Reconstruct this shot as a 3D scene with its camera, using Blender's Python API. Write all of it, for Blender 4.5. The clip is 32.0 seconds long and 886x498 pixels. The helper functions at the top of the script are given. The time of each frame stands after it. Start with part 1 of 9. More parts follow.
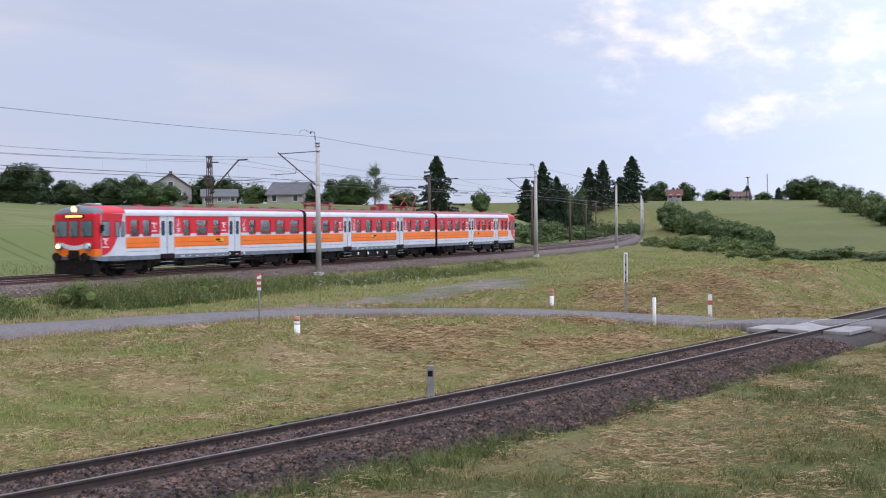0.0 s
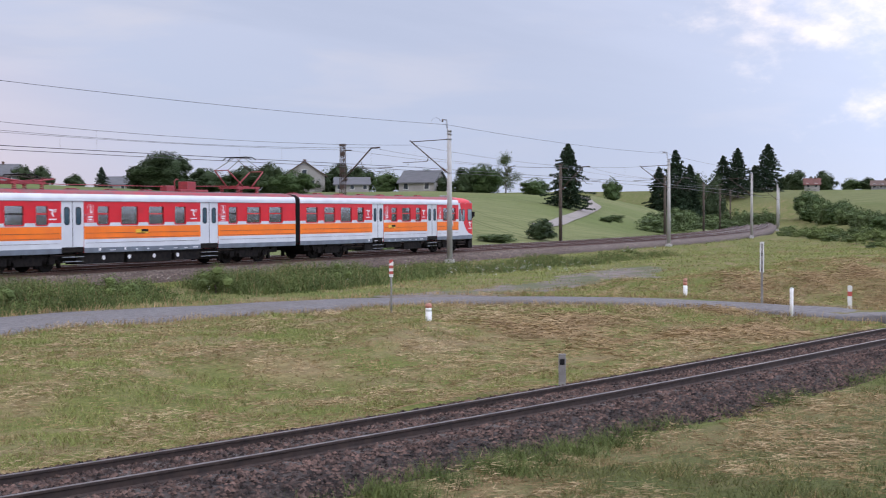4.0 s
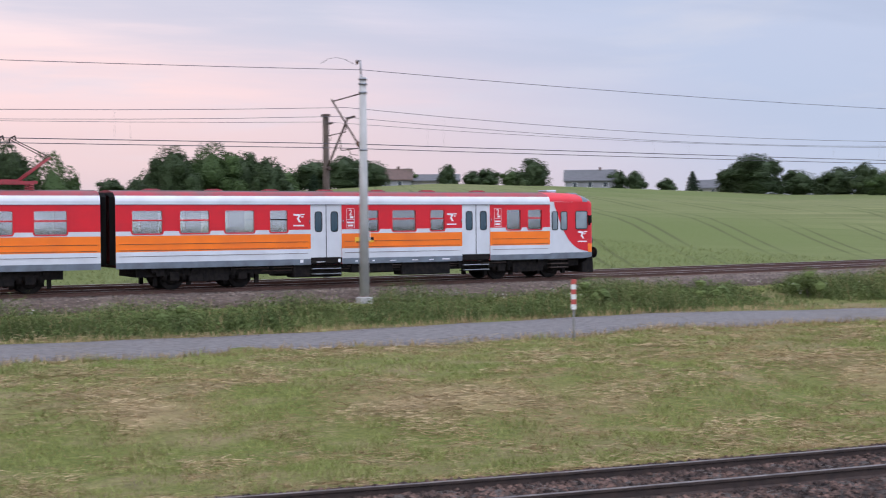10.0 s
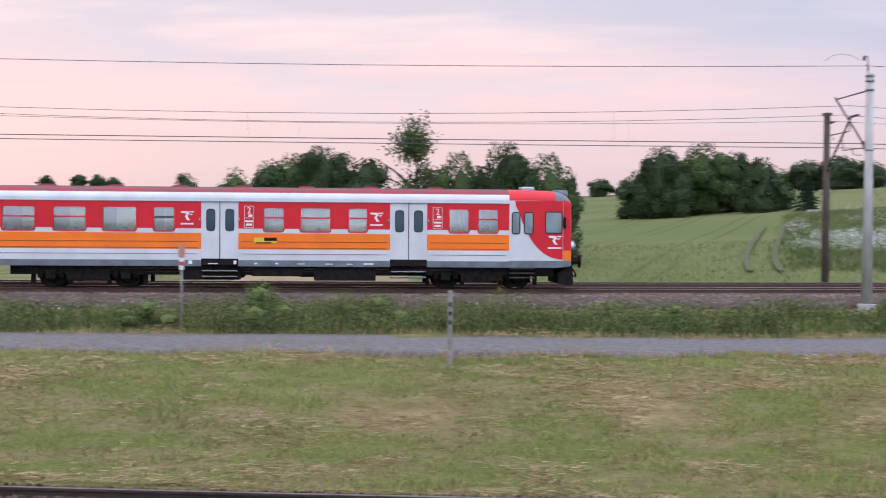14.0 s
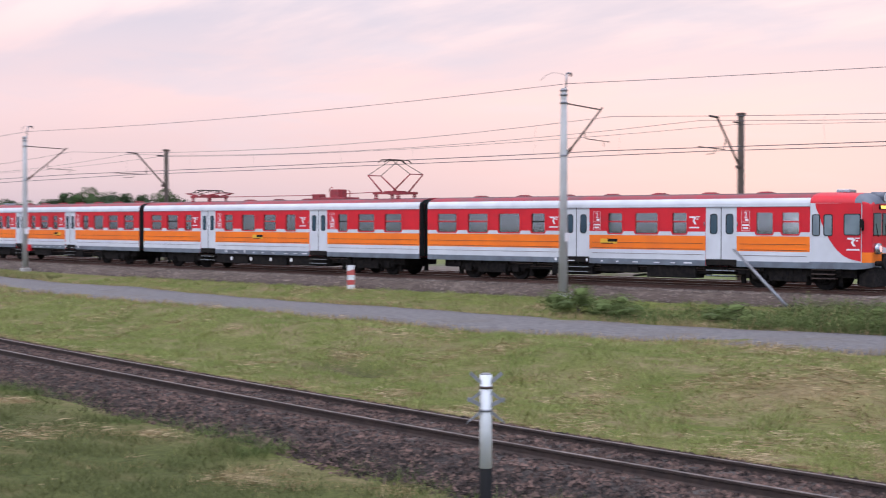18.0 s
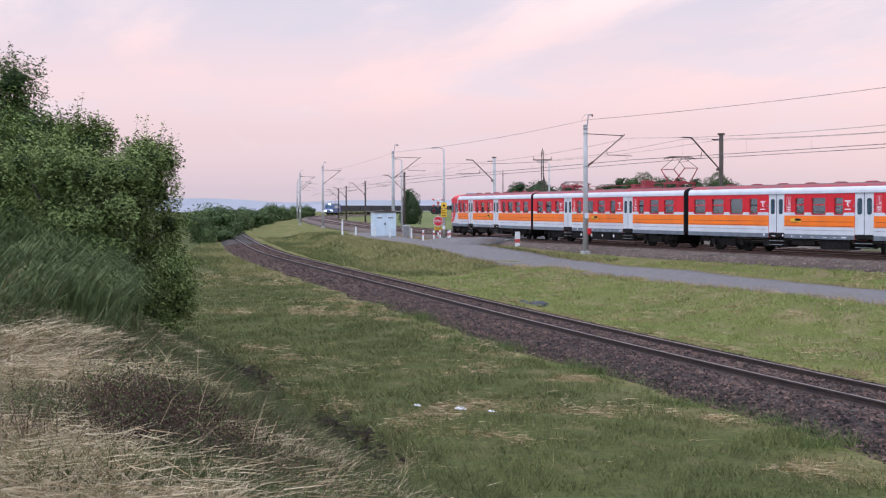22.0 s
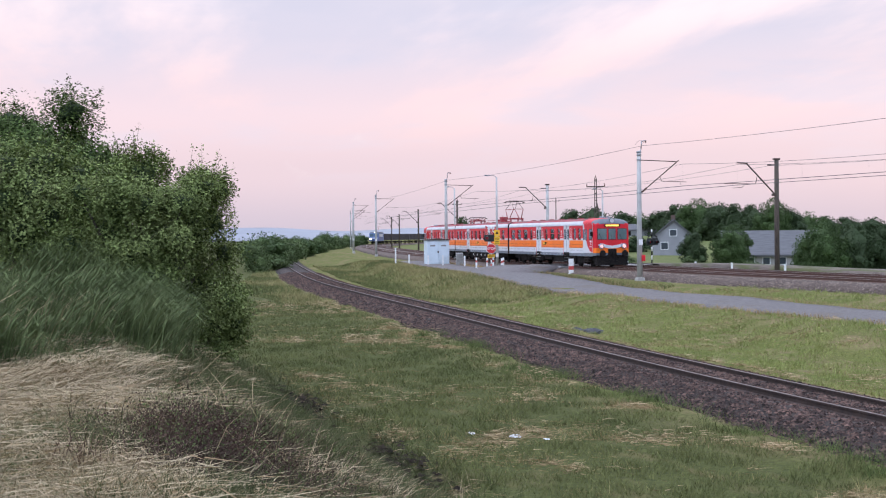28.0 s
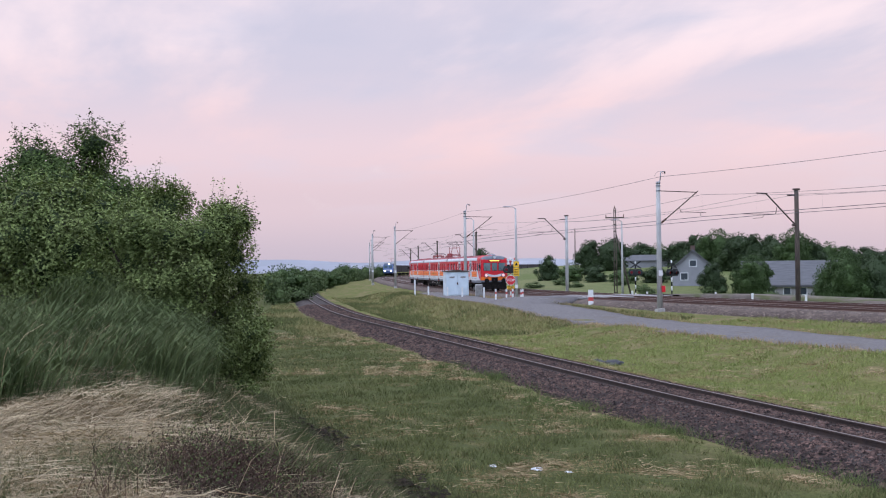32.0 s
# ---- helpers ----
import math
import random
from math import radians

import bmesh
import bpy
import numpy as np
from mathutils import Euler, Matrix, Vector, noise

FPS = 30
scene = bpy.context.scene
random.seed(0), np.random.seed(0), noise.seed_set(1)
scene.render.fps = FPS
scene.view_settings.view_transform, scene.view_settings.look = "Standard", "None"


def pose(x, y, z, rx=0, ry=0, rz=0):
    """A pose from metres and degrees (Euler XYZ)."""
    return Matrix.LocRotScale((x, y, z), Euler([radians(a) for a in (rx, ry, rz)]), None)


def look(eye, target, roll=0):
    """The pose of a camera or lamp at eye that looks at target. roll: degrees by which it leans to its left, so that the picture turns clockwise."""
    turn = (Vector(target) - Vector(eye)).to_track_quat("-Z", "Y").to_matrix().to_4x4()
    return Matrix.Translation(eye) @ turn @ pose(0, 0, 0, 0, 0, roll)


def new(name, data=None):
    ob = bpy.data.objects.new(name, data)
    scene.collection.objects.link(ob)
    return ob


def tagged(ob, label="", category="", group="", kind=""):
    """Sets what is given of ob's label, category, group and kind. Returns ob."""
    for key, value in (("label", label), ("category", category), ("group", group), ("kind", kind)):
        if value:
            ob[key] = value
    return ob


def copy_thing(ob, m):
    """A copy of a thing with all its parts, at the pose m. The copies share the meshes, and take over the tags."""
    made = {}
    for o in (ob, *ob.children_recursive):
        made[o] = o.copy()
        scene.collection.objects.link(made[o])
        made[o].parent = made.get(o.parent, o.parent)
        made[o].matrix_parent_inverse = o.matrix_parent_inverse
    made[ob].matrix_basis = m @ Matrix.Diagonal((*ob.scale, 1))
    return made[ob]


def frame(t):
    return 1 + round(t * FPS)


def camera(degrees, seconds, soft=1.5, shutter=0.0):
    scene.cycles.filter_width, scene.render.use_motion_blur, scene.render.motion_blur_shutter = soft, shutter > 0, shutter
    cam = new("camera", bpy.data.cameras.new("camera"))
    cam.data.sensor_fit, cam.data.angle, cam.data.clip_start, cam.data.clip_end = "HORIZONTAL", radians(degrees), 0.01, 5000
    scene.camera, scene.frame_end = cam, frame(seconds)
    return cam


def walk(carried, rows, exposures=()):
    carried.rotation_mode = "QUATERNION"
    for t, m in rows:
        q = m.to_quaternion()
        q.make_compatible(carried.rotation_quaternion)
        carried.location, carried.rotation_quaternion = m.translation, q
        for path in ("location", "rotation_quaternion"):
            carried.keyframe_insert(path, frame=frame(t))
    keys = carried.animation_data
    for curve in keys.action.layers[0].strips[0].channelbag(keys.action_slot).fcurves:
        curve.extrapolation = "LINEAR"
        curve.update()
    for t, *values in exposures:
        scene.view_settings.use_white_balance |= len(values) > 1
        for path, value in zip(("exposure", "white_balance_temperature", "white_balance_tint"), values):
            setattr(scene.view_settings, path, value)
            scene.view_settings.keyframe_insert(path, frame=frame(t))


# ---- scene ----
PATH = [  # seconds, eye x, y, z, pitch, heading east of north, roll
    (0, 0.074, -0.114, 2.449, -1.02, 46.22, -0.45), (0.5, 0.063, -0.105, 2.439, -1.04, 45.96, -0.27), (1, 0.080, -0.090, 2.433, -1.10, 45.50, -0.30),
    (1.5, 0.101, -0.088, 2.429, -1.19, 45.15, -0.40), (2, 0.106, -0.078, 2.439, -1.30, 44.80, -0.25), (2.5, 0.084, -0.057, 2.433, -1.36, 44.09, -0.11),
    (4.5, 0.071, -0.044, 2.428, -1.60, 39.28, -0.43), (5, 0.056, -0.060, 2.432, -1.69, 38.01, -0.70), (5.5, 0.080, -0.054, 2.432, -1.62, 36.04, -0.78),
    (6, 0.119, -0.030, 2.443, -1.70, 33.14, -0.56), (6.5, 0.137, -0.019, 2.438, -1.65, 30.53, -0.22), (7, 0.142, -0.007, 2.436, -1.32, 28.13, -0.48),
    (7.5, 0.157, -0.004, 2.435, -1.16, 25.95, -0.67), (8, 0.150, 0.001, 2.435, -1.18, 24.15, -0.91), (8.5, 0.162, 0.028, 2.446, -1.12, 22.77, -0.88),
    (9, 0.149, 0.039, 2.442, -1.17, 20.71, -0.72), (9.5, 0.156, 0.061, 2.429, -1.24, 18.75, -0.56), (10, 0.116, 0.087, 2.429, -1.23, 15.21, -0.42),
    (10.5, 0.100, 0.079, 2.432, -1.24, 12.32, -0.49), (11, 0.047, 0.102, 2.425, -1.33, 7.33, -0.30), (11.5, 0.015, 0.101, 2.434, -1.05, 3.95, -0.39),
    (12, -0.032, 0.105, 2.444, -0.85, 2.52, -0.27), (12.5, -0.095, 0.104, 2.448, -0.85, 1.06, -0.17), (13, -0.165, 0.123, 2.439, -1.15, -0.00, 0.41),
    (13.5, -0.252, 0.113, 2.445, -1.20, -2.23, 0.66), (15.5, 0.003, 0.101, 2.422, -0.82, -21.62, 0.02), (16, 0.093, 0.124, 2.423, -0.80, -27.77, 0.69),
    (16.5, 0.125, 0.116, 2.419, -1.02, -33.31, 0.46), (17, 0.117, 0.104, 2.422, -1.07, -38.43, 0.42), (17.5, 0.097, 0.084, 2.434, -1.19, -42.19, 0.71),
    (18, 0.105, 0.077, 2.421, -1.11, -45.89, 0.13), (18.5, 0.112, 0.061, 2.429, -1.18, -49.59, 0.56), (19, 0.099, 0.040, 2.424, -1.30, -53.65, 1.24),
    (19.5, 0.047, 0.028, 2.429, -1.11, -57.21, 0.53), (20, -0.008, -0.022, 2.422, -1.24, -60.69, -0.05), (20.5, -0.045, -0.047, 2.423, -2.35, -63.51, -0.06),
    (21, -0.064, -0.051, 2.425, -2.36, -66.02, 0.38), (21.5, -0.061, -0.039, 2.427, -2.48, -68.49, -0.10), (22, -0.078, -0.047, 2.437, -1.81, -69.62, -0.18),
    (22.5, -0.090, -0.054, 2.436, -1.46, -70.59, -0.11), (23, -0.109, -0.048, 2.434, -1.31, -71.41, 0.02), (23.5, -0.107, -0.044, 2.433, -1.21, -71.73, -0.05),
    (24, -0.118, -0.039, 2.440, -0.93, -71.34, -0.71), (24.5, -0.124, -0.028, 2.433, -0.73, -71.12, -0.82), (25, -0.141, -0.048, 2.432, -0.64, -71.38, -0.98),
    (25.5, -0.124, -0.026, 2.435, -0.51, -71.50, -1.04), (27.5, -0.124, -0.038, 2.424, -0.48, -71.80, -0.41), (28, -0.129, -0.037, 2.422, -0.58, -71.93, -0.55),
    (28.5, -0.130, -0.024, 2.428, -0.60, -72.08, -0.73), (29, -0.132, -0.028, 2.428, -0.41, -72.30, -0.48), (29.5, -0.154, -0.030, 2.431, 0.31, -72.46, -0.45),
    (30, -0.152, -0.042, 2.421, 0.46, -72.48, -0.61), (30.5, -0.149, -0.038, 2.424, 0.49, -72.57, -0.66), (31, -0.142, -0.048, 2.435, 0.62, -72.63, -0.77),
    (31.5, -0.126, -0.052, 2.436, 0.73, -72.71, -0.81), (32, -0.116, -0.072, 2.441, 0.80, -72.74, -0.77),
]
def eye_pose(x, y, z, pitch, heading, roll):
    return pose(x, y, z) @ pose(0, 0, 0, 0, 0, -heading) @ pose(0, 0, 0, 90 + pitch) @ pose(0, 0, 0, 0, 0, roll)


cam = camera(37.3, 32.0, soft=1.1, shutter=0.5)
walk(cam, [(r[0], eye_pose(*r[1:])) for r in PATH],
     ((0, 0.03, 6850, 14), (5, 0, 6850, 15), (9, 0, 6800, 13), (12, 0, 6700, 13), (16, 0, 6850, 15), (20, 0, 6700, 14), (24, 0, 6550, 12), (28, 0.06, 6450, 12), (30, 0.0, 6400, 12), (32, -0.14, 6400, 14)))

# ---- light ----
world = bpy.data.worlds.new("dusk_sky")
scene.world = world
world.use_nodes = True


def build_sky():
    nt = world.node_tree
    nt.nodes.clear()

    def n(kind, **kw):
        node = nt.nodes.new(kind)
        for k, v in kw.items():
            node.inputs[k.replace("_", " ")].default_value = v
        return node

    link = nt.links.new
    out = nt.nodes.new("ShaderNodeOutputWorld")
    bg = nt.nodes.new("ShaderNodeBackground")
    link(bg.outputs[0], out.inputs[0])
    co = nt.nodes.new("ShaderNodeTexCoord")
    sep = nt.nodes.new("ShaderNodeSeparateXYZ")
    link(co.outputs["Generated"], sep.inputs[0])
    # clear sky low behind the clouds
    clear = nt.nodes.new("ShaderNodeTexSky")
    clear.sky_type, clear.sun_disc = "NISHITA", False
    clear.sun_elevation, clear.sun_rotation = radians(3), radians(-32)
    # how far towards the sunset a direction looks
    dot = nt.nodes.new("ShaderNodeVectorMath")
    dot.operation = "DOT_PRODUCT"
    link(co.outputs["Generated"], dot.inputs[0])
    dot.inputs[1].default_value = (math.sin(radians(-50)), math.cos(radians(-50)), -1.6)  # the glow clings to the horizon
    west = nt.nodes.new("ShaderNodeMapRange")
    west.inputs[1].default_value, west.inputs[2].default_value = 0.02, 0.52
    west.interpolation_type = "SMOOTHSTEP"
    link(dot.outputs["Value"], west.inputs[0])

    def ramp(stops):
        r = nt.nodes.new("ShaderNodeValToRGB")
        r.color_ramp.interpolation = "EASE"
        while len(r.color_ramp.elements) < len(stops):
            r.color_ramp.elements.new(0.5)
        for e, (p, c) in zip(r.color_ramp.elements, stops):
            e.position, e.color = p, (*c, 1)
        return r

    east_r = ramp(SKY_EAST)
    west_r = ramp(SKY_WEST)
    for r in (east_r, west_r):
        link(sep.outputs[2], r.inputs[0])
    base = nt.nodes.new("ShaderNodeMix")
    base.data_type = "RGBA"
    link(west.outputs[0], base.inputs[0])
    link(east_r.outputs[0], base.inputs[6])
    link(west_r.outputs[0], base.inputs[7])
    # cloud sheets: noise on a flat layer overhead
    div = nt.nodes.new("ShaderNodeMath")
    div.operation = "ADD"
    div.inputs[1].default_value = 0.13
    link(sep.outputs[2], div.inputs[0])
    flat = nt.nodes.new("ShaderNodeVectorMath")
    flat.operation = "DIVIDE"
    comb = nt.nodes.new("ShaderNodeCombineXYZ")
    for i in range(3):
        link(div.outputs[0], comb.inputs[i])
    link(co.outputs["Generated"], flat.inputs[0])
    link(comb.outputs[0], flat.inputs[1])
    noise_a = nt.nodes.new("ShaderNodeTexNoise")
    noise_a.inputs["Scale"].default_value, noise_a.inputs["Detail"].default_value = 1.5, 9
    noise_a.inputs["Roughness"].default_value = 0.52
    noise_a.inputs["Distortion"].default_value = 0.25
    link(flat.outputs[0], noise_a.inputs[0])
    cover = nt.nodes.new("ShaderNodeMapRange")
    cover.interpolation_type = "SMOOTHSTEP"
    cover.inputs[1].default_value, cover.inputs[2].default_value = 0.47, 0.70
    link(noise_a.outputs[0], cover.inputs[0])
    fade = nt.nodes.new("ShaderNodeMapRange")
    fade.inputs[1].default_value, fade.inputs[2].default_value = 0.02, 0.16
    link(sep.outputs[2], fade.inputs[0])
    amount = nt.nodes.new("ShaderNodeMath")
    amount.operation = "MULTIPLY"
    link(cover.outputs[0], amount.inputs[0])
    link(fade.outputs[0], amount.inputs[1])
    cloud = nt.nodes.new("ShaderNodeMix")
    cloud.data_type = "RGBA"
    cloud.inputs[6].default_value, cloud.inputs[7].default_value = (*CLOUD_EAST, 1), (*CLOUD_WEST, 1)
    link(west.outputs[0], cloud.inputs[0])
    mix = nt.nodes.new("ShaderNodeMix")
    mix.data_type = "RGBA"
    link(amount.outputs[0], mix.inputs[0])
    link(base.outputs[2], mix.inputs[6])
    link(cloud.outputs[2], mix.inputs[7])
    # darker grey-blue streaks of a lower layer
    low_map = nt.nodes.new("ShaderNodeMapping")
    low_map.inputs["Scale"].default_value = (0.55, 1.5, 1)
    low_map.inputs["Rotation"].default_value = (0, 0, radians(25))
    link(flat.outputs[0], low_map.inputs[0])
    low = nt.nodes.new("ShaderNodeTexNoise")
    low.inputs["Scale"].default_value, low.inputs["Detail"].default_value, low.inputs["Roughness"].default_value = 0.9, 6, 0.55
    link(low_map.outputs[0], low.inputs[0])
    low_amount = nt.nodes.new("ShaderNodeMapRange")
    low_amount.interpolation_type = "SMOOTHSTEP"
    low_amount.inputs[1].default_value, low_amount.inputs[2].default_value, low_amount.inputs[4].default_value = 0.36, 0.58, 0.85
    link(low.outputs[0], low_amount.inputs[0])
    low_fade = nt.nodes.new("ShaderNodeMath")
    low_fade.operation = "MULTIPLY"
    high = nt.nodes.new("ShaderNodeMapRange")
    high.inputs[1].default_value, high.inputs[2].default_value = 0.06, 0.15
    link(sep.outputs[2], high.inputs[0])
    link(low_amount.outputs[0], low_fade.inputs[0])
    link(high.outputs[0], low_fade.inputs[1])
    low_col = nt.nodes.new("ShaderNodeMix")
    low_col.data_type = "RGBA"
    low_col.inputs[6].default_value, low_col.inputs[7].default_value = (0.46, 0.555, 0.76, 1), (0.66, 0.66, 0.80, 1)
    link(west.outputs[0], low_col.inputs[0])
    both = nt.nodes.new("ShaderNodeMix")
    both.data_type = "RGBA"
    link(low_fade.outputs[0], both.inputs[0])
    link(mix.outputs[2], both.inputs[6])
    link(low_col.outputs[2], both.inputs[7])
    # white heaped clouds that stand high in the east
    heap_dot = nt.nodes.new("ShaderNodeVectorMath")
    heap_dot.operation = "DOT_PRODUCT"
    link(co.outputs["Generated"], heap_dot.inputs[0])
    heap_dot.inputs[1].default_value = (0.850, 0.452, 0.270)
    heap_near = nt.nodes.new("ShaderNodeMapRange")
    heap_near.inputs[1].default_value, heap_near.inputs[2].default_value, heap_near.inputs[4].default_value = 0.960, 0.999, 0.40
    link(heap_dot.outputs["Value"], heap_near.inputs[0])
    heap_map = nt.nodes.new("ShaderNodeMapping")
    heap_map.inputs["Scale"].default_value = (1, 1, 1.8)
    link(co.outputs["Generated"], heap_map.inputs[0])
    heap_noise = nt.nodes.new("ShaderNodeTexNoise")
    heap_noise.inputs["Scale"].default_value, heap_noise.inputs["Detail"].default_value, heap_noise.inputs["Roughness"].default_value = 13, 8, 0.6
    link(heap_map.outputs[0], heap_noise.inputs[0])
    heap_sum = nt.nodes.new("ShaderNodeMath")
    heap_sum.operation = "ADD"
    link(heap_near.outputs[0], heap_sum.inputs[0])
    link(heap_noise.outputs[0], heap_sum.inputs[1])
    heap = nt.nodes.new("ShaderNodeMapRange")
    heap.interpolation_type = "SMOOTHSTEP"
    heap.inputs[1].default_value, heap.inputs[2].default_value, heap.inputs[4].default_value = 0.68, 1.02, 0.85
    link(heap_sum.outputs[0], heap.inputs[0])
    white = nt.nodes.new("ShaderNodeMix")
    white.data_type = "RGBA"
    white.inputs[7].default_value = (1.05, 1.0, 1.0, 1)
    link(heap.outputs[0], white.inputs[0])
    link(both.outputs[2], white.inputs[6])
    mix = white
    add = nt.nodes.new("ShaderNodeMix")
    add.data_type, add.blend_type = "RGBA", "ADD"
    add.inputs[0].default_value = 0.006
    link(mix.outputs[2], add.inputs[6])
    link(clear.outputs[0], add.inputs[7])
    link(add.outputs[2], bg.inputs[0])
    # an overcast sky is brightest overhead
    over = nt.nodes.new("ShaderNodeMapRange")
    over.interpolation_type = "SMOOTHSTEP"
    over.inputs[1].default_value, over.inputs[2].default_value, over.inputs[3].default_value, over.inputs[4].default_value = 0.22, 0.8, 1.0, 1.85
    link(sep.outputs[2], over.inputs[0])
    # added brightening of the unseen south-eastern sky, to light the train's near side
    thin = nt.nodes.new("ShaderNodeVectorMath")
    thin.operation = "DOT_PRODUCT"
    link(co.outputs["Generated"], thin.inputs[0])
    thin.inputs[1].default_value = (0.62, -0.68, 0.39)
    bright = nt.nodes.new("ShaderNodeMapRange")
    bright.interpolation_type = "SMOOTHSTEP"
    bright.inputs[1].default_value, bright.inputs[2].default_value, bright.inputs[3].default_value, bright.inputs[4].default_value = -0.05, 0.75, 1.0, 2.2
    link(thin.outputs["Value"], bright.inputs[0])
    mul = nt.nodes.new("ShaderNodeMath")
    mul.operation = "MULTIPLY"
    link(over.outputs[0], mul.inputs[0])
    link(bright.outputs[0], mul.inputs[1])
    link(mul.outputs[0], bg.inputs[1])


SKY_EAST = [(0.0, (0.53, 0.62, 0.80)), (0.06, (0.49, 0.595, 0.81)), (0.16, (0.52, 0.615, 0.83)), (0.5, (0.6, 0.66, 0.84)), (1.0, (0.62, 0.66, 0.8))]
SKY_WEST = [(0.0, (0.64, 0.565, 0.66)), (0.05, (0.82, 0.662, 0.72)), (0.10, (1.02, 0.765, 0.785)), (0.18, (1.08, 0.91, 0.945)), (0.35, (0.80, 0.76, 0.85)), (1.0, (0.62, 0.66, 0.8))]
CLOUD_EAST, CLOUD_WEST = (0.60, 0.66, 0.82), (0.78, 0.75, 0.87)
build_sky()
sun = new("sun", bpy.data.lights.new("sun", "SUN"))
sun.data.energy, sun.data.angle, sun.data.color = 0.8, radians(60), (1.0, 0.94, 0.92)
sun.matrix_world = look((-40, -45, 65), (0, 0, 0))

# ---- materials ----
def srgb(r, g, b):
    return tuple(((c / 255) / 12.92 if c <= 10 else ((c / 255 + 0.055) / 1.055) ** 2.4) for c in (r, g, b))


def material(name, color, rough=0.7, metal=0.0, second=None, scale=3.0, detail=6, mix=(0.35, 0.65), bump=0.0, bump_scale=40.0, vary=0.0,
             island=0.0, stain=None, stain_scale=0.6, stain_mix=(0.55, 0.75), glow=0.0, alpha=1.0, spec=0.5, stretch=None, coords="Object"):
    m = bpy.data.materials.new(name)
    m.use_nodes = True
    nt = m.node_tree
    b = nt.nodes["Principled BSDF"]
    b.inputs["Roughness"].default_value, b.inputs["Metallic"].default_value = rough, metal
    b.inputs["Specular IOR Level"].default_value = spec
    link = nt.links.new
    co = nt.nodes.new("ShaderNodeTexCoord")
    src = co.outputs[coords]
    if stretch:
        mp = nt.nodes.new("ShaderNodeMapping")
        mp.inputs["Scale"].default_value = stretch
        link(src, mp.inputs[0])
        src = mp.outputs[0]

    def blend(a, bcol, sc, lo, hi, det):
        nz = nt.nodes.new("ShaderNodeTexNoise")
        nz.inputs["Scale"].default_value, nz.inputs["Detail"].default_value = sc, det
        link(src, nz.inputs[0])
        mr = nt.nodes.new("ShaderNodeMapRange")
        mr.inputs[1].default_value, mr.inputs[2].default_value = lo, hi
        link(nz.outputs[0], mr.inputs[0])
        mx = nt.nodes.new("ShaderNodeMix")
        mx.data_type = "RGBA"
        link(mr.outputs[0], mx.inputs[0])
        for sock, c in ((6, a), (7, bcol)):
            if isinstance(c, tuple):
                mx.inputs[sock].default_value = (*c, 1)
            else:
                link(c, mx.inputs[sock])
        return mx.outputs[2]

    col = color
    if second:
        col = blend(col, second, scale, mix[0], mix[1], detail)
    if stain:
        col = blend(col, stain, stain_scale, stain_mix[0], stain_mix[1], 5)
    if vary or island:
        if island:
            g = nt.nodes.new("ShaderNodeNewGeometry")
            rnd, amt = g.outputs["Random Per Island"], island
        else:
            g = nt.nodes.new("ShaderNodeObjectInfo")
            rnd, amt = g.outputs["Random"], vary
        mr = nt.nodes.new("ShaderNodeMapRange")
        mr.inputs[3].default_value, mr.inputs[4].default_value = 1 - amt, 1 + amt
        link(rnd, mr.inputs[0])
        mu = nt.nodes.new("ShaderNodeMix")
        mu.data_type, mu.blend_type = "RGBA", "MULTIPLY"
        mu.inputs[0].default_value = 1
        if isinstance(col, tuple):
            mu.inputs[6].default_value = (*col, 1)
        else:
            link(col, mu.inputs[6])
        link(mr.outputs[0], mu.inputs[7])
        col = mu.outputs[2]
    if isinstance(col, tuple):
        b.inputs["Base Color"].default_value = (*col, 1)
    else:
        link(col, b.inputs["Base Color"])
    if bump:
        nz = nt.nodes.new("ShaderNodeTexNoise")
        nz.inputs["Scale"].default_value, nz.inputs["Detail"].default_value = bump_scale, 4
        link(src, nz.inputs[0])
        bp = nt.nodes.new("ShaderNodeBump")
        bp.inputs["Strength"].default_value, bp.inputs["Distance"].default_value = bump, 0.03
        link(nz.outputs[0], bp.inputs["Height"])
        link(bp.outputs[0], b.inputs["Normal"])
    if glow:
        b.inputs["Emission Color"].default_value = (*(color), 1)
        b.inputs["Emission Strength"].default_value = glow
    b.inputs["Alpha"].default_value = alpha
    return m


M = {}
M["rail_side"] = material("rusty_rail", (0.082, 0.040, 0.030), 0.75, 0.2, (0.125, 0.062, 0.045), 9, bump=0.2)
M["rail_dull"] = material("dull_rail_head", (0.20, 0.165, 0.145), 0.38, 0.8, (0.08, 0.06, 0.053), 3)
M["rail_dark"] = material("dark_rusted_rail_web", (0.030, 0.020, 0.017), 0.8, 0.1, (0.055, 0.034, 0.027), 7, bump=0.2)
M["rail_top"] = material("polished_rail", (0.42, 0.40, 0.39), 0.28, 1.0, (0.25, 0.22, 0.2), 4)
M["ballast_main"] = material("grey_ballast", (0.135, 0.094, 0.073), 0.95, 0, (0.060, 0.045, 0.038), 14, bump=1.0, bump_scale=18, stain=(0.19, 0.142, 0.115), stain_scale=1.2)
M["ballast_oiled"] = material("oil_stained_ballast", (0.085, 0.055, 0.045), 0.95, 0, (0.035, 0.025, 0.022), 12, bump=1.0, bump_scale=18, stain=(0.11, 0.08, 0.066), stain_scale=1.0)
M["ballast_near"] = material("brown_ballast", (0.058, 0.042, 0.035), 0.95, 0, (0.015, 0.012, 0.011), 20, bump=1.0, bump_scale=20, stain=(0.075, 0.054, 0.045), stain_scale=1.0)
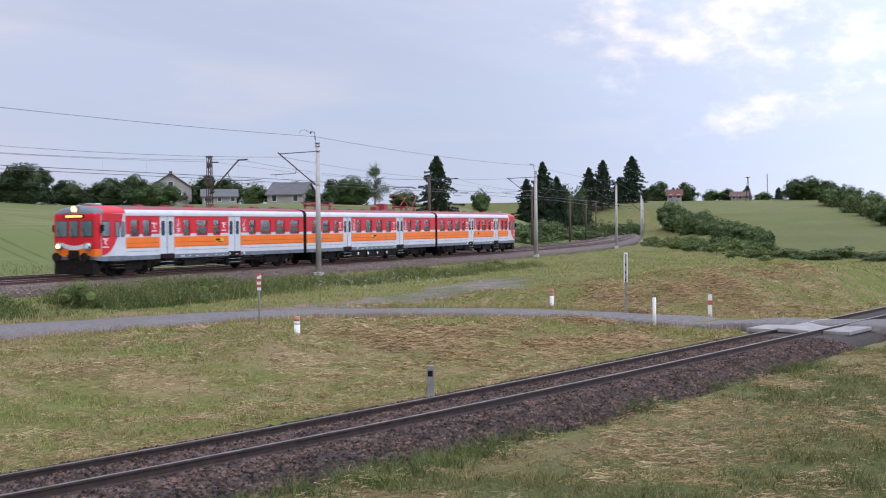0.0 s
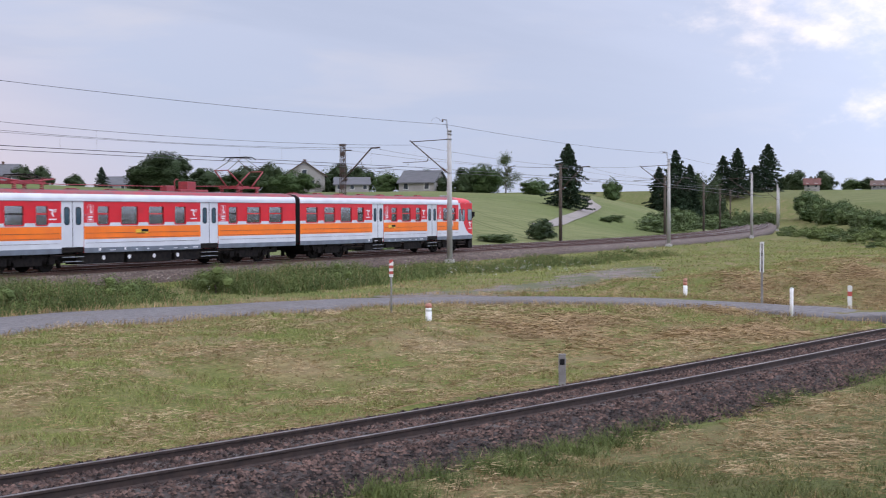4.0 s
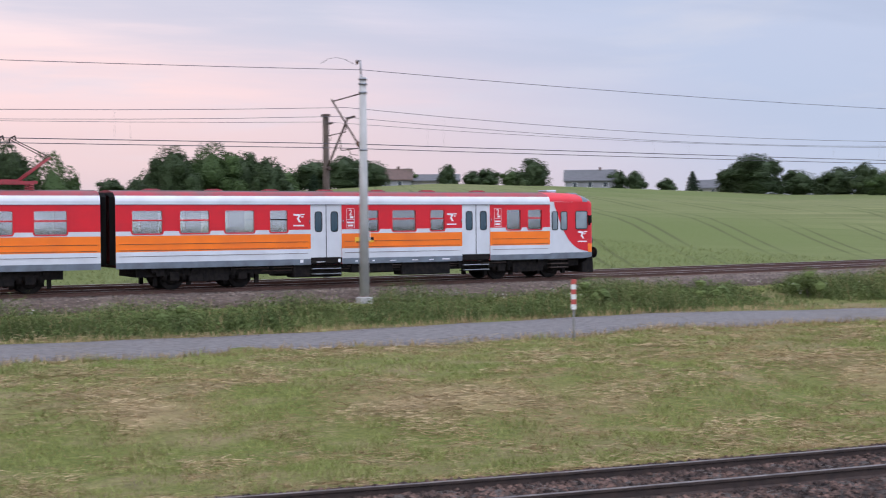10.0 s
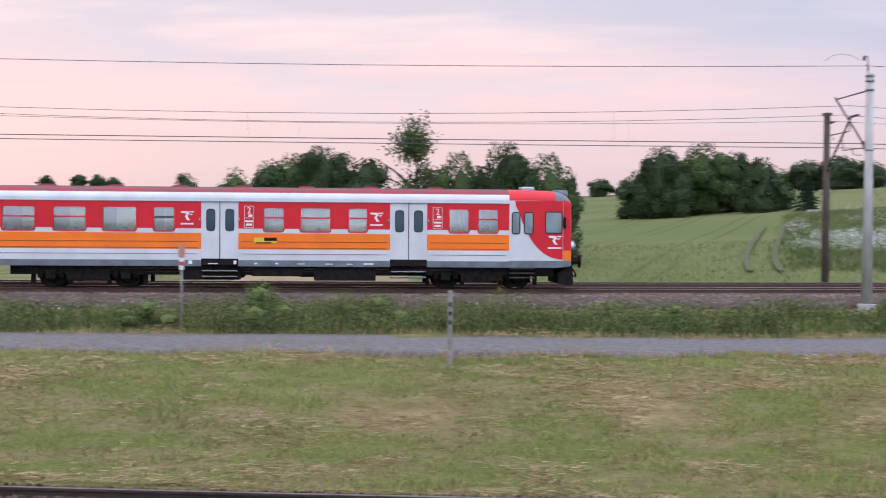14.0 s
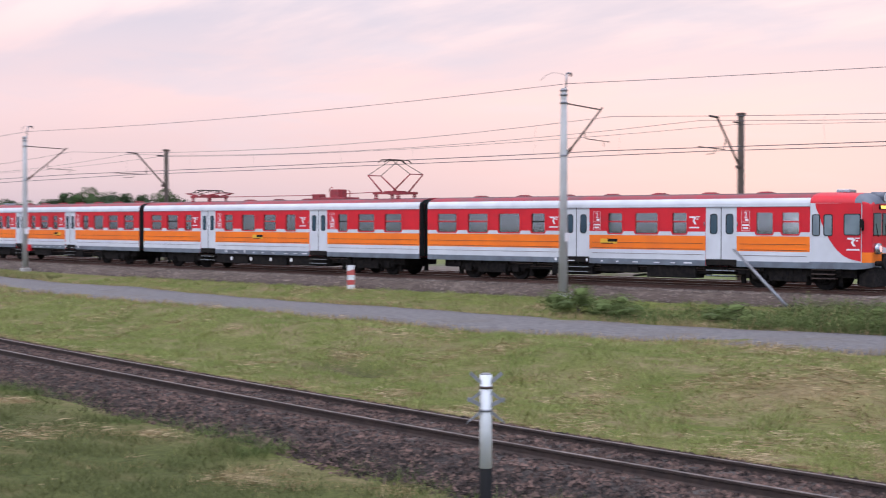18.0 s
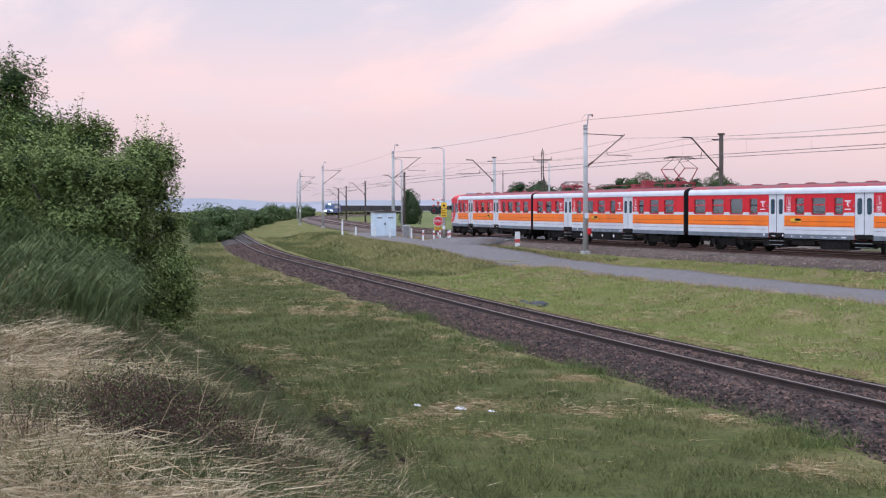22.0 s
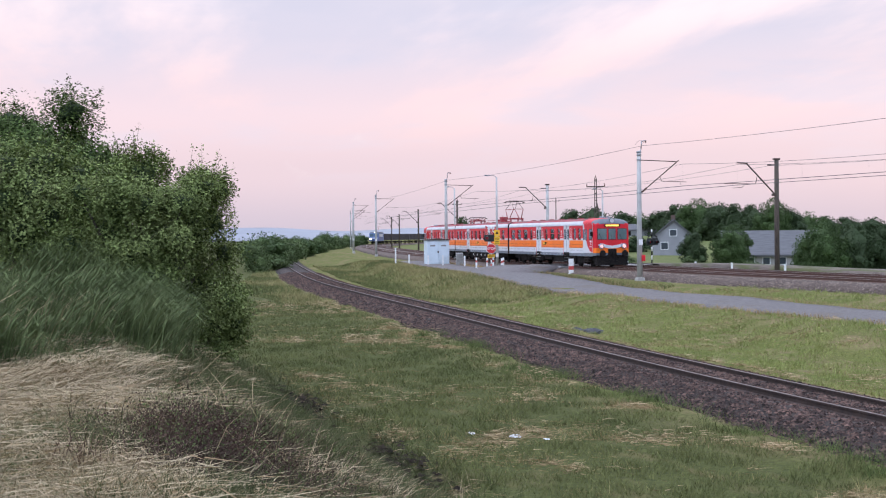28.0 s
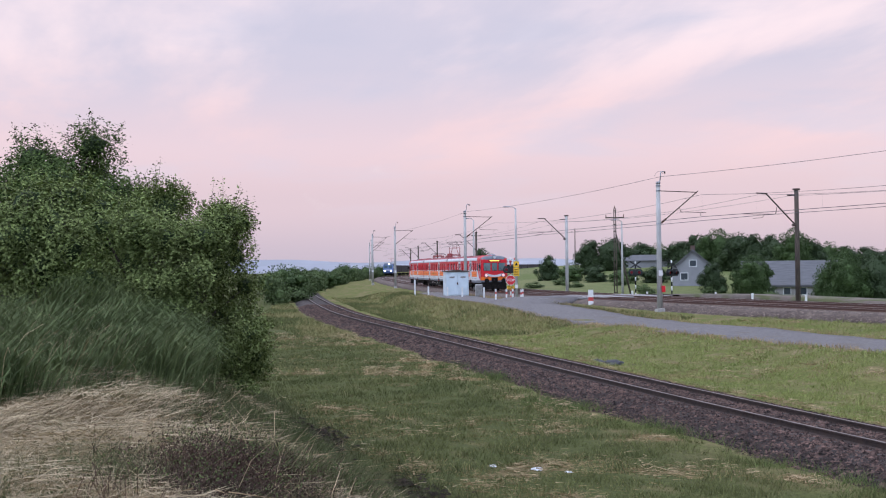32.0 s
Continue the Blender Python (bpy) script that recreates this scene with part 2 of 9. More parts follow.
M["sleeper"] = material("dark_oiled_sleeper", (0.045, 0.035, 0.03), 0.9, 0, (0.085, 0.07, 0.06), 5, bump=0.6, stretch=(1, 6, 1), vary=0.3)
M["sleeper_concrete"] = material("concrete_sleeper", (0.145, 0.112, 0.095), 0.9, 0, (0.08, 0.06, 0.052), 5, bump=0.4, vary=0.2)
M["asphalt"] = material("worn_asphalt", (0.092, 0.084, 0.083), 0.9, 0, (0.165, 0.150, 0.144), 4.5, 10, bump=0.5, bump_scale=60, stain=(0.120, 0.100, 0.082), stain_scale=0.5)
M["gravel"] = material("grey_gravel", (0.175, 0.140, 0.118), 0.95, 0, (0.105, 0.082, 0.068), 1.6, 9, stain=(0.085, 0.088, 0.036), stain_scale=0.45, stain_mix=(0.46, 0.58), bump=0.8, bump_scale=25)
M["concrete"] = material("pale_concrete", (0.46, 0.45, 0.43), 0.85, 0, (0.34, 0.33, 0.31), 2.5, 7, bump=0.3, stain=(0.28, 0.26, 0.24), stain_scale=0.8, stretch=(1, 1, 0.4))
M["wood_pole"] = material("weathered_dark_pole", (0.10, 0.075, 0.055), 0.9, 0, (0.05, 0.038, 0.03), 4, bump=0.5, stretch=(4, 4, 0.6))
M["steel"] = material("galvanised_steel", (0.30, 0.31, 0.33), 0.5, 0.7, (0.2, 0.2, 0.21), 6)
M["dark_steel"] = material("dark_rusty_steel", (0.06, 0.045, 0.04), 0.7, 0.4, (0.10, 0.065, 0.05), 7)
M["wire"] = material("dull_copper_wire", (0.10, 0.10, 0.12), 0.55, 0.6)
M["insulator"] = material("brown_porcelain", (0.12, 0.06, 0.04), 0.25)

# ---- small mesh helpers ----
def bm_box(bm, x0, y0, z0, x1, y1, z1, mat=0):
    vs = [bm.verts.new(c) for c in ((x0, y0, z0), (x1, y0, z0), (x1, y1, z0), (x0, y1, z0), (x0, y0, z1), (x1, y0, z1), (x1, y1, z1), (x0, y1, z1))]
    for q in ((3, 2, 1, 0), (4, 5, 6, 7), (0, 1, 5, 4), (1, 2, 6, 5), (2, 3, 7, 6), (3, 0, 4, 7)):
        bm.faces.new([vs[i] for i in q]).material_index = mat
    return vs


def bm_tube(bm, a, b, r0, r1=None, seg=8, caps=True):
    a, b = Vector(a), Vector(b)
    r1 = r0 if r1 is None else r1
    d = (b - a).normalized()
    u = d.orthogonal().normalized()
    w = d.cross(u)
    rings = []
    for c, r in ((a, r0), (b, r1)):
        rings.append([bm.verts.new(c + (u * math.cos(k * math.tau / seg) + w * math.sin(k * math.tau / seg)) * r) for k in range(seg)])
    for k in range(seg):
        f = bm.faces.new((rings[0][k], rings[0][(k + 1) % seg], rings[1][(k + 1) % seg], rings[1][k]))
        f.smooth = seg > 5
    if caps:
        bm.faces.new(rings[0][::-1])
        bm.faces.new(rings[1])


def bm_path(bm, pts, r, seg=6):
    for a, b in zip(pts, pts[1:]):
        bm_tube(bm, a, b, r, seg=seg)


def bm_prism(bm, outline, y0, y1):
    """A flat outline of (x, z) pulled from y0 to y1."""
    a = [bm.verts.new((x, y0, z)) for x, z in outline]
    b = [bm.verts.new((x, y1, z)) for x, z in outline]
    bm.faces.new(a)
    bm.faces.new(b[::-1])
    n = len(a)
    for i in range(n):
        bm.faces.new((a[i], b[i], b[(i + 1) % n], a[(i + 1) % n]))


def to_mesh(name, bm, *mats):
    bmesh.ops.recalc_face_normals(bm, faces=bm.faces)
    me = bpy.data.meshes.new(name)
    bm.to_mesh(me)
    bm.free()
    for m in mats:
        me.materials.append(m)
    return me


def bevel(bm, w=0.02, seg=2):
    bmesh.ops.bevel(bm, geom=[e for e in bm.edges], offset=w, segments=seg, affect="EDGES", profile=0.7)
    return bm


def part(name, bm, mat, parent, label="", m=None):
    ob = new(name, to_mesh(name, bm, *(mat if isinstance(mat, (list, tuple)) else (mat,))))
    ob.parent = parent
    if m is not None:
        ob.matrix_basis = m
    if label:
        ob["label"] = label
    return ob


def empty(name, m, label, category, group=""):
    ob = new(name)
    ob.matrix_basis = m
    return tagged(ob, label, category, group)


def np_mesh(name, verts, faces, mats, smooth=False, mat_index=None):
    """faces: an (n, 3) or (n, 4) array."""
    verts, faces = np.asarray(verts, np.float32), np.asarray(faces, np.int32)
    me = bpy.data.meshes.new(name)
    k = faces.shape[1]
    me.vertices.add(len(verts))
    me.vertices.foreach_set("co", verts.ravel())
    me.loops.add(faces.size)
    me.loops.foreach_set("vertex_index", faces.ravel())
    me.polygons.add(len(faces))
    me.polygons.foreach_set("loop_start", np.arange(0, faces.size, k, dtype=np.int32))
    me.polygons.foreach_set("use_smooth", np.full(len(faces), smooth))
    for m in mats:
        me.materials.append(m)
    if mat_index is not None:
        me.polygons.foreach_set("material_index", np.asarray(mat_index, np.int32))
    me.update(calc_edges=True)
    me.validate()
    return me


# ---- the lines of the plan ----
def spline(ctrl, step=1.0, soft=14.0):
    p = np.array(ctrl, float)
    q = np.vstack([2 * p[0] - p[1], p, 2 * p[-1] - p[-2]])
    out = []
    for i in range(1, len(q) - 2):
        a, b, c, d = q[i - 1:i + 3]
        for u in np.linspace(0, 1, 40, endpoint=False):
            out.append(0.5 * (2 * b + (c - a) * u + (2 * a - 5 * b + 4 * c - d) * u * u + (3 * b - a - 3 * c + d) * u ** 3))
    l = np.array(out + [p[-1]])
    s = np.r_[0, np.cumsum(np.hypot(*np.diff(l[:, :2], axis=0).T))]
    g = np.arange(0, s[-1], step)
    l = np.stack([np.interp(g, s, l[:, i]) for i in range(l.shape[1])], 1)
    if soft:
        w = int(3 * soft / step)
        k = np.exp(-0.5 * (np.arange(-w, w + 1) * step / soft) ** 2)
        k /= k.sum()
        for _ in range(3):
            l = np.stack([np.convolve(np.pad(l[:, i], w, "reflect", reflect_type="odd"), k, "valid") for i in range(l.shape[1])], 1)
    return l


MAIN = spline([(-640, 330), (-590, 270), (-555, 228), (-520, 190), (-470, 145), (-420, 115), (-363, 94.5), (-318, 83), (-243, 66), (-170, 51), (-110, 42.3), (-93, 41), (-77, 40.4), (-60, 40.8), (-45, 41.8), (-29, 43.6),
               (-13.8, 46), (4.3, 48.9), (15, 50.9), (26.7, 54.2), (34.6, 57.5), (44.3, 61.8), (54.7, 66.3), (75, 73.7), (96.4, 82.6), (114, 90.8), (132, 100.4), (179, 130),
               (230, 165), (262, 188), (285, 215), (298, 250), (303, 290), (300, 340)], 1.0, 14.0 / 1.0)
SIDE = spline([(-620, 140), (-361, 74), (-255, 50.5), (-169, 34.0), (-107, 23.6), (-86, 20.9), (-68, 19.4), (-55, 18.2), (-46, 17.4), (-39.8, 16.8), (-30.7, 16.0), (-22, 15.4), (-12, 14.95),
               (-3, 15.0), (9, 15.6), (15, 16.5), (22, 17.5), (36, 20.2), (50, 22.6), (80, 28.5), (140, 42), (260, 75)], 1.0, 6.0)
SIDE_Z = -0.9


def along(line):
    d = np.gradient(line[:, :2], axis=0)
    d /= np.hypot(*d.T)[:, None]
    return d, np.c_[-d[:, 1], d[:, 0]]


def main_z(x):
    """The main line is level, and climbs a little far up the eastern bend."""
    return np.interp(x, [200, 262, 300], [0, 0.5, 1.5])


MAIN_D, MAIN_N = along(MAIN)
MAIN_S = np.r_[0, np.cumsum(np.hypot(*np.diff(MAIN, axis=0).T))]
MAIN_S += 559.18 - np.interp(4.2, MAIN[:, 0], MAIN_S)  # stations count from a fixed mark
SIDE_D, SIDE_N = along(SIDE)


def near_line(line, nor, x, y):
    """Signed distance (north positive) and the nearest index, for arrays of points."""
    x, y = np.ravel(x), np.ravel(y)
    best, idx = np.full(len(x), 1e9), np.zeros(len(x), int)
    for i in range(0, len(line), 4):
        d = (x - line[i, 0]) ** 2 + (y - line[i, 1]) ** 2
        k = d < best
        best[k], idx[k] = d[k], i
    sd = (x - line[idx, 0]) * nor[idx, 0] + (y - line[idx, 1]) * nor[idx, 1]
    along_d = (x - line[idx, 0]) * nor[idx, 1] - (y - line[idx, 1]) * nor[idx, 0]
    return np.where(np.abs(along_d) > 8, np.sign(sd) * np.sqrt(best), sd), idx


def smooth(a, b, v):
    u = np.clip((v - a) / (b - a), 0, 1)
    return u * u * (3 - 2 * u)


def ripple(x, y, s, seed=0.0):
    return (np.sin(x / s * 1.7 + seed) * np.cos(y / s * 1.3 - seed * 2) + 0.6 * np.sin(x / s * 3.1 - y / s * 2.3 + seed * 3) + 0.4 * np.cos(x / s * 5.3 + y / s * 4.7 + seed)) / 2


NORTH_AZ = [-100, -75, -62, -55, -40, -22, -12, -5, 2, 8, 15, 20, 30, 40, 47, 55, 90]
NORTH_Z = [(-1, -1, 0, 5), (-0.8, -0.5, 0, 4), (-1.5, 1.2, 4, 6), (-2.6, 0.6, 4, 6), (-2, 0, 6, 8), (1, 4, 13, 14), (1.8, 5, 12, 14), (2, 4.5, 10, 12), (2.2, 6, 12, 13), (3.2, 8.6, 11, 13), (4.5, 9.8, 11, 13),
           (4.5, 9.3, 11, 12), (4, 7, 9, 11), (3.5, 7, 9, 11), (2.5, 6, 9, 11), (1.5, 5, 11, 12), (1.5, 5, 11, 12)]


def north_z(az, r):
    t = np.array([(-0.9, *row) for row in NORTH_Z])
    cols = np.stack([np.interp(az, NORTH_AZ, t[:, k]) for k in range(5)], 0)
    rr = [40, 150, 260, 450, 900]
    k = np.clip(np.searchsorted(rr, r) - 1, 0, 3)
    u = np.clip((r - np.take(rr, k)) / (np.take(rr, k + 1) - np.take(rr, k)), 0, 1)
    i = np.arange(len(r))
    return cols[k, i] * (1 - u) + cols[k + 1, i] * u


def ground_z(x, y):
    """Height of the ground sheet; arrays in, array out."""
    shape = np.shape(x)
    x, y = np.ravel(np.asarray(x, float)), np.ravel(np.asarray(y, float))
    dm, im = near_line(MAIN, MAIN_N, x, y)
    ds, _ = near_line(SIDE, SIDE_N, x, y)
    mz = main_z(MAIN[im, 0])
    az = np.degrees(np.arctan2(x, y))
    r = np.hypot(x, y)
    # the flat strip with the road, south of the main line
    z = -1.0 + 0.09 * ripple(x, y, 6.0) + 0.05 * ripple(x, y, 1.9, 2.0)
    # the mown slope from the road's shelf down to the hollow along the single track
    brow = 8.4 + 1.3 * ripple(x, y * 0.3, 7.0, 1.3) + 0.5 * ripple(x, y * 0.3, 2.3, 0.4)
    z -= 0.46 * smooth(brow + 2.0, brow - 2.2, ds) * smooth(1.5, 3.5, ds) * (1 - np.exp(-((x - 40.2) / 3.6) ** 4))
    z += (0.16 + 0.12 * ripple(x, y, 3.0, 4.0)) * np.exp(-((ds - brow - 2.4) / 1.3) ** 2) * smooth(32, 24, x)
    z = np.where(ds < 0, -1.25 + 0.07 * ripple(x, y, 5.0) + 0.03 * ripple(x, y, 1.7, 2.0), z)
    # spoil heaps by the crossing
    z += 0.26 * np.exp(-((x - 30) / 7) ** 2 - ((y - 24.4) / 1.8) ** 2) - 0.30 * np.exp(-((x - 36.5) / 2.0) ** 2 - ((y - 24.0) / 1.0) ** 2)
    # a hollow where the turf is torn
    z -= 0.30 * np.exp(-((x + 27 + 0.6 * (y - 22.6)) / 1.8) ** 2 - ((y - 22.6) / 0.8) ** 2)
    # bank on which the camera stands
    bank = smooth(6.2, 0.5, y + 0.012 * (x + 20)) * smooth(-140, -70, x) * smooth(60, 20, x)
    z = z + bank * (1.9 + 0.5 * smooth(-14, -28, x)) + bank * (0.17 * ripple(x, y, 2.2, 1.0) + 0.08 * ripple(x, y, 0.8, 2.0))
    z = z - 0.38 * np.exp(-((y - 5.6 + 0.012 * (x + 20)) / 0.5) ** 2) * smooth(-34, -26, x) * smooth(-9, -12, x)
    # fields north of the main line: heights by bearing and distance
    z = np.where(dm > 6, north_z(az, r) * smooth(6, 40, dm) - 0.9 * (1 - smooth(6, 40, dm)) + 0.25 * ripple(x, y, 40.0) * smooth(15, 60, dm), z)
    # rising field south-east of the main line
    se = smooth(50, 110, x) * smooth(-4, -22, dm) * smooth(6, 25, ds)
    z = z + se * (np.interp(r, [60, 100, 150, 210, 280, 330, 380, 430, 900], [-0.9, -0.9, -1.3, -0.6, 0.8, 3.5, 6.5, 10, 12]) + 0.3 * ripple(x, y, 30.0) - z)
    # the cut bank that rises from the crossing road to a grassy plateau
    foot = np.interp(y, [15, 26.0, 27.5, 32, 37.5, 44, 52], [400, 52.5, 47.8, 45.8, 43.8, 41, 40])
    inner = np.where(y < 26, ds - 4.4, np.minimum(x - foot, np.where(x > 47, ds - 4.4, 99))) + 0.5 * ripple(x, y, 3.0, 2.2)
    up = smooth(0.0, 3.4, inner) * smooth(38, 46, x) * smooth(-9, -17, dm) * smooth(95, 70, x)
    z = z + up * (np.interp(x, [44, 49, 55, 62, 80], [0.40, 0.62, 0.95, 1.15, 0.9]) * smooth(46, 37, y) + 0.14 * ripple(x, y, 2.0, 0.7))
    # embankment under the main line
    bed = smooth(8.6, 6.6, dm) * smooth(-6.0, -2.8, dm)
    z = z + (mz - 0.62 - z) * bed
    apron = smooth(6.5, 4.5, np.abs(y - np.interp(x, [-142, -125, -110, -96, -80, -68], [42.5, 39.3, 36.8, 35.3, 33.2, 32.4]))) * smooth(-66, -96, x) * smooth(-160, -146, x)
    z = z + (-0.48 - z) * apron
    bed2 = smooth(2.6, 1.7, np.abs(ds))
    z = z + (SIDE_Z - 0.5 - z) * bed2
    # far land falls a little, then low hills close the view
    far = smooth(500, 2200, r)
    z = z * (1 - far) - 6 * far
    return z.reshape(shape)


def gz(x, y):
    return float(ground_z(np.array([x]), np.array([y]))[0])


# ---- ground ----
def axis(lo, hi, fine_lo, fine_hi, fine, n):
    mid = np.arange(fine_lo, fine_hi + 1e-6, fine)
    grow = lambda a, b: a + (b - a) * (np.linspace(0, 1, n + 1)[1:] ** 2.6)
    return np.r_[grow(fine_lo, lo)[::-1], mid, grow(fine_hi, hi)]


def build_ground():
    xs = axis(-3600, 3600, -130, 110, 1.0, 70)
    ys = axis(-1200, 3600, -6, 76, 0.6, 70)
    gx, gy = np.meshgrid(xs, ys)
    v = np.stack([gx, gy, ground_z(gx, gy)], -1).reshape(-1, 3)
    nx, ny = len(xs), len(ys)
    i = (np.arange(ny - 1)[:, None] * nx + np.arange(nx - 1)[None]).ravel()
    f = np.stack([i, i + 1, i + nx + 1, i + nx], 1)
    ob = new("ground", np_mesh("ground", v, f, [M["earth"]], True))
    tagged(ob, "mown green and straw-coloured grass and wheat fields", "ground", kind="structure")


def earth_material():
    m = bpy.data.materials.new("meadow_and_field")
    m.use_nodes = True
    nt = m.node_tree
    b = nt.nodes["Principled BSDF"]
    b.inputs["Roughness"].default_value = 1.0
    b.inputs["Specular IOR Level"].default_value = 0.1
    link = nt.links.new
    co = nt.nodes.new("ShaderNodeTexCoord")

    def noise_fac(scale, lo, hi, detail=6, stretch=None):
        src = co.outputs["Object"]
        if stretch:
            mp = nt.nodes.new("ShaderNodeMapping")
            mp.inputs["Scale"].default_value = stretch[:3]
            mp.inputs["Rotation"].default_value = (0, 0, radians(stretch[3]))
            link(src, mp.inputs[0])
            src = mp.outputs[0]
        nz = nt.nodes.new("ShaderNodeTexNoise")
        nz.inputs["Scale"].default_value, nz.inputs["Detail"].default_value = scale, detail
        nz.inputs["Roughness"].default_value = 0.6
        link(src, nz.inputs[0])
        mr = nt.nodes.new("ShaderNodeMapRange")
        mr.inputs[1].default_value, mr.inputs[2].default_value = lo, hi
        link(nz.outputs[0], mr.inputs[0])
        return mr.outputs[0], nz.outputs[0]

    def mix(fac, a, c):
        mx = nt.nodes.new("ShaderNodeMix")
        mx.data_type = "RGBA"
        link(fac, mx.inputs[0])
        for sock, col in ((6, a), (7, c)):
            if isinstance(col, tuple):
                mx.inputs[sock].default_value = (*col, 1)
            else:
                link(col, mx.inputs[sock])
        return mx.outputs[2]

    fine, raw = noise_fac(9.0, 0.32, 0.68, 8)
    green = mix(fine, (0.070, 0.083, 0.022), (0.150, 0.160, 0.046))
    straw = mix(fine, (0.125, 0.096, 0.050), (0.250, 0.195, 0.105))
    patch, _ = noise_fac(0.6, 0.47, 0.66, 10, (0.7, 1.3, 1, -8))
    meadow = mix(patch, green, straw)
    dry, _ = noise_fac(0.9, 0.55, 0.72, 6, (0.6, 1.6, 1, -8))
    meadow = mix(dry, meadow, straw)
    bare, _ = noise_fac(0.5, 0.66, 0.74, 6)
    meadow = mix(bare, meadow, (0.10, 0.075, 0.05))
    # wheat beyond the line
    rows, _ = noise_fac(0.25, 0.3, 0.7, 3, (0.25, 4.0, 1, 35))
    wheat = mix(rows, (0.108, 0.122, 0.048), (0.180, 0.186, 0.082))
    big, _ = noise_fac(0.012, 0.42, 0.58, 3)
    wheat = mix(big, wheat, (0.112, 0.136, 0.047))
    # wheel tracks of the tractor through the crop
    mp = nt.nodes.new("ShaderNodeMapping")
    mp.inputs["Rotation"].default_value = (0, 0, radians(11.5))
    link(co.outputs["Object"], mp.inputs[0])
    patchy, _ = noise_fac(0.05, 0.38, 0.56, 3)
    for shift in (0.0, 1.5):
        wave = nt.nodes.new("ShaderNodeTexWave")
        wave.inputs["Scale"].default_value, wave.inputs["Distortion"].default_value, wave.inputs["Detail Scale"].default_value = 0.046, 0.25, 0.05
        wave.inputs["Phase Offset"].default_value = shift
        link(mp.outputs[0], wave.inputs[0])
        tram = nt.nodes.new("ShaderNodeMapRange")
        tram.inputs[1].default_value, tram.inputs[2].default_value = 0.987, 0.999
        link(wave.outputs[1], tram.inputs[0])
        worn = nt.nodes.new("ShaderNodeMath")
        worn.operation = "MULTIPLY"
        link(tram.outputs[0], worn.inputs[0])
        link(patchy, worn.inputs[1])
        wheat = mix(worn.outputs[0], wheat, (0.080, 0.092, 0.036))
    lush = nt.nodes.new("ShaderNodeAttribute")
    lush.attribute_name = "lush"
    # greener ground; south of the single track its dark tone includes the bank's shade
    deep = mix(fine, (0.044, 0.052, 0.018), (0.098, 0.106, 0.036))
    deep = mix(bare, deep, (0.10, 0.076, 0.038))
    deep = mix(dry, deep, (0.135, 0.112, 0.052))
    meadow = mix(lush.outputs["Fac"], meadow, deep)
    hay = nt.nodes.new("ShaderNodeAttribute")
    hay.attribute_name = "hay"
    torn, _ = noise_fac(2.2, 0.36, 0.60, 8, (0.7, 1.4, 1, -8))
    meadow = mix(hay.outputs["Fac"], meadow, mix(torn, (0.150, 0.102, 0.058), (0.290, 0.212, 0.115)))
    soil = nt.nodes.new("ShaderNodeAttribute")
    soil.attribute_name = "soil"
    meadow = mix(soil.outputs["Fac"], meadow, mix(fine, (0.018, 0.014, 0.011), (0.050, 0.037, 0.026)))
    at = nt.nodes.new("ShaderNodeAttribute")
    at.attribute_name = "field"
    link(mix(at.outputs["Fac"], meadow, wheat), b.inputs["Base Color"])
    bp = nt.nodes.new("ShaderNodeBump")
    bp.inputs["Strength"].default_value, bp.inputs["Distance"].default_value = 0.7, 0.06
    link(raw, bp.inputs["Height"])
    link(bp.outputs[0], b.inputs["Normal"])
    return m


M["earth"] = earth_material()
build_ground()


def bare_soil(x, y):
    """Dark soil: along the ditch below the bank, and in the torn hollow."""
    toe = np.exp(-((y - 5.6 + 0.012 * (x + 20) - 0.25 * np.sin(x * 0.8)) / 0.42) ** 2) * smooth(-36, -30, x) * smooth(-5, -9, x) * np.clip(0.75 + 0.8 * ripple(x, y, 1.3, 5.0), 0, 1)
    return np.maximum(toe, 0.75 * np.exp(-((x + 27 + 0.6 * (y - 22.6)) / 1.9) ** 2 - ((y - 22.6) / 0.8) ** 2))


def bleached_strip(x, y, ds):
    """Dead grass in patches along the southern foot of the stones."""
    return 0.8 * np.exp(-((ds + 3.5 + 0.5 * ripple(x, y, 1.5, 2.0)) / 0.75) ** 2) * np.clip(0.1 + 1.3 * ripple(x, y * 0.2, 2.6, 3.0), 0, 1) * (ds < 0)


def hay_left(x, y, ds):
    """Where the cut grass lies thick and brown, 0 to 1."""
    brow = 9.6 + 1.3 * ripple(x, y * 0.3, 7.0, 1.3) + 0.5 * ripple(x, y * 0.3, 2.3, 0.4)
    h = 0.8 * np.exp(-((ds - brow + 0.6) / 1.2) ** 2) * np.clip(0.25 + 0.75 * np.sin(x * 0.9 + 2 * np.sin(x * 0.31)), 0, 1) * (y < 36) * (0.3 + 0.7 * smooth(-24, -8, x))
    h = np.maximum(h, 0.95 * np.exp(-((x - 32) / 6) ** 2 - ((y - 24.4) / 1.8) ** 2) * np.clip(0.55 + 0.9 * ripple(x, y, 2.2, 0.9), 0, 1))
    face = np.interp(y, [20, 26, 28, 33, 40], [62, 55.5, 50, 48, 46])
    torn = np.clip(0.35 + 1.1 * ripple(x, y, 2.6, 0.3), 0, 1)
    return np.clip(np.maximum(h, torn * np.exp(-((x - face) / 2.0) ** 2) * smooth(38, 34, y) * smooth(3.5, 5, ds) * smooth(42, 46, x)) + 0.25 * ripple(x, y, 1.6, 1.1) * (h > 0.15), 0, 1) * smooth(2, 4, ds) + bleached_strip(x, y, ds)


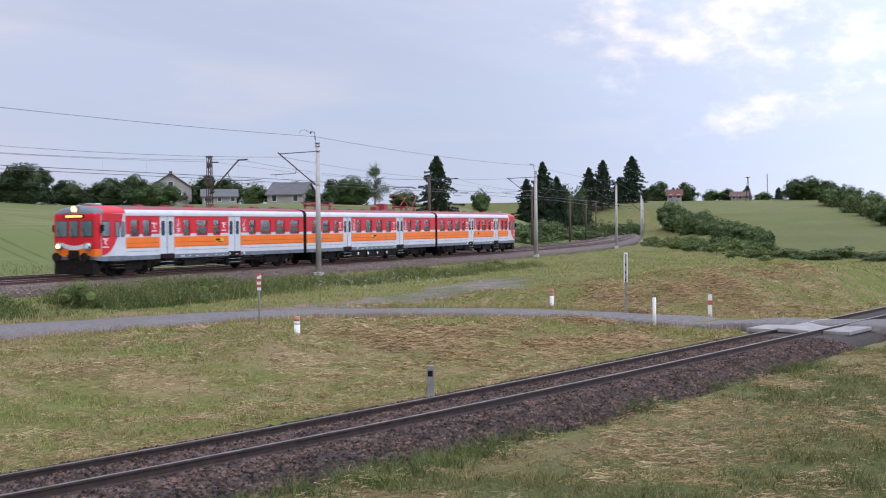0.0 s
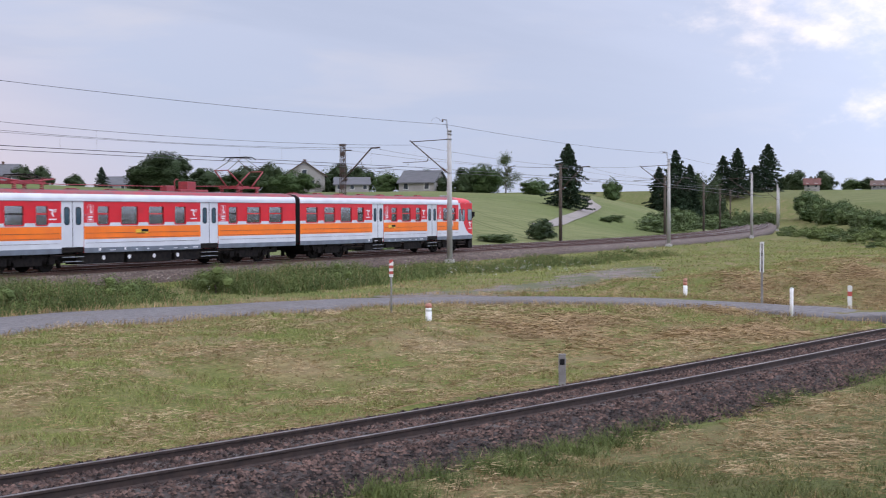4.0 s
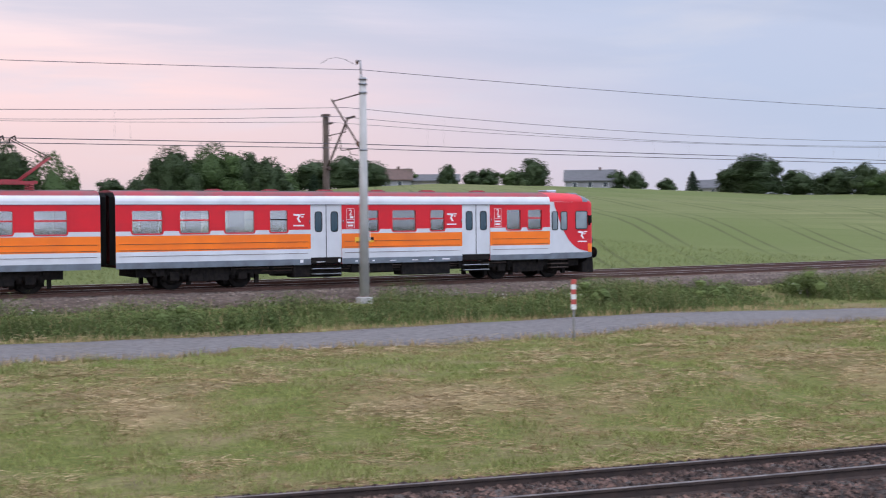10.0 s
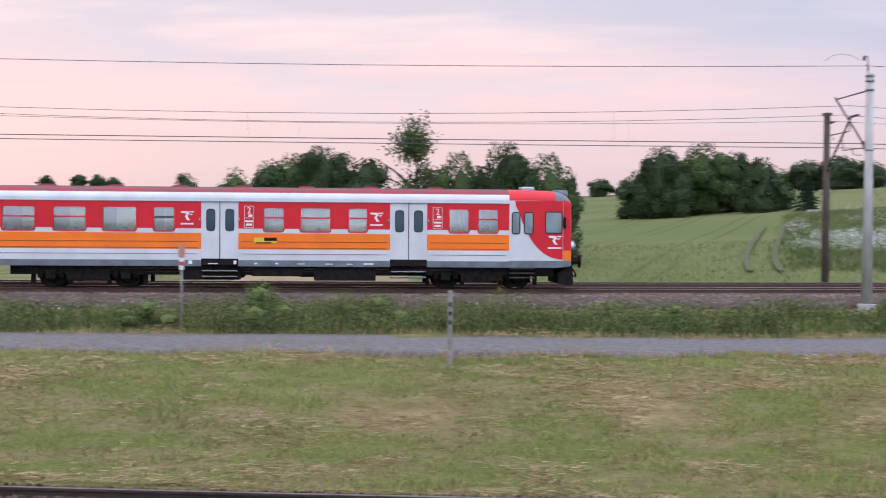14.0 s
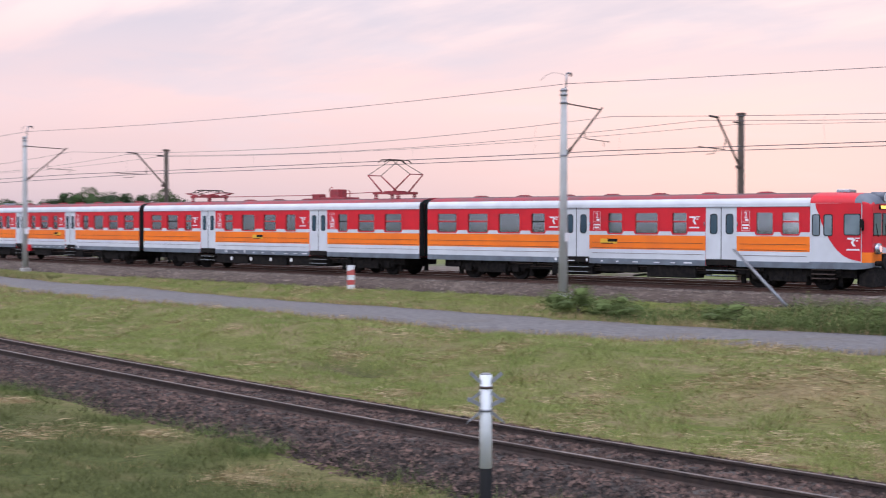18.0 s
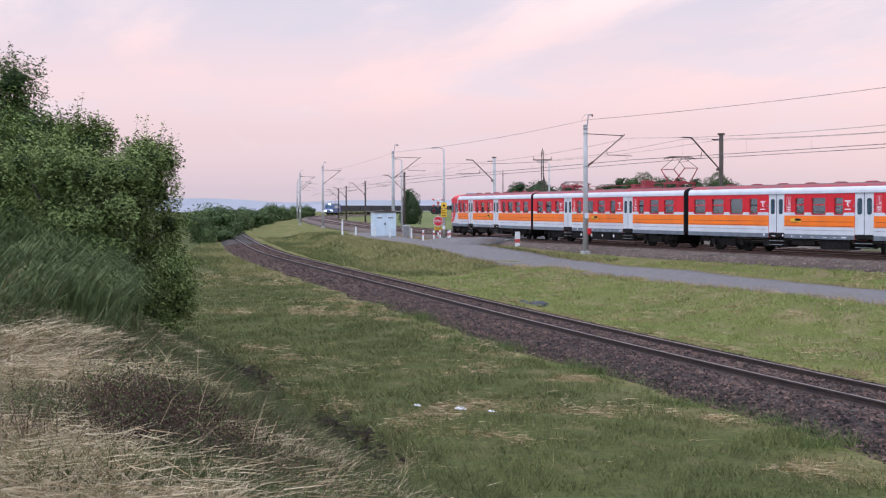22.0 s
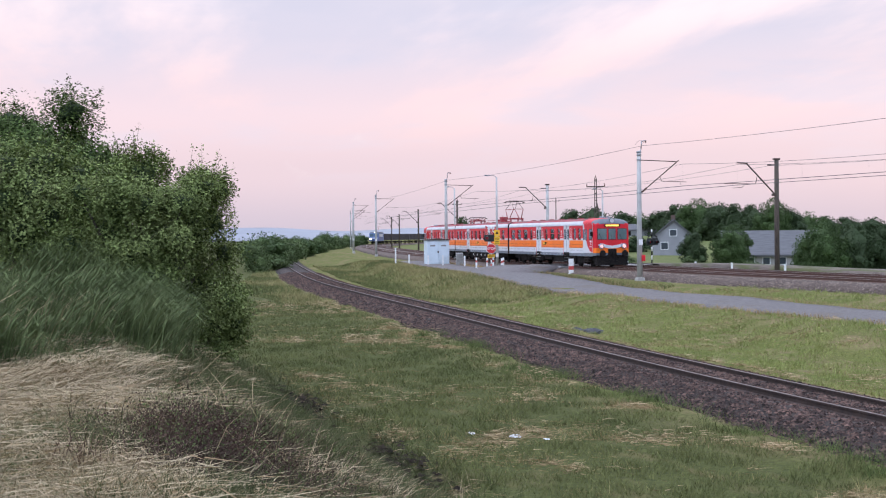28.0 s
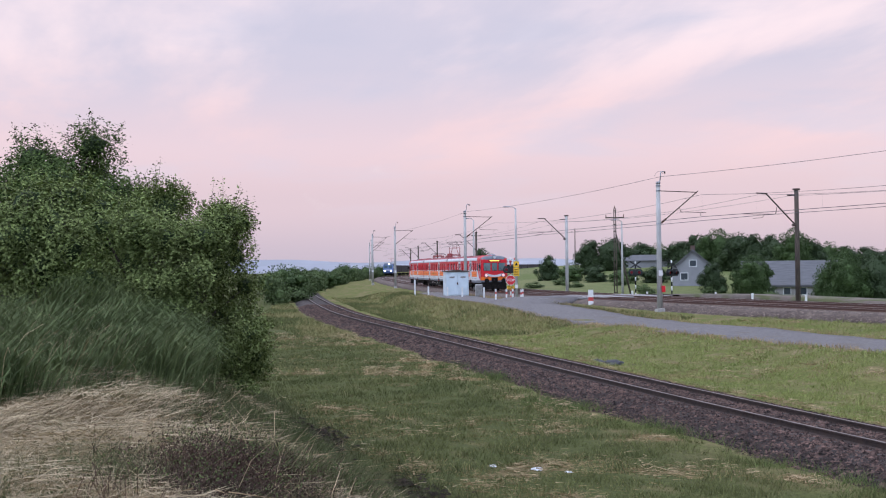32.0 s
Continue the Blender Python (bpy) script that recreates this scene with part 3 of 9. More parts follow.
def wild_slope(x, y):
    """The unsown slope with white flowers beyond the line, 0 to 1."""
    r, az = np.hypot(x, y), np.degrees(np.arctan2(x, y))
    e = np.interp(r, [78, 155], [20.6, 18.4]) + 0.5 * np.sin(r * 0.21)
    return smooth(76, 79, r + 1.2 * np.sin(az * 3)) * smooth(156, 148, r) * smooth(8.6, 9.3, az) * smooth(e + 0.15, e - 0.15, az)


def mark_fields():
    """Where the ground is sown: a number on each vertex."""
    me = bpy.data.objects["ground"].data
    co = np.empty(len(me.vertices) * 3, np.float32)
    me.vertices.foreach_get("co", co)
    co = co.reshape(-1, 3)
    dm, _ = near_line(MAIN, MAIN_N, co[:, 0], co[:, 1])
    ds, _ = near_line(SIDE, SIDE_N, co[:, 0], co[:, 1])
    f = smooth(9, 12, dm)
    se = smooth(110, 135, co[:, 0]) * smooth(-18, -30, dm) * smooth(20, 40, ds)
    f = np.maximum(f, (0.45 + 0.30 * smooth(290, 330, np.hypot(co[:, 0], co[:, 1]))) * se)
    me.attributes.new("field", "FLOAT", "POINT").data.foreach_set("value", f.astype(np.float32))
    k = smooth(-1.5, -4.5, ds)
    wild = wild_slope(co[:, 0], co[:, 1])
    rough = smooth(0, 2, co[:, 0] - np.interp(co[:, 1], [100, 117, 122.4, 141.2, 153.3, 164.8, 182, 198, 240], [108, 118, 126, 150, 166, 180, 195, 207, 240])) * smooth(100, 112, co[:, 0]) * smooth(330, 300, np.hypot(co[:, 0], co[:, 1])) * (dm > 5)
    f, k = f * (1 - rough), np.maximum(k, 0.85 * rough)
    f, k = f * (1 - wild), np.maximum(np.maximum(k, wild), 0.8 * se)
    me.attributes.new("hay", "FLOAT", "POINT").data.foreach_set("value", hay_left(co[:, 0], co[:, 1], ds).astype(np.float32))
    me.attributes.new("soil", "FLOAT", "POINT").data.foreach_set("value", bare_soil(co[:, 0], co[:, 1]).astype(np.float32))
    me.attributes.new("lush", "FLOAT", "POINT").data.foreach_set("value", k.astype(np.float32))


mark_fields()


# ---- tracks ----
def sweep(line, nor, zs, profile, i0=0, i1=None, step=1):
    """Pull a closed profile of (offset to the north, height) along a line. Returns vertices and quads."""
    ids = np.arange(i0, i1 if i1 is not None else len(line), step)
    p, n, z = line[ids], nor[ids], zs[ids]
    pr = np.array(profile, float)
    k = len(pr)
    v = np.stack([p[:, None, 0] + n[:, None, 0] * pr[None, :, 0], p[:, None, 1] + n[:, None, 1] * pr[None, :, 0], z[:, None] + np.broadcast_to(pr[None, :, 1], (len(ids), k))], -1).reshape(-1, 3)
    a = (np.arange(len(ids) - 1)[:, None] * k + np.arange(k)[None]).ravel()
    b = (np.arange(len(ids) - 1)[:, None] * k + (np.arange(k)[None] + 1) % k).ravel()
    return v, np.stack([a, b, b + k, a + k], 1)


RAIL = [(-0.07, -0.16), (0.07, -0.16), (0.07, -0.145), (0.012, -0.125), (0.012, -0.045), (0.036, -0.035), (0.036, -0.004), (0.028, 0), (-0.028, 0), (-0.036, -0.004), (-0.036, -0.035), (-0.012, -0.045), (-0.012, -0.125), (-0.07, -0.145)]


def lay_rail(name, line, nor, zs, offset, lift, parent, step, head="rail_top"):
    v, f = sweep(line, nor, zs, [(offset + a, b + lift) for a, b in RAIL], step=step)
    mi = np.tile(np.array([0, 0, 0, 0, 0, 0, 1, 1, 1, 0, 0, 0, 0, 0]), len(f) // 14)
    ob = new(name, np_mesh(name, v, f, [M["rail_dark" if line is SIDE else "rail_side"], M[head]], False, mi))
    ob.parent = parent
    return ob


MAIN_BED = [(-2.9, -0.75), (-1.75, -0.2), (-1.3, -0.17), (1.3, -0.17), (1.75, -0.2), (2.45, -0.2), (2.9, -0.17), (5.5, -0.17), (5.95, -0.2), (7.2, -0.8)]


def build_tracks():
    mz = main_z(MAIN[:, 0])
    sz = np.full(len(SIDE), SIDE_Z)
    bed = new("main_ballast", np_mesh("main_ballast", *sweep(MAIN, MAIN_N, mz, MAIN_BED), [M["ballast_main"], M["ballast_oiled"]], True, np.tile([0, 0, 1, 0, 0, 0, 1, 0, 0, 0], len(MAIN) - 1)))
    tagged(bed, "grey-brown crushed stone bed of a double railway line", "ballast", kind="structure")
    bed2 = new("siding_ballast", np_mesh("siding_ballast", *sweep(SIDE, SIDE_N, sz, [(-2.7, -0.55), (-1.5, -0.12), (-0.8, -0.13), (0.8, -0.17), (1.4, -0.18), (2.1, -0.5)]), [M["ballast_near"]], True))
    tagged(bed2, "dark brown crushed stone bed of a single track", "ballast", kind="structure")
    for nm, line, nor, zs, offs, cant in (("railway_track", MAIN, MAIN_N, mz, 0.0, 0.0), ("railway_track", MAIN, MAIN_N, mz, 4.2, 0.0), ("siding_track", SIDE, SIDE_N, sz, 0.0, 0.035)):
        tr = new(nm)
        tagged(tr, "pair of rusty rails with polished heads on sleepers", "railway track", kind="structure")
        lay_rail("rail", line, nor, zs, offs - 0.7525, cant, tr, 2, "rail_dull" if line is SIDE else "rail_top")
        lay_rail("rail", line, nor, zs, offs + 0.7525, -cant, tr, 2, "rail_dull" if line is SIDE else "rail_top")


build_tracks()

# ---- road ----
ROAD = spline([(-142, 42.5), (-125, 39.3), (-110, 36.8), (-96, 35.3), (-80, 33.2), (-68, 32.4), (-56, 32.0), (-46, 32.0), (-34, 32.6), (-24, 33.6), (-12, 35.6), (2, 36.6), (8, 37.4), (16, 40.0), (24, 41.3), (29, 41.8),
               (33.5, 40.4), (37.4, 37.6), (40, 33.6), (40.6, 29), (39.8, 24.5), (40, 20.8), (43.5, 17.2), (52, 11), (70, -5)], 0.5, 2.5)
ROAD_D, ROAD_N = along(ROAD)


def build_road():
    zs = np.max([ground_z(ROAD[:, 0] + ROAD_N[:, 0] * o, ROAD[:, 1] + ROAD_N[:, 1] * o) for o in (-2.4, -1.2, 0, 1.2, 2.4)], 0) - 0.01
    k = np.ones(17) / 17
    zs = np.convolve(np.pad(zs, 8, "edge"), k, "valid")
    ds, _ = near_line(SIDE, SIDE_N, ROAD[:, 0], ROAD[:, 1])
    cross2 = smooth(5, 2, np.abs(ds))
    zs = zs * (1 - cross2) + (SIDE_Z - 0.04) * cross2
    apron = smooth(-70, -100, ROAD[:, 0])
    zs = zs * (1 - apron) + -0.42 * apron
    half = np.interp(ROAD[:, 0], [-142, -100, -56, -20, 0, 15, 28, 34, 40], [1.8, 2.3, 2.9, 2.7, 2.5, 2.7, 2.6, 1.8, 1.7])
    wob = 0.12 * np.sin(np.arange(len(ROAD)) * 0.31) + 0.1 * np.sin(np.arange(len(ROAD)) * 0.83)
    v, f = sweep(ROAD, ROAD_N, zs, [(-2.6, -0.4), (-2.5, 0.02), (-1.2, 0.05), (0, 0.06), (1.2, 0.05), (2.5, 0.02), (2.6, -0.4)])
    off = (np.tile([-2.6, -2.5, -1.2, 0, 1.2, 2.5, 2.6], len(ROAD)) / 2.5).reshape(len(ROAD), 7)
    v[:, :2] += (ROAD_N[:, None, :] * (off * (half - 2.5 + wob)[:, None])[..., None]).reshape(-1, 2)
    tagged(new("road", np_mesh("road", v, f, [M["asphalt"]], True)), "narrow worn grey asphalt road", "road", kind="structure")


build_road()

# ---- the electric train ----
M["red"] = material("red_coach_paint", (0.64, 0.016, 0.026), 0.42, 0, (0.55, 0.016, 0.026), 1.4, 6, spec=0.3, stain=(0.36, 0.03, 0.035), stain_scale=0.7, stain_mix=(0.6, 0.85))
M["roof_top"] = material("sooty_grey_roof_top", (0.13, 0.085, 0.085), 0.85, 0, (0.09, 0.06, 0.06), 1.0, 6)
M["roof_red"] = material("faded_dark_red_roof", (0.33, 0.018, 0.03), 0.6, 0, (0.20, 0.04, 0.045), 1.2, 7, stain=(0.16, 0.06, 0.06), stain_scale=0.6)
M["white"] = material("grey_white_coach_paint", (0.60, 0.605, 0.625), 0.45, 0, (0.53, 0.535, 0.555), 1.3, 7, spec=0.35, stain=(0.48, 0.48, 0.50), stain_scale=0.8, stain_mix=(0.6, 0.85))
M["orange"] = material("orange_coach_paint", (0.90, 0.19, 0.014), 0.45, 0, (0.80, 0.165, 0.018), 1.2, 7, spec=0.3)
M["skirt"] = material("grey_skirt_paint", (0.15, 0.18, 0.21), 0.5, 0, (0.10, 0.11, 0.13), 2, 7)
M["cap_grey"] = material("grey_cap_paint", (0.10, 0.115, 0.14), 0.45, 0, (0.14, 0.15, 0.17), 2)
M["black"] = material("sooty_black_iron", (0.009, 0.008, 0.008), 0.9, 0.0, (0.020, 0.016, 0.014), 6, 6, bump=0.3, spec=0.15)
# brown for the shadow lines drawn under the coach ribs
M["seam"] = material("brown_rib_shadow", (0.10, 0.05, 0.04), 0.9, 0, (0.16, 0.09, 0.07), 2)
M["rubber"] = material("black_rubber", (0.012, 0.012, 0.012), 0.8)
M["glass_win"] = material("coach_window_glass", (0.46, 0.49, 0.48), 0.06, 0, (0.28, 0.32, 0.33), 0.9, 2, alpha=0.2, spec=0.8)
def gloss_over(m, ior):
    nt = m.node_tree
    out = nt.nodes["Material Output"]
    fr, gl, mx = nt.nodes.new("ShaderNodeFresnel"), nt.nodes.new("ShaderNodeBsdfGlossy"), nt.nodes.new("ShaderNodeMixShader")
    fr.inputs["IOR"].default_value, gl.inputs["Roughness"].default_value = ior, 0.04
    nt.links.new(fr.outputs[0], mx.inputs[0])
    nt.links.new(nt.nodes["Principled BSDF"].outputs[0], mx.inputs[1])
    nt.links.new(gl.outputs[0], mx.inputs[2])
    nt.links.new(mx.outputs[0], out.inputs[0])


gloss_over(M["glass_win"], 2.4)
M["glass_dark"] = material("dark_tinted_glass", (0.02, 0.05, 0.075), 0.06, 0, (0.035, 0.07, 0.09), 0.8, 2, alpha=0.95, spec=0.5)
M["inside"] = material("beige_wall_panel", (0.42, 0.40, 0.36), 0.7, 0, (0.25, 0.235, 0.215), 1.5)
M["seat"] = material("blue_grey_seat_cloth", (0.10, 0.12, 0.17), 0.9)
M["curtain"] = material("ochre_curtain", (0.35, 0.26, 0.12), 0.9, 0, (0.28, 0.2, 0.09), 8)
M["lamp_off"] = material("silver_lamp_body", (0.42, 0.44, 0.46), 0.25, 0.8)
M["lamp_glass"] = material("clear_lamp_glass", (0.6, 0.6, 0.62), 0.1)
M["lamp_lit"] = material("lit_headlamp", (1.0, 0.66, 0.30), 0.2, glow=2.4)
M["lamp_red"] = material("lit_tail_lamp", (1.0, 0.45, 0.40), 0.2, glow=0.75)
M["glass_screen"] = material("pale_windscreen_glass", (0.10, 0.14, 0.145), 0.05, 0, (0.17, 0.21, 0.21), 0.9, 2, spec=0.6)
M["display"] = material("lit_amber_display", (1.0, 0.66, 0.12), 0.3, glow=1.3)
M["mark"] = material("white_lettering", (0.72, 0.70, 0.70), 0.5)
M["mark_black"] = material("black_marking", (0.012, 0.012, 0.012), 0.8, spec=0.15)
M["mark_yellow"] = material("yellow_marking", (0.75, 0.42, 0.03), 0.5)
M["panto"] = material("red_pantograph_paint", (0.33, 0.03, 0.04), 0.5, 0, (0.22, 0.03, 0.035), 6)

W = 1.41
BANDS = [(0.80, 1.02, 3), (1.02, 1.40, 1), (1.40, 1.97, 2), (1.97, 2.13, 1), (2.13, 3.08, 0), (3.08, 3.20, 1)]  # skirt, white, orange, white, red, white
SIDE_MATS = ("red", "white", "orange", "skirt")
DOOR = (1.07, 3.07)
WIN_Z = (2.05, 2.86)


def wall_cells(bm, x0, x1, holes, y, white_from=None, white_to=None, inside=False):
    """A coach side from x0 to x1 in coloured bands, with window and door openings left out."""
    xs = sorted({x0, x1, *[h for hole in holes for h in hole[:2] if x0 < h < x1], *[v for v in (white_from, white_to) if v is not None]})
    zs = sorted({b for band in BANDS for b in band[:2]} | {h for hole in holes for h in hole[2:4]})
    for a, b in zip(xs, xs[1:]):
        for c, d in zip(zs, zs[1:]):
            mx, mz = (a + b) / 2, (c + d) / 2
            if any(h[0] < mx < h[1] and h[2] < mz < h[3] for h in holes) or mz > 3.2:
                continue
            k = next(band[2] for band in BANDS if band[0] < mz < band[1])
            if white_from is not None and white_from < mx < white_to and k in (0, 2):
                k = 1
            if inside:
                k = 0
            f = bm.faces.new([bm.verts.new((px, y, pz)) for px, pz in ((a, c), (b, c), (b, d), (a, d))])
            f.material_index = k
    # returns of the openings
    for h in holes:
        for p, q in (((h[0], h[2]), (h[1], h[2])), ((h[1], h[2]), (h[1], h[3])), ((h[1], h[3]), (h[0], h[3])), ((h[0], h[3]), (h[0], h[2]))):
            s = math.copysign(0.07, -y)
            f = bm.faces.new([bm.verts.new(v) for v in ((p[0], y, p[1]), (q[0], y, q[1]), (q[0], y + s, q[1]), (p[0], y + s, p[1]))])
            f.material_index = 0 if not inside else 0


def ring_frame(bm, x0, x1, z0, z1, y, w, depth, r=0.06):
    """A rounded frame round an opening, standing proud of the wall by depth."""
    def loop(e, yy):
        pts = []
        for cx, cz, a0 in ((x1 - r, z1 - r, 0), (x0 + r, z1 - r, 90), (x0 + r, z0 + r, 180), (x1 - r, z0 + r, 270)):
            for k in range(4):
                a = radians(a0 + 30 * k)
                pts.append(bm.verts.new((cx + (r + e) * math.cos(a), yy, cz + (r + e) * math.sin(a))))
        return pts
    o = math.copysign(depth, y)
    a, b, c, d = loop(w, y), loop(w, y + o), loop(0, y + o), loop(0, y - o)
    for p, q in ((a, b), (b, c), (c, d)):
        for i in range(len(p)):
            j = (i + 1) % len(p)
            bm.faces.new((p[i], p[j], q[j], q[i]))


def flat_rect(bm, x0, x1, z0, z1, y, thick=0.008):
    o = math.copysign(thick, y)
    bm_box(bm, x0, min(y, y + o), z0, x1, max(y, y + o), z1)


def roof_profile(f=1.0):
    return [(-W, 3.2), (-W * 0.985, 3.30), (-W * 0.93, 3.40), (-W * 0.8, 3.49), (-W * 0.6, 3.565), (-W * 0.33, 3.61), (0, 3.625), (W * 0.33, 3.61), (W * 0.6, 3.565), (W * 0.8, 3.49), (W * 0.93, 3.40), (W * 0.985, 3.30), (W, 3.2)]


def loft(bm, sections, mat_of=None, smooth_faces=True):
    rows = [[bm.verts.new(v) for v in sec] for sec in sections]
    for a, b in zip(rows, rows[1:]):
        for i in range(len(a) - 1):
            f = bm.faces.new((a[i], a[i + 1], b[i + 1], b[i]))
            f.smooth = smooth_faces
            if mat_of:
                f.material_index = mat_of(f.calc_center_median())
    return rows


def coach_window(car, x0, x1, y, sash, drape):
    win = part("window", frame_bm(x0, x1, *WIN_Z, y), M["red"], car)
    bm = bmesh.new()
    bm_box(bm, x0, y * 0.965 - 0.003, WIN_Z[0], x1, y * 0.965 + 0.003, WIN_Z[1])
    pane = part("pane", bm, M["glass_win"], win)
    pane.visible_shadow = False
    if sash:
        bm = bmesh.new()
        z = WIN_Z[0] + 0.47
        bm_box(bm, x0, y * 0.975 - 0.02, z - 0.025, x1, y * 0.975 + 0.02, z + 0.025)
        part("sash_bar", bm, M["red"] if drape != 2 else M["black"], win)
    if drape == 1:
        bm = bmesh.new()
        n = 14
        vs = [[bm.verts.new((x0 + (x1 - x0) * i / n, y * 0.93 + 0.012 * (-1) ** i, z)) for i in range(n + 1)] for z in (WIN_Z[0] + 0.45, WIN_Z[1])]
        for i in range(n):
            bm.faces.new((vs[0][i], vs[0][i + 1], vs[1][i + 1], vs[1][i]))
        part("curtain", bm, M["curtain"], win)
    return win


def frame_bm(x0, x1, z0, z1, y):
    bm = bmesh.new()
    ring_frame(bm, x0, x1, z0, z1, y, 0.045, 0.012)
    return bm


def coach_door(car, x0, x1, y):
    for a, b in ((x0, (x0 + x1) / 2 - 0.012), ((x0 + x1) / 2 + 0.012, x1)):
        bm = bmesh.new()
        yy = y * 0.972
        hx0, hx1, hz0, hz1 = a + 0.2, b - 0.17, 2.06, 2.80
        for q in ((a, DOOR[0], b, hz0), (a, hz1, b, DOOR[1]), (a, hz0, hx0, hz1), (hx1, hz0, b, hz1)):
            bm_box(bm, q[0], yy - 0.02, q[1], q[2], yy + 0.02, q[3])
        leaf = part("door", bm, M["white"], car, "grey-white sliding door leaf")
        bm = bmesh.new()
        ring_frame(bm, hx0, hx1, hz0, hz1, yy + math.copysign(0.02, y), 0.025, 0.01, 0.09)
        part("seal", bm, M["rubber"], leaf)
        bm = bmesh.new()
        bm_box(bm, hx0, yy - 0.006, hz0, hx1, yy + 0.006, hz1)
        part("pane", bm, M["glass_dark"], leaf)
    bm = bmesh.new()
    flat_rect(bm, (x0 + x1) / 2 - 0.012, (x0 + x1) / 2 + 0.012, DOOR[0], DOOR[1], y * 0.98, 0.02)
    part("door_seal", bm, M["rubber"], car)
    bm = bmesh.new()
    for k, z in enumerate((0.86, 0.62, 0.42)):
        bm_box(bm, x0 + 0.02, min(y * 0.8, y * (1.0 + 0.0 * k)), z - 0.02, x1 - 0.02, max(y * 0.8, y * 1.0), z + 0.02)
    bm_box(bm, x0, min(y * 0.7, y * 0.82), 0.6, x1, max(y * 0.7, y * 0.82), 1.07)
    part("steps", bm, M["black"], car)
    for z in (0.64, 0.44):
        bm = bmesh.new()
        flat_rect(bm, x0 + 0.04, x1 - 0.04, z - 0.012, z + 0.02, y, 0.012)
        part("step_edge", bm, M["lamp_off"], car, "worn bright step edge")
    for x in (x0 - 0.045, x1 + 0.045):
        bm = bmesh.new()
        bm_tube(bm, (x, y * 1.02, 2.35), (x, y * 1.02, 2.50), 0.02, seg=6)
        part("grab_handle", bm, M["lamp_off"], car)


def emblem(car, x, y, s=1.0):
    """A plain winged mark with a bar of unreadable writing under it."""
    sg = -1 if y < 0 else 1
    bm = bmesh.new()
    yy = y + math.copysign(0.006, y)
    for poly in ([(-0.27, 0.80), (0.02, 0.80), (0.10, 0.72), (0.0, 0.60), (0.12, 0.42), (0.0, 0.42), (-0.1, 0.58), (-0.02, 0.70), (-0.27, 0.74)],
                 [(0.06, 0.80), (0.30, 0.80), (0.26, 0.75), (0.10, 0.75)], [(0.10, 0.69), (0.24, 0.69), (0.20, 0.64), (0.12, 0.64)],
                 [(-0.28, 0.30), (0.26, 0.30), (0.26, 0.235), (-0.28, 0.235)]):
        f = bm.faces.new([bm.verts.new((x - sg * px * s, yy, 2.12 + pz * s - 0.05)) for px, pz in poly])
    part("emblem", bm, M["mark"], car, "plain white winged mark")


def class_sign(car, x, y):
    yy = y + math.copysign(0.006, y)
    bm = bmesh.new()
    t, x0, x1, z0, z1 = 0.012, x - 0.17, x + 0.17, 2.17, 2.93
    for r in ((x0, z0, x1, z0 + t), (x0, z1 - t, x1, z1), (x0, z0, x0 + t, z1), (x1 - t, z0, x1, z1), (x0, 2.5, x1, 2.5 + t), (x0 + 0.06, 2.24, x1 - 0.06, 2.31), (x0 + 0.03, 2.36, x1 - 0.03, 2.42), (x - 0.02, 2.55, x + 0.12, 2.63)):
        bm.faces.new([bm.verts.new((px, yy, pz)) for px, pz in ((r[0], r[1]), (r[2], r[1]), (r[2], r[3]), (r[0], r[3]))])
    sign = part("class_sign", bm, M["mark"], car, "white outlined class sign")
    cu = bpy.data.curves.new("digit", "FONT")
    cu.body, cu.size, cu.align_x, cu.extrude = "2", 0.32, "CENTER", 0.002
    ob = new("digit", cu)
    me = bpy.data.meshes.new_from_object(ob)
    bpy.data.objects.remove(ob)
    dig = new("digit", me)
    me.materials.append(M["mark"])
    dig.parent = sign
    dig.matrix_basis = pose(x, yy, 2.665, 90, 0, 0 if y < 0 else 180)


def bogie(car, x):
    bg = part("bogie", bogie_bm(x), M["black"], car, "sooty black bogie frame")
    for dx in (-1.3, 1.3):
        bm = bmesh.new()
        for s in (-1, 1):
            bm_tube(bm, (x + dx, s * 0.68, 0.47), (x + dx, s * 0.82, 0.47), 0.47, seg=28)
            bm_tube(bm, (x + dx, s * 0.66, 0.47), (x + dx, s * 0.69, 0.47), 0.50, seg=28)
            bm_tube(bm, (x + dx, s * 0.82, 0.47), (x + dx, s * 0.86, 0.47), 0.3, 0.24, seg=20)
        bm_tube(bm, (x + dx, -0.8, 0.47), (x + dx, 0.8, 0.47), 0.09, seg=10)
        part("wheelset", bm, M["black"], bg)
    for dx in (-1.95, -0.68, 0.68, 1.95):
        for s in (-1, 1):
            bm = bmesh.new()
            bm_box(bm, x + dx - 0.07, s * 0.86 - 0.08, 0.16, x + dx + 0.07, s * 0.86 + 0.08, 0.7)
            part("brake_hanger", bm, M["black"], bg)
    for dx in (-1.3, 1.3):
        for s in (-1, 1):
            bm = bmesh.new()
            bm_box(bm, x + dx - 0.17, s * 1.08 - 0.12, 0.33, x + dx + 0.17, s * 1.08 + 0.12, 0.64)
            bevel(bm, 0.04, 2)
            part("axle_box", bm, M["black"], bg)
            for e in (-0.36, 0.36):
                bm = bmesh.new()
                bm_tube(bm, (x + dx + e, s * 1.06, 0.36), (x + dx + e, s * 1.06, 0.80), 0.11, seg=10)
                part("spring", bm, M["black"], bg)


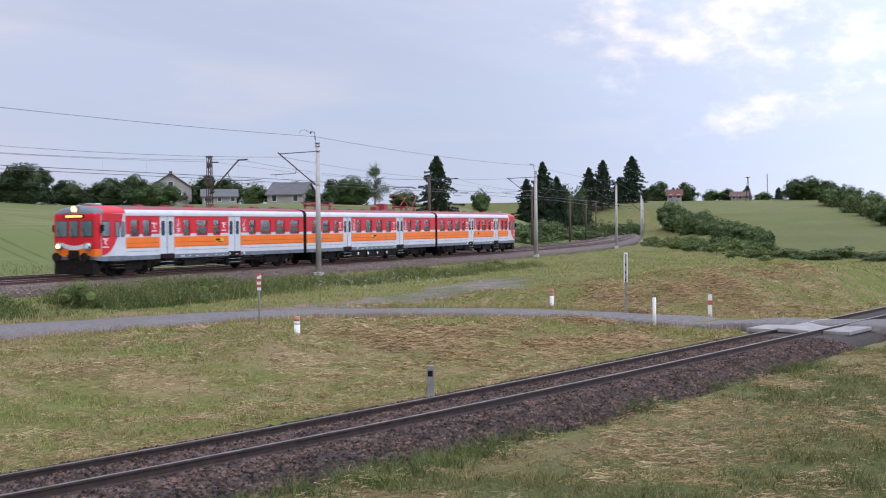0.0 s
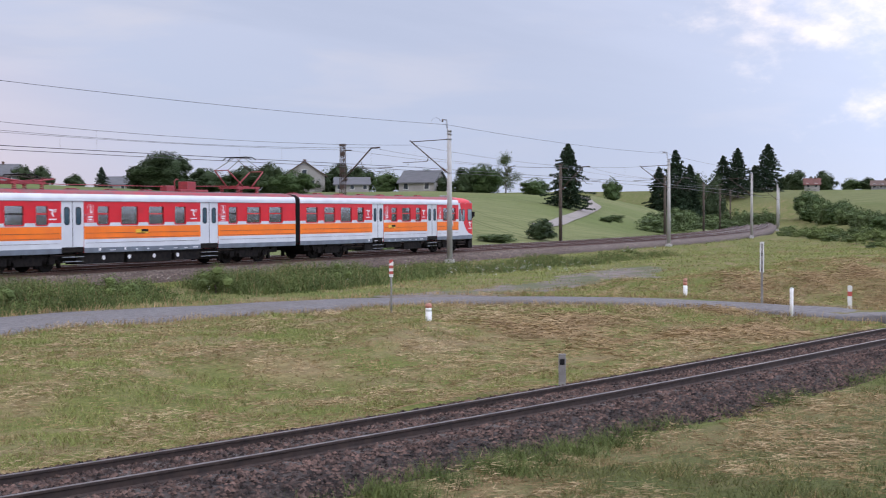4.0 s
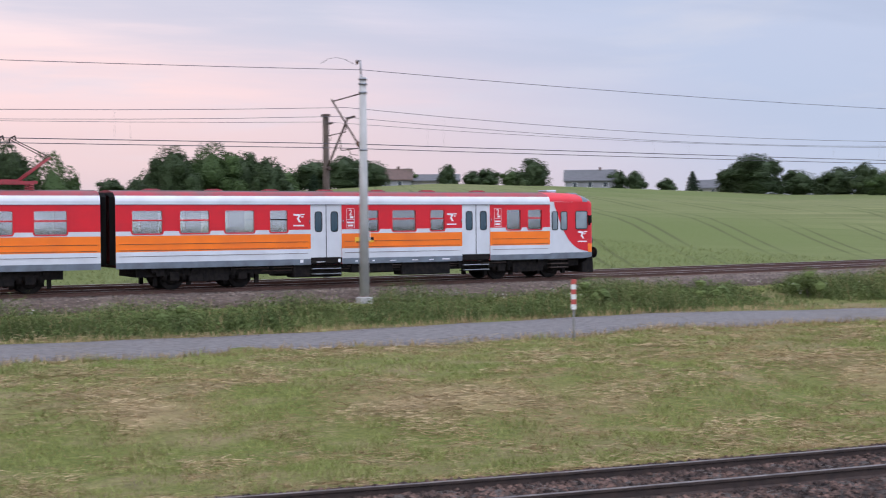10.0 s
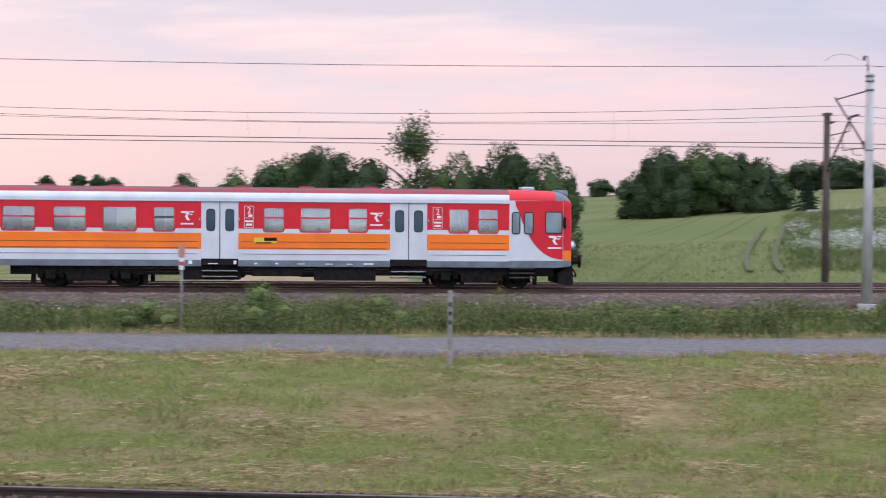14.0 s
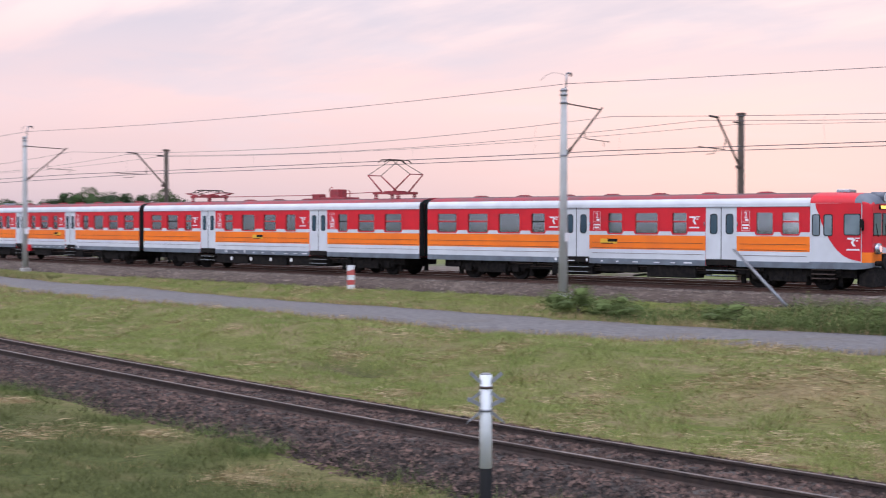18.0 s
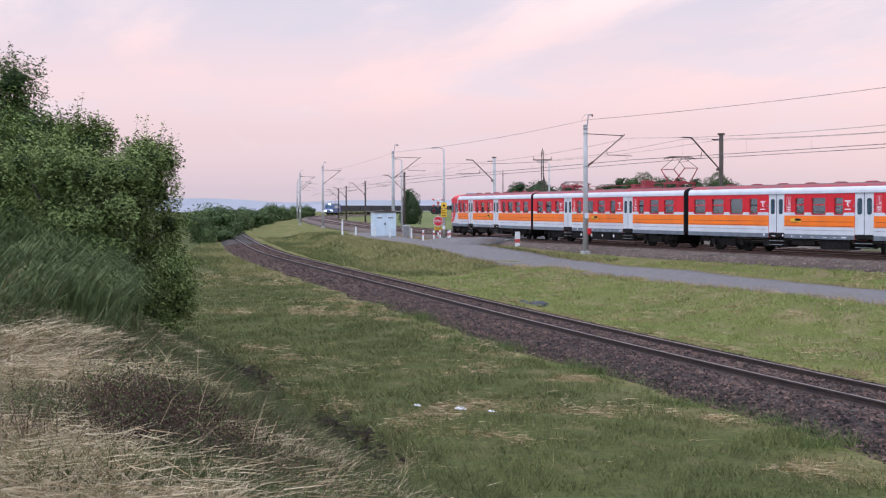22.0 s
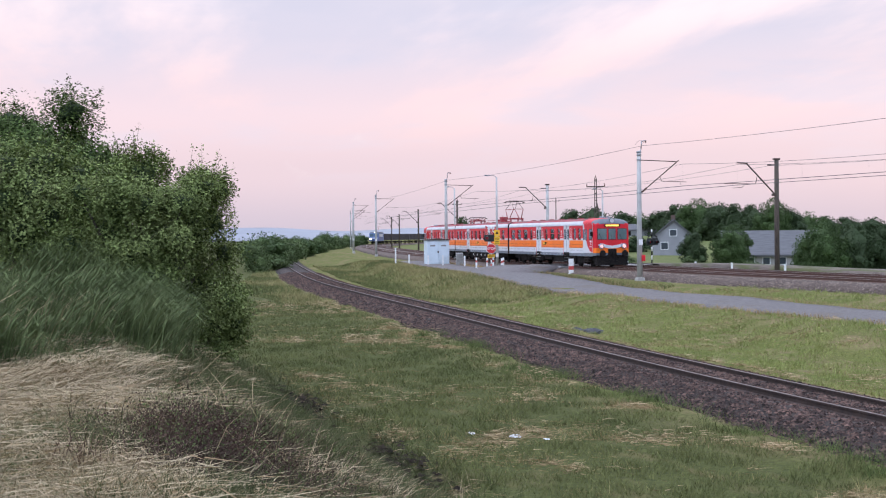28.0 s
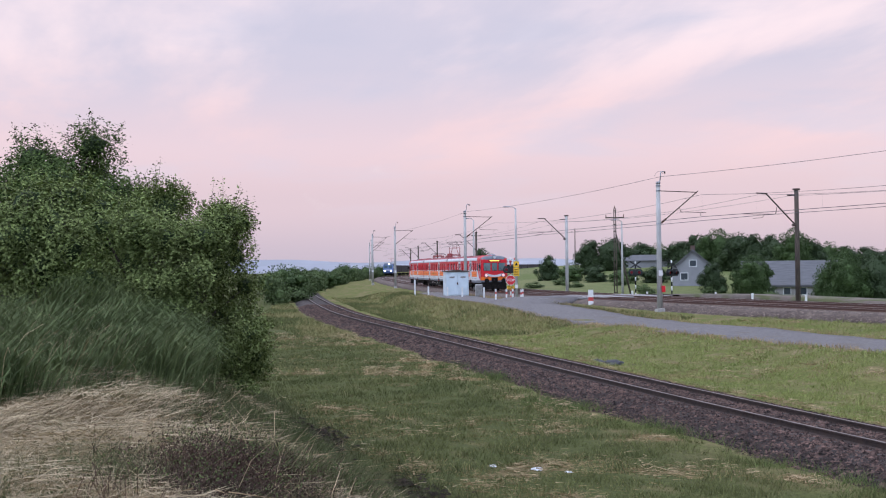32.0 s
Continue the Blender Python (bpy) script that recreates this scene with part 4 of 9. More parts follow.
def bogie_bm(x):
    bm = bmesh.new()
    for s in (-1, 1):
        y0, y1 = (0.98, 1.16) if s > 0 else (-1.16, -0.98)
        bm_prism(bm, [(x - 2.1, 0.62), (x - 1.9, 0.5), (x - 1.0, 0.62), (x - 0.55, 0.40), (x + 0.55, 0.40), (x + 1.0, 0.62), (x + 1.9, 0.5), (x + 2.1, 0.62), (x + 2.1, 0.8), (x - 2.1, 0.8)], y0, y1)
        for e in (-0.2, 0.0, 0.2):
            bm_tube(bm, (x + e, s * 1.12, 0.34), (x + e, s * 1.12, 0.7), 0.07, seg=8)
        bm_box(bm, x - 2.0, s * 1.2 - 0.03, 0.52, x - 1.7, s * 1.2 + 0.03, 0.78)
    bm_box(bm, x - 1.75, -0.62, 0.25, x + 1.75, 0.62, 0.8)
    bm_box(bm, x - 0.75, -1.18, 0.3, x + 0.75, 1.18, 0.78)
    bm_box(bm, x - 2.1, -1.0, 0.55, x - 2.0, 1.0, 0.75)
    bm_box(bm, x + 2.0, -1.0, 0.55, x + 2.1, 1.0, 0.75)
    return bm


def underfloor(car, boxes):
    for x0, x1, z0, s in boxes:
        bm = bmesh.new()
        bm_box(bm, x0, min(s * 0.55, s * 1.28), z0, x1, max(s * 0.55, s * 1.28), 0.84)
        bevel(bm, 0.03, 1)
        part("equipment_box", bm, M["black"], car)
    bm = bmesh.new()
    for s in (-1, 1):
        bm_tube(bm, (-6, s * 1.22, 0.72), (6, s * 1.22, 0.70), 0.03, seg=6)
        bm_tube(bm, (-5, s * 1.1, 0.60), (5, s * 1.1, 0.62), 0.025, seg=6)
    part("pipes", bm, M["dark_steel"], car)
    bm = bmesh.new()
    bm_box(bm, -9.6, -1.1, 0.48, 9.6, 1.1, 0.9)
    for k in range(13):
        xx = -9.0 + 1.5 * k
        bm_box(bm, xx - 0.09, -1.3, 0.66, xx + 0.09, 1.3, 0.84)
    part("underframe", bm, M["black"], car, "sooty black underframe with cross beams")


def seats(car, xs):
    for x in xs:
        for s in (-1, 1):
            bm = bmesh.new()
            bm_box(bm, x - 0.08, min(s * 0.35, s * 1.25), 1.15, x + 0.08, max(s * 0.35, s * 1.25), 2.18)
            bm_box(bm, x - 0.5, min(s * 0.35, s * 1.25), 1.3, x + 0.5, max(s * 0.35, s * 1.25), 1.5)
            bevel(bm, 0.04, 1)
            part("seat", bm, M["seat"], car)


def body(car, x0, x1, windows, doors, L):
    """Sides, roof, floor and the openings of a coach, from x0 to x1."""
    holes = [(a, b, *WIN_Z) for a, b, *_ in windows] + [(a, b, 0.80, DOOR[1]) for a, b in doors]
    for y in (-W, W):
        bm = bmesh.new()
        wall_cells(bm, x0, x1, holes, y)
        me = to_mesh("side_wall", bm, *[M[k] for k in SIDE_MATS])
        ob = new("side_wall", me)
        ob.parent = car
        ob["label"] = "side wall banded in red, white and orange"
        bm = bmesh.new()
        wall_cells(bm, x0 + 0.03, x1 - 0.03, holes, y * 0.945, inside=True)
        part("inner_lining", bm, M["inside"], car)
        # raised ribs
        bm = bmesh.new()
        edges = sorted([x0] + [e for d in doors for e in d] + [x1])
        for a, b in zip(edges[::2], edges[1::2]):
            for z in (1.48, 1.70):
                flat_rect(bm, a + 0.12, b - 0.12, z - 0.02, z + 0.012, y, 0.014)
        part("rib", bm, M["orange"], car)
        # thin dark strips stand in for the shadow below each rib
        bm = bmesh.new()
        for a, b in zip(edges[::2], edges[1::2]):
            for z in (1.448, 1.668):
                flat_rect(bm, a + 0.12, b - 0.12, z - 0.007, z + 0.009, y, 0.006)
            flat_rect(bm, a + 0.12, b - 0.12, 1.228, 1.243, y, 0.006)
        part("seam", bm, M["seam"], car, "dark brown line painted as shadow under the pressed ribs")
        bm = bmesh.new()
        for a, b in zip(edges[::2], edges[1::2]):
            flat_rect(bm, a + 0.12, b - 0.12, 1.245, 1.275, y, 0.014)
        part("rib", bm, M["white"], car)
        bm = bmesh.new()
        flat_rect(bm, x0, x1, 3.072, 3.09, y, 0.022)
        part("rain_gutter", bm, M["skirt"], car)
        for a, b, sash, drape in windows:
            coach_window(car, a, b, y, sash, drape)
        for a, b in doors:
            coach_door(car, a, b, y)
            class_sign(car, a - 0.37 if y > 0 else b + 0.37, y)
            emblem(car, b + 0.5 if y > 0 else a - 0.48, y, 0.82)
        # small markings along the skirt
        rnd = random.Random(7)
        for k in range(9):
            bm = bmesh.new()
            cx = -3.5 + 0.78 * k + rnd.uniform(0, 0.35)
            flat_rect(bm, cx, cx + rnd.uniform(0.08, 0.4), 0.88, 0.88 + rnd.choice((0.03, 0.05, 0.12)), y, 0.004)
            part("skirt_marking", bm, M["mark"], car, "bar of unreadable white writing")
        bm = bmesh.new()
        flat_rect(bm, -1.1, -0.3, 1.62, 1.82, y, 0.018)
        tab = part("route_mark", bm, M["mark_yellow"], car, "yellow and black mark")
        bm = bmesh.new()
        flat_rect(bm, -0.75, -0.3, 1.70, 1.82, y, 0.022)
        flat_rect(bm, -1.05, -0.5, 1.62, 1.655, y, 0.022)
        part("black_bar", bm, M["mark_black"], tab)
    bm = bmesh.new()
    prof = roof_profile()
    loft(bm, [[(x, py, pz) for py, pz in prof] for x in np.linspace(x0, x1, 12)], lambda c: 1 if c.z < 3.39 else 0 if c.z < 3.57 else 2)
    part("roof", bm, [M["roof_red"], M["white"], M["roof_top"]], car, "curved roof, white at the eaves, dark red and sooty above")
    bm = bmesh.new()
    bm_box(bm, x0, -W + 0.01, 0.84, x1, W - 0.01, 1.06)
    part("floor", bm, M["black"], car)
    bm = bmesh.new()
    bm_box(bm, x0 + 0.1, -1.25, 3.02, x1 - 0.1, 1.25, 3.05)
    part("inner_ceiling", bm, M["inside"], car)
    seats(car, [x for x in np.arange(x0 + 1.0, x1 - 0.6, 1.75) if all(not (a - 0.4 < x < b + 0.4) for a, b in doors)])
    for a, b in doors:
        for e in (a - 0.1, b + 0.1):
            for s in (-1, 1):
                bm = bmesh.new()
                bm_box(bm, e - 0.02, min(s * 0.5, s * 1.3), 1.06, e + 0.02, max(s * 0.5, s * 1.3), 3.0)
                part("vestibule_screen", bm, M["inside"], car)


def end_wall(car, x):
    bm = bmesh.new()
    prof = [(-W, 0.84)] + roof_profile() + [(W, 0.84)]
    f = bm.faces.new([bm.verts.new((x, py, pz)) for py, pz in prof])
    part("end_wall", bm, M["roof_red"], car)
    bm = bmesh.new()
    s = math.copysign(0.2, x)
    loft(bm, [[(x + s * k / 10, py, pz) for py, pz in ((-w, 0.95), (-w, 3.35), (-w * 0.8, t), (w * 0.8, t), (w, 3.35), (w, 0.95), (-w, 0.95))] for k in range(11) for w, t in ((1.26 if k % 2 else 1.37, 3.42 if k % 2 else 3.52),)], None, False)
    part("bellows", bm, M["rubber"], car, "black rubber gangway bellows")


def roof_vents(car, xs, y=0.3):
    for x in xs:
        bm = bmesh.new()
        bm_box(bm, x - 0.30, y - 0.2, 3.55, x + 0.30, y + 0.2, 3.665)
        bevel(bm, 0.03, 2)
        bm_box(bm, x - 0.2, y - 0.14, 3.66, x + 0.2, y + 0.14, 3.695)
        part("roof_vent", bm, M["roof_red"], car)


def cab(car, x0, L, lit):
    """The driving end: from x0 outwards to L."""
    def section(x, w, top, low):
        k = w / W
        pts = [(x, -w, low), (x, -w, 1.05), (x, -w, 1.42), (x, -w, 2.0), (x, -w * 0.995, 2.6), (x, -w * 0.985, 2.98)]
        pts += [(x, py * k * (0.99 if abs(py) > 1.2 else 1), 3.0 + (pz - 3.0) * (top - 3.0) / 0.625) for py, pz in roof_profile()]
        pts += [(x, w * 0.985, 2.98), (x, w * 0.995, 2.6), (x, w, 2.0), (x, w, 1.42), (x, w, 1.05), (x, w, low)]
        return pts

    def paint(c):
        if c.x < L - 0.4 and c.z < 3.15 and abs(c.y) > 1.2:
            return 1 if c.z > 1.05 else 3
        if c.z > 3.2 and c.x > L - 0.62:
            return 4
        if c.z < 1.05:
            return 3
        if c.z < 1.42 and c.x > L - 0.35:
            return 2
        return 0

    bm = bmesh.new()
    secs = [section(x0, W, 3.625, 0.8), section(x0 + 0.45, W, 3.62, 0.8), section(x0 + 0.9, W, 3.61, 0.8), section(L - 0.62, W * 0.995, 3.58, 0.8),
            section(L - 0.35, W * 0.985, 3.52, 0.82), section(L - 0.17, W * 0.955, 3.42, 0.84), section(L - 0.07, W * 0.91, 3.30, 0.86), section(L - 0.03, W * 0.86, 3.18, 0.88)]
    rows = loft(bm, secs, paint)
    n = len(rows[-1])
    for i in range(n // 2):
        j = n - 1 - i
        if j - i > 1:
            f = bm.faces.new((rows[-1][i], rows[-1][i + 1], rows[-1][j - 1], rows[-1][j]) if j - i > 2 else (rows[-1][i], rows[-1][i + 1], rows[-1][j]))
            f.material_index = paint(f.calc_center_median())
    me = to_mesh("cab_shell", bm, M["red"], M["white"], M["orange"], M["skirt"], M["cap_grey"])
    ob = new("cab_shell", me)
    ob.parent = car
    ob["label"] = "rounded red driving cab with a grey cap"
    # the swept red panel on the white side
    for y in (-W, W):
        bm = bmesh.new()
        out = [(2.1, 3.19), (2.06, 3.0), (1.94, 2.78), (1.84, 2.45), (1.70, 2.16), (1.56, 1.88), (1.40, 1.65), (1.25, 1.48), (1.1, 1.35), (0.95, 1.25), (0.8, 1.18), (0.62, 1.14), (0.48, 1.11), (0.37, 1.09), (0.37, 3.19)]
        o = math.copysign(0.006, y)
        bm.faces.new([bm.verts.new((L - u, y + o, z)) for u, z in out])
        part("swept_panel", bm, M["red"], car)
        for a, b, z0, z1, nm in ((0.42, 0.98, 2.06, 2.78, "cab_window"), (1.46, 1.74, 2.03, 2.76, "cab_window"), (1.94, 2.18, 2.03, 2.76, "cab_window")):
            bm = bmesh.new()
            ring_frame(bm, L - b, L - a, z0, z1, y + o, 0.035, 0.014, 0.05)
            w = part(nm, bm, M["rubber"], car)
            bm = bmesh.new()
            flat_rect(bm, L - b, L - a, z0, z1, y + o, 0.006)
            part("pane", bm, M["glass_cab"], w)
        emblem(car, L - 0.62, y + o, 0.9) if False else None
        bm = bmesh.new()
        yy = y + math.copysign(0.012, y)
        sg = -1 if y < 0 else 1
        for poly in ([(-0.20, 0.36), (0.02, 0.36), (0.08, 0.29), (0.0, 0.2), (0.10, 0.08), (0.0, 0.08), (-0.08, 0.2), (-0.02, 0.27), (-0.2, 0.31)], [(0.06, 0.36), (0.24, 0.36), (0.2, 0.32), (0.09, 0.32)], [(0.09, 0.28), (0.18, 0.28), (0.15, 0.24), (0.1, 0.24)],
                     [(-0.22, -0.01), (0.22, -0.01), (0.22, -0.06), (-0.22, -0.06)]):
            bm.faces.new([bm.verts.new((L - 0.66 - sg * px * 1.1, yy, 1.55 + pz * 1.1)) for px, pz in poly])
        part("emblem", bm, M["mark"], car, "plain white winged mark")
        bm = bmesh.new()
        bm_box(bm, L - 0.34, y - 0.05 if y < 0 else y - 0.0, 2.2, L - 0.26, y + 0.0 if y < 0 else y + 0.05, 2.55)
        bm_box(bm, L - 0.36, min(y, y * 1.12), 2.3, L - 0.28, max(y, y * 1.12), 2.62)
        part("mirror", bm, M["black"], car)
    # windscreen of three panes
    for a, b in ((-1.12, -0.44), (-0.26, 0.26), (0.44, 1.12)):
        bm = bmesh.new()
        bm_box(bm, L - 0.06, a - 0.03, 2.02, L - 0.005, b + 0.03, 2.84)
        bevel(bm, 0.02, 1)
        w = part("windscreen", bm, M["rubber"], car)
        bm = bmesh.new()
        bm_box(bm, L - 0.02, a, 2.05, L + 0.004, b, 2.81)
        part("pane", bm, M["glass_screen"], w)
        bm = bmesh.new()
        bm_tube(bm, (L + 0.02, (a + b) / 2, 1.98), (L + 0.02, a + 0.12, 2.45), 0.012, seg=5)
        part("wiper", bm, M["black"], w)
    # destination display and top lamp
    bm = bmesh.new()
    bm_box(bm, L - 0.25, -0.62, 2.97, L - 0.0, 0.62, 3.14)
    box = part("display_box", bm, M["black"], car)
    bm = bmesh.new()
    bm_box(bm, L - 0.01, -0.5, 3.0, L + 0.006, 0.5, 3.11)
    part("display", bm, M["display"], box, "lit amber destination display")
    bm = bmesh.new()
    bm_tube(bm, (L - 0.55, 0, 3.50), (L - 0.02, 0, 3.42), 0.12, 0.19, seg=16)
    top = part("top_lamp", bm, M["cap_grey"], car)
    bm = bmesh.new()
    bm_tube(bm, (L - 0.05, 0, 3.42), (L - 0.005, 0, 3.415), 0.16, seg=16)
    part("lens", bm, M["lamp_lit"] if lit else M["lamp_glass"], top)
    # white stripe between the round lamps
    bm = bmesh.new()
    lo, hi = [], []
    for k in range(17):
        yy = -1.12 + 2.24 * k / 16
        c = 1.38 + 0.26 * (yy / 1.12) ** 2
        lo.append(bm.verts.new((L - 0.012 - 0.05 * abs(yy) ** 4, yy, c)))
        hi.append(bm.verts.new((L - 0.012 - 0.05 * abs(yy) ** 4, yy, c + 0.2 + 0.06 * abs(yy))))
    for k in range(16):
        bm.faces.new((lo[k], lo[k + 1], hi[k + 1], hi[k]))
    part("stripe", bm, M["white"], car)
    for s in (-1, 1):
        bm = bmesh.new()
        bm_tube(bm, (L - 0.1, s * 0.88, 1.55), (L + 0.14, s * 0.88, 1.55), 0.21, 0.2, seg=18)
        bm_tube(bm, (L + 0.12, s * 0.88, 1.55), (L + 0.16, s * 0.88, 1.55), 0.205, 0.15, seg=18)
        hl = part("headlight", bm, M["lamp_off"], car, "round silver headlight")
        bm = bmesh.new()
        bm_tube(bm, (L + 0.15, s * 0.88, 1.55), (L + 0.172, s * 0.88, 1.55), 0.14, 0.1, seg=16)
        part("lens", bm, M["lamp_lit"] if lit and s < 0 else (M["lamp_glass"] if lit else M["lamp_red"]), hl)
        bm = bmesh.new()
        bm_tube(bm, (L - 0.1, s * 0.87, 1.02), (L + 0.32, s * 0.87, 1.02), 0.09, seg=10)
        bm_tube(bm, (L + 0.3, s * 0.87, 1.02), (L + 0.36, s * 0.87, 1.02), 0.24, 0.22, seg=18)
        part("buffer", bm, M["black"], car)
    bm = bmesh.new()
    bm_box(bm, L - 0.05, -0.32, 0.82, L + 0.06, 0.32, 1.35)
    part("coupler_plate", bm, M["black"], car)
    bm = bmesh.new()
    bm_box(bm, L, -0.1, 0.95, L + 0.42, 0.1, 1.13)
    bm_path(bm, [(L + 0.05, 0.4, 0.9), (L + 0.25, 0.42, 0.6), (L + 0.3, 0.3, 0.45), (L + 0.12, 0.3, 0.5)], 0.03)
    bm_path(bm, [(L + 0.05, -0.4, 0.9), (L + 0.25, -0.42, 0.6), (L + 0.3, -0.3, 0.45), (L + 0.12, -0.3, 0.5)], 0.03)
    part("coupler", bm, M["black"], car)
    bm = bmesh.new()
    bm_prism(bm, [(L - 0.15, 0.84), (L + 0.02, 0.84), (L + 0.06, 0.2), (L - 0.05, 0.16), (L - 0.5, 0.22), (L - 0.5, 0.6)], -1.2, 1.2)
    part("plough", bm, M["black"], car, "black snow plough")
    for k in range(3):
        for s in (-1, 1):
            bm = bmesh.new()
            bm_box(bm, L - 2.25, s * 1.23 - 0.13, 0.42 + 0.16 * k, L - 1.35, s * 1.23 + 0.13, 0.455 + 0.16 * k)
            part("cab_step", bm, M["dark_steel"], car)
    bm = bmesh.new()
    bm_box(bm, L - 1.75, -0.35, 3.58, L - 1.25, 0.35, 3.72)
    bevel(bm, 0.03, 1)
    part("aerial_box", bm, M["lamp_off"], car)


M["glass_cab"] = material("cab_side_glass", (0.20, 0.25, 0.27), 0.06, 0, (0.12, 0.15, 0.17), 1.2, 2, spec=0.8)


def driving_car(lit):
    car = empty("driving_car", pose(0, 0, 0), "red, white and orange electric train coach with driving cab", "train car", "coaches of the train")
    L = 10.25
    c = lambda u: L - u
    doors = [(c(6.56), c(5.24)), (c(13.2), c(11.9))]
    windows = [(c(3.4), c(2.72), 1, 0), (c(4.44), c(3.76), 0, 0), (c(8.02), c(7.38), 1, 0), (c(9.72), c(8.68), 1, 0), (c(11.0), c(10.32), 1, 1), (c(14.84), c(14.14), 1, 2), (c(16.6), c(15.46), 0, 0), (c(18.3), c(17.2), 1, 0), (c(20.05), c(18.95), 1, 0)]
    body(car, -10.39, L - 2.3, windows, doors, L)
    cab(car, L - 2.3, L, lit)
    end_wall(car, -10.39)
    for x in (-6.9, 7.0):
        bogie(car, x)
    underfloor(car, [(-3.6, -1.6, 0.32, -1), (-3.6, -1.6, 0.32, 1), (-1.2, 0.6, 0.45, -1), (1.0, 3.2, 0.3, -1), (0.4, 2.6, 0.35, 1), (3.6, 4.4, 0.5, -1)])
    roof_vents(car, [-8.6, -6.2, -3.9, -1.6, 0.7, 3.0, 5.4])
    return car


def pantograph(car, x, up):
    base = part("pantograph", panto_base(x), M["panto"], car, "raised pantograph" if up else "folded pantograph")
    for dx in (-0.75, 0.75):
        for y in (-0.55, 0.55):
            bm = bmesh.new()
            for k in range(4):
                bm_tube(bm, (x + dx, y, 3.52 + 0.08 * k), (x + dx, y, 3.58 + 0.08 * k), 0.13 - 0.01 * k, 0.09, seg=10)
            part("insulator", bm, M["panto"], base)
    for y in (-0.55, 0.55):
        bm = bmesh.new()
        bm_box(bm, x - 0.95, y - 0.04, 3.82, x + 0.95, y + 0.04, 3.92)
        part("base_rail", bm, M["panto"], base)
    for e in (-0.85, 0.85):
        bm = bmesh.new()
        bm_box(bm, x + e - 0.05, -0.6, 3.84, x + e + 0.05, 0.6, 3.93)
        part("base_beam", bm, M["panto"], base)
    knee, top = (1.42, 4.75) if up else (1.55, 4.06)
    head = 5.42 if up else 4.18
    for s in (-1, 1):
        for y in (-0.55, 0.55):
            bm = bmesh.new()
            bm_tube(bm, (x + s * 0.35, y, 3.92), (x + s * knee, y * 0.8, top), 0.045, 0.03, seg=6)
            part("lower_arm", bm, M["panto"], base)
            bm = bmesh.new()
            bm_tube(bm, (x + s * knee, y * 0.8, top), (x + s * (0.12 if up else 0.2), y * 0.5, head), 0.02, 0.016, seg=5)
            part("upper_arm", bm, M["dark_steel"], base)
        bm = bmesh.new()
        bm_tube(bm, (x + s * knee, -0.44, top), (x + s * knee, 0.44, top), 0.025, seg=6)
        part("cross_tube", bm, M["panto"], base)
    for s in (-0.2, 0.2):
        bm = bmesh.new()
        bm_path(bm, [(x + s, -0.95, head - 0.1), (x + s, -0.7, head + 0.05), (x + s, 0.7, head + 0.05), (x + s, 0.95, head - 0.1)], 0.025, 6)
        part("contact_strip", bm, M["black"], base)


def panto_base(x):
    bm = bmesh.new()
    bm_box(bm, x - 0.45, -0.3, 3.86, x + 0.45, 0.3, 3.98)
    return bm


def motor_car():
    car = empty("motor_car", pose(0, 0, 0), "red, white and orange electric train coach with two pantographs", "train car", "coaches of the train")
    L = 10.7
    c = lambda u: u - L
    doors = [(c(5.15), c(6.45)), (c(14.0), c(15.3))]
    windows = [(c(0.6), c(1.6), 1, 0), (c(2.1), c(3.1), 1, 2), (c(3.75), c(4.4), 1, 0), (c(7.25), c(7.95), 1, 0), (c(8.7), c(9.75), 0, 0), (c(10.45), c(11.45), 1, 0), (c(12.2), c(12.95), 0, 0), (c(16.1), c(16.75), 1, 2), (c(17.5), c(18.6), 1, 0), (c(19.3), c(20.4), 1, 0)]
    body(car, -L - 0.14, L + 0.14, windows, doors, L)
    end_wall(car, -L - 0.14)
    end_wall(car, L + 0.14)
    for x in (-7.2, 7.2):
        bogie(car, x)
    underfloor(car, [(-4.6, -1.7, 0.3, -1), (-1.5, 1.4, 0.28, -1), (1.6, 4.6, 0.3, -1), (-4.6, -1.7, 0.3, 1), (-1.5, 4.6, 0.28, 1)])
    for k, x in enumerate((-3.0, -1.4, 0.2, 1.8)):
        bm = bmesh.new()
        bm_tube(bm, (x, -1.29, 0.56), (x, -1.31, 0.56), 0.1, seg=10)
        part("hatch", bm, M["mark"], car, "small pale round cover")
    pantograph(car, 7.9, True)
    pantograph(car, -6.6, False)
    roof_vents(car, [-3.4, -1.0, 1.3])
    bm = bmesh.new()
    bm_box(bm, 2.9, -0.5, 3.55, 4.9, 0.5, 3.72)
    bm_box(bm, 3.6, -0.3, 3.7, 4.2, 0.3, 4.12)
    bm_box(bm, 2.2, -0.25, 3.6, 2.75, 0.2, 3.9)
    bevel(bm, 0.04, 2)
    bm_path(bm, [(3.2, 0.1, 3.7), (3.1, 0.1, 4.1), (3.25, 0.1, 4.25), (3.4, 0.1, 4.2)], 0.02, 5)
    bm_path(bm, [(4.6, 0.1, 3.7), (4.65, 0.1, 4.0), (4.5, 0.1, 4.08)], 0.02, 5)
    part("roof_switchgear", bm, M["panto"], car)
    bm = bmesh.new()
    bm_path(bm, [(-6.4, 0.0, 3.95), (-5.2, 0.0, 3.85), (2.4, 0.0, 3.85)], 0.02, 5)
    bm_path(bm, [(4.3, 0.0, 3.9), (7.0, 0.0, 3.95)], 0.02, 5)
    part("roof_cable", bm, M["panto"], car)
    return car


rear_car = driving_car(False)
mid_car = motor_car()
front_car = driving_car(True)

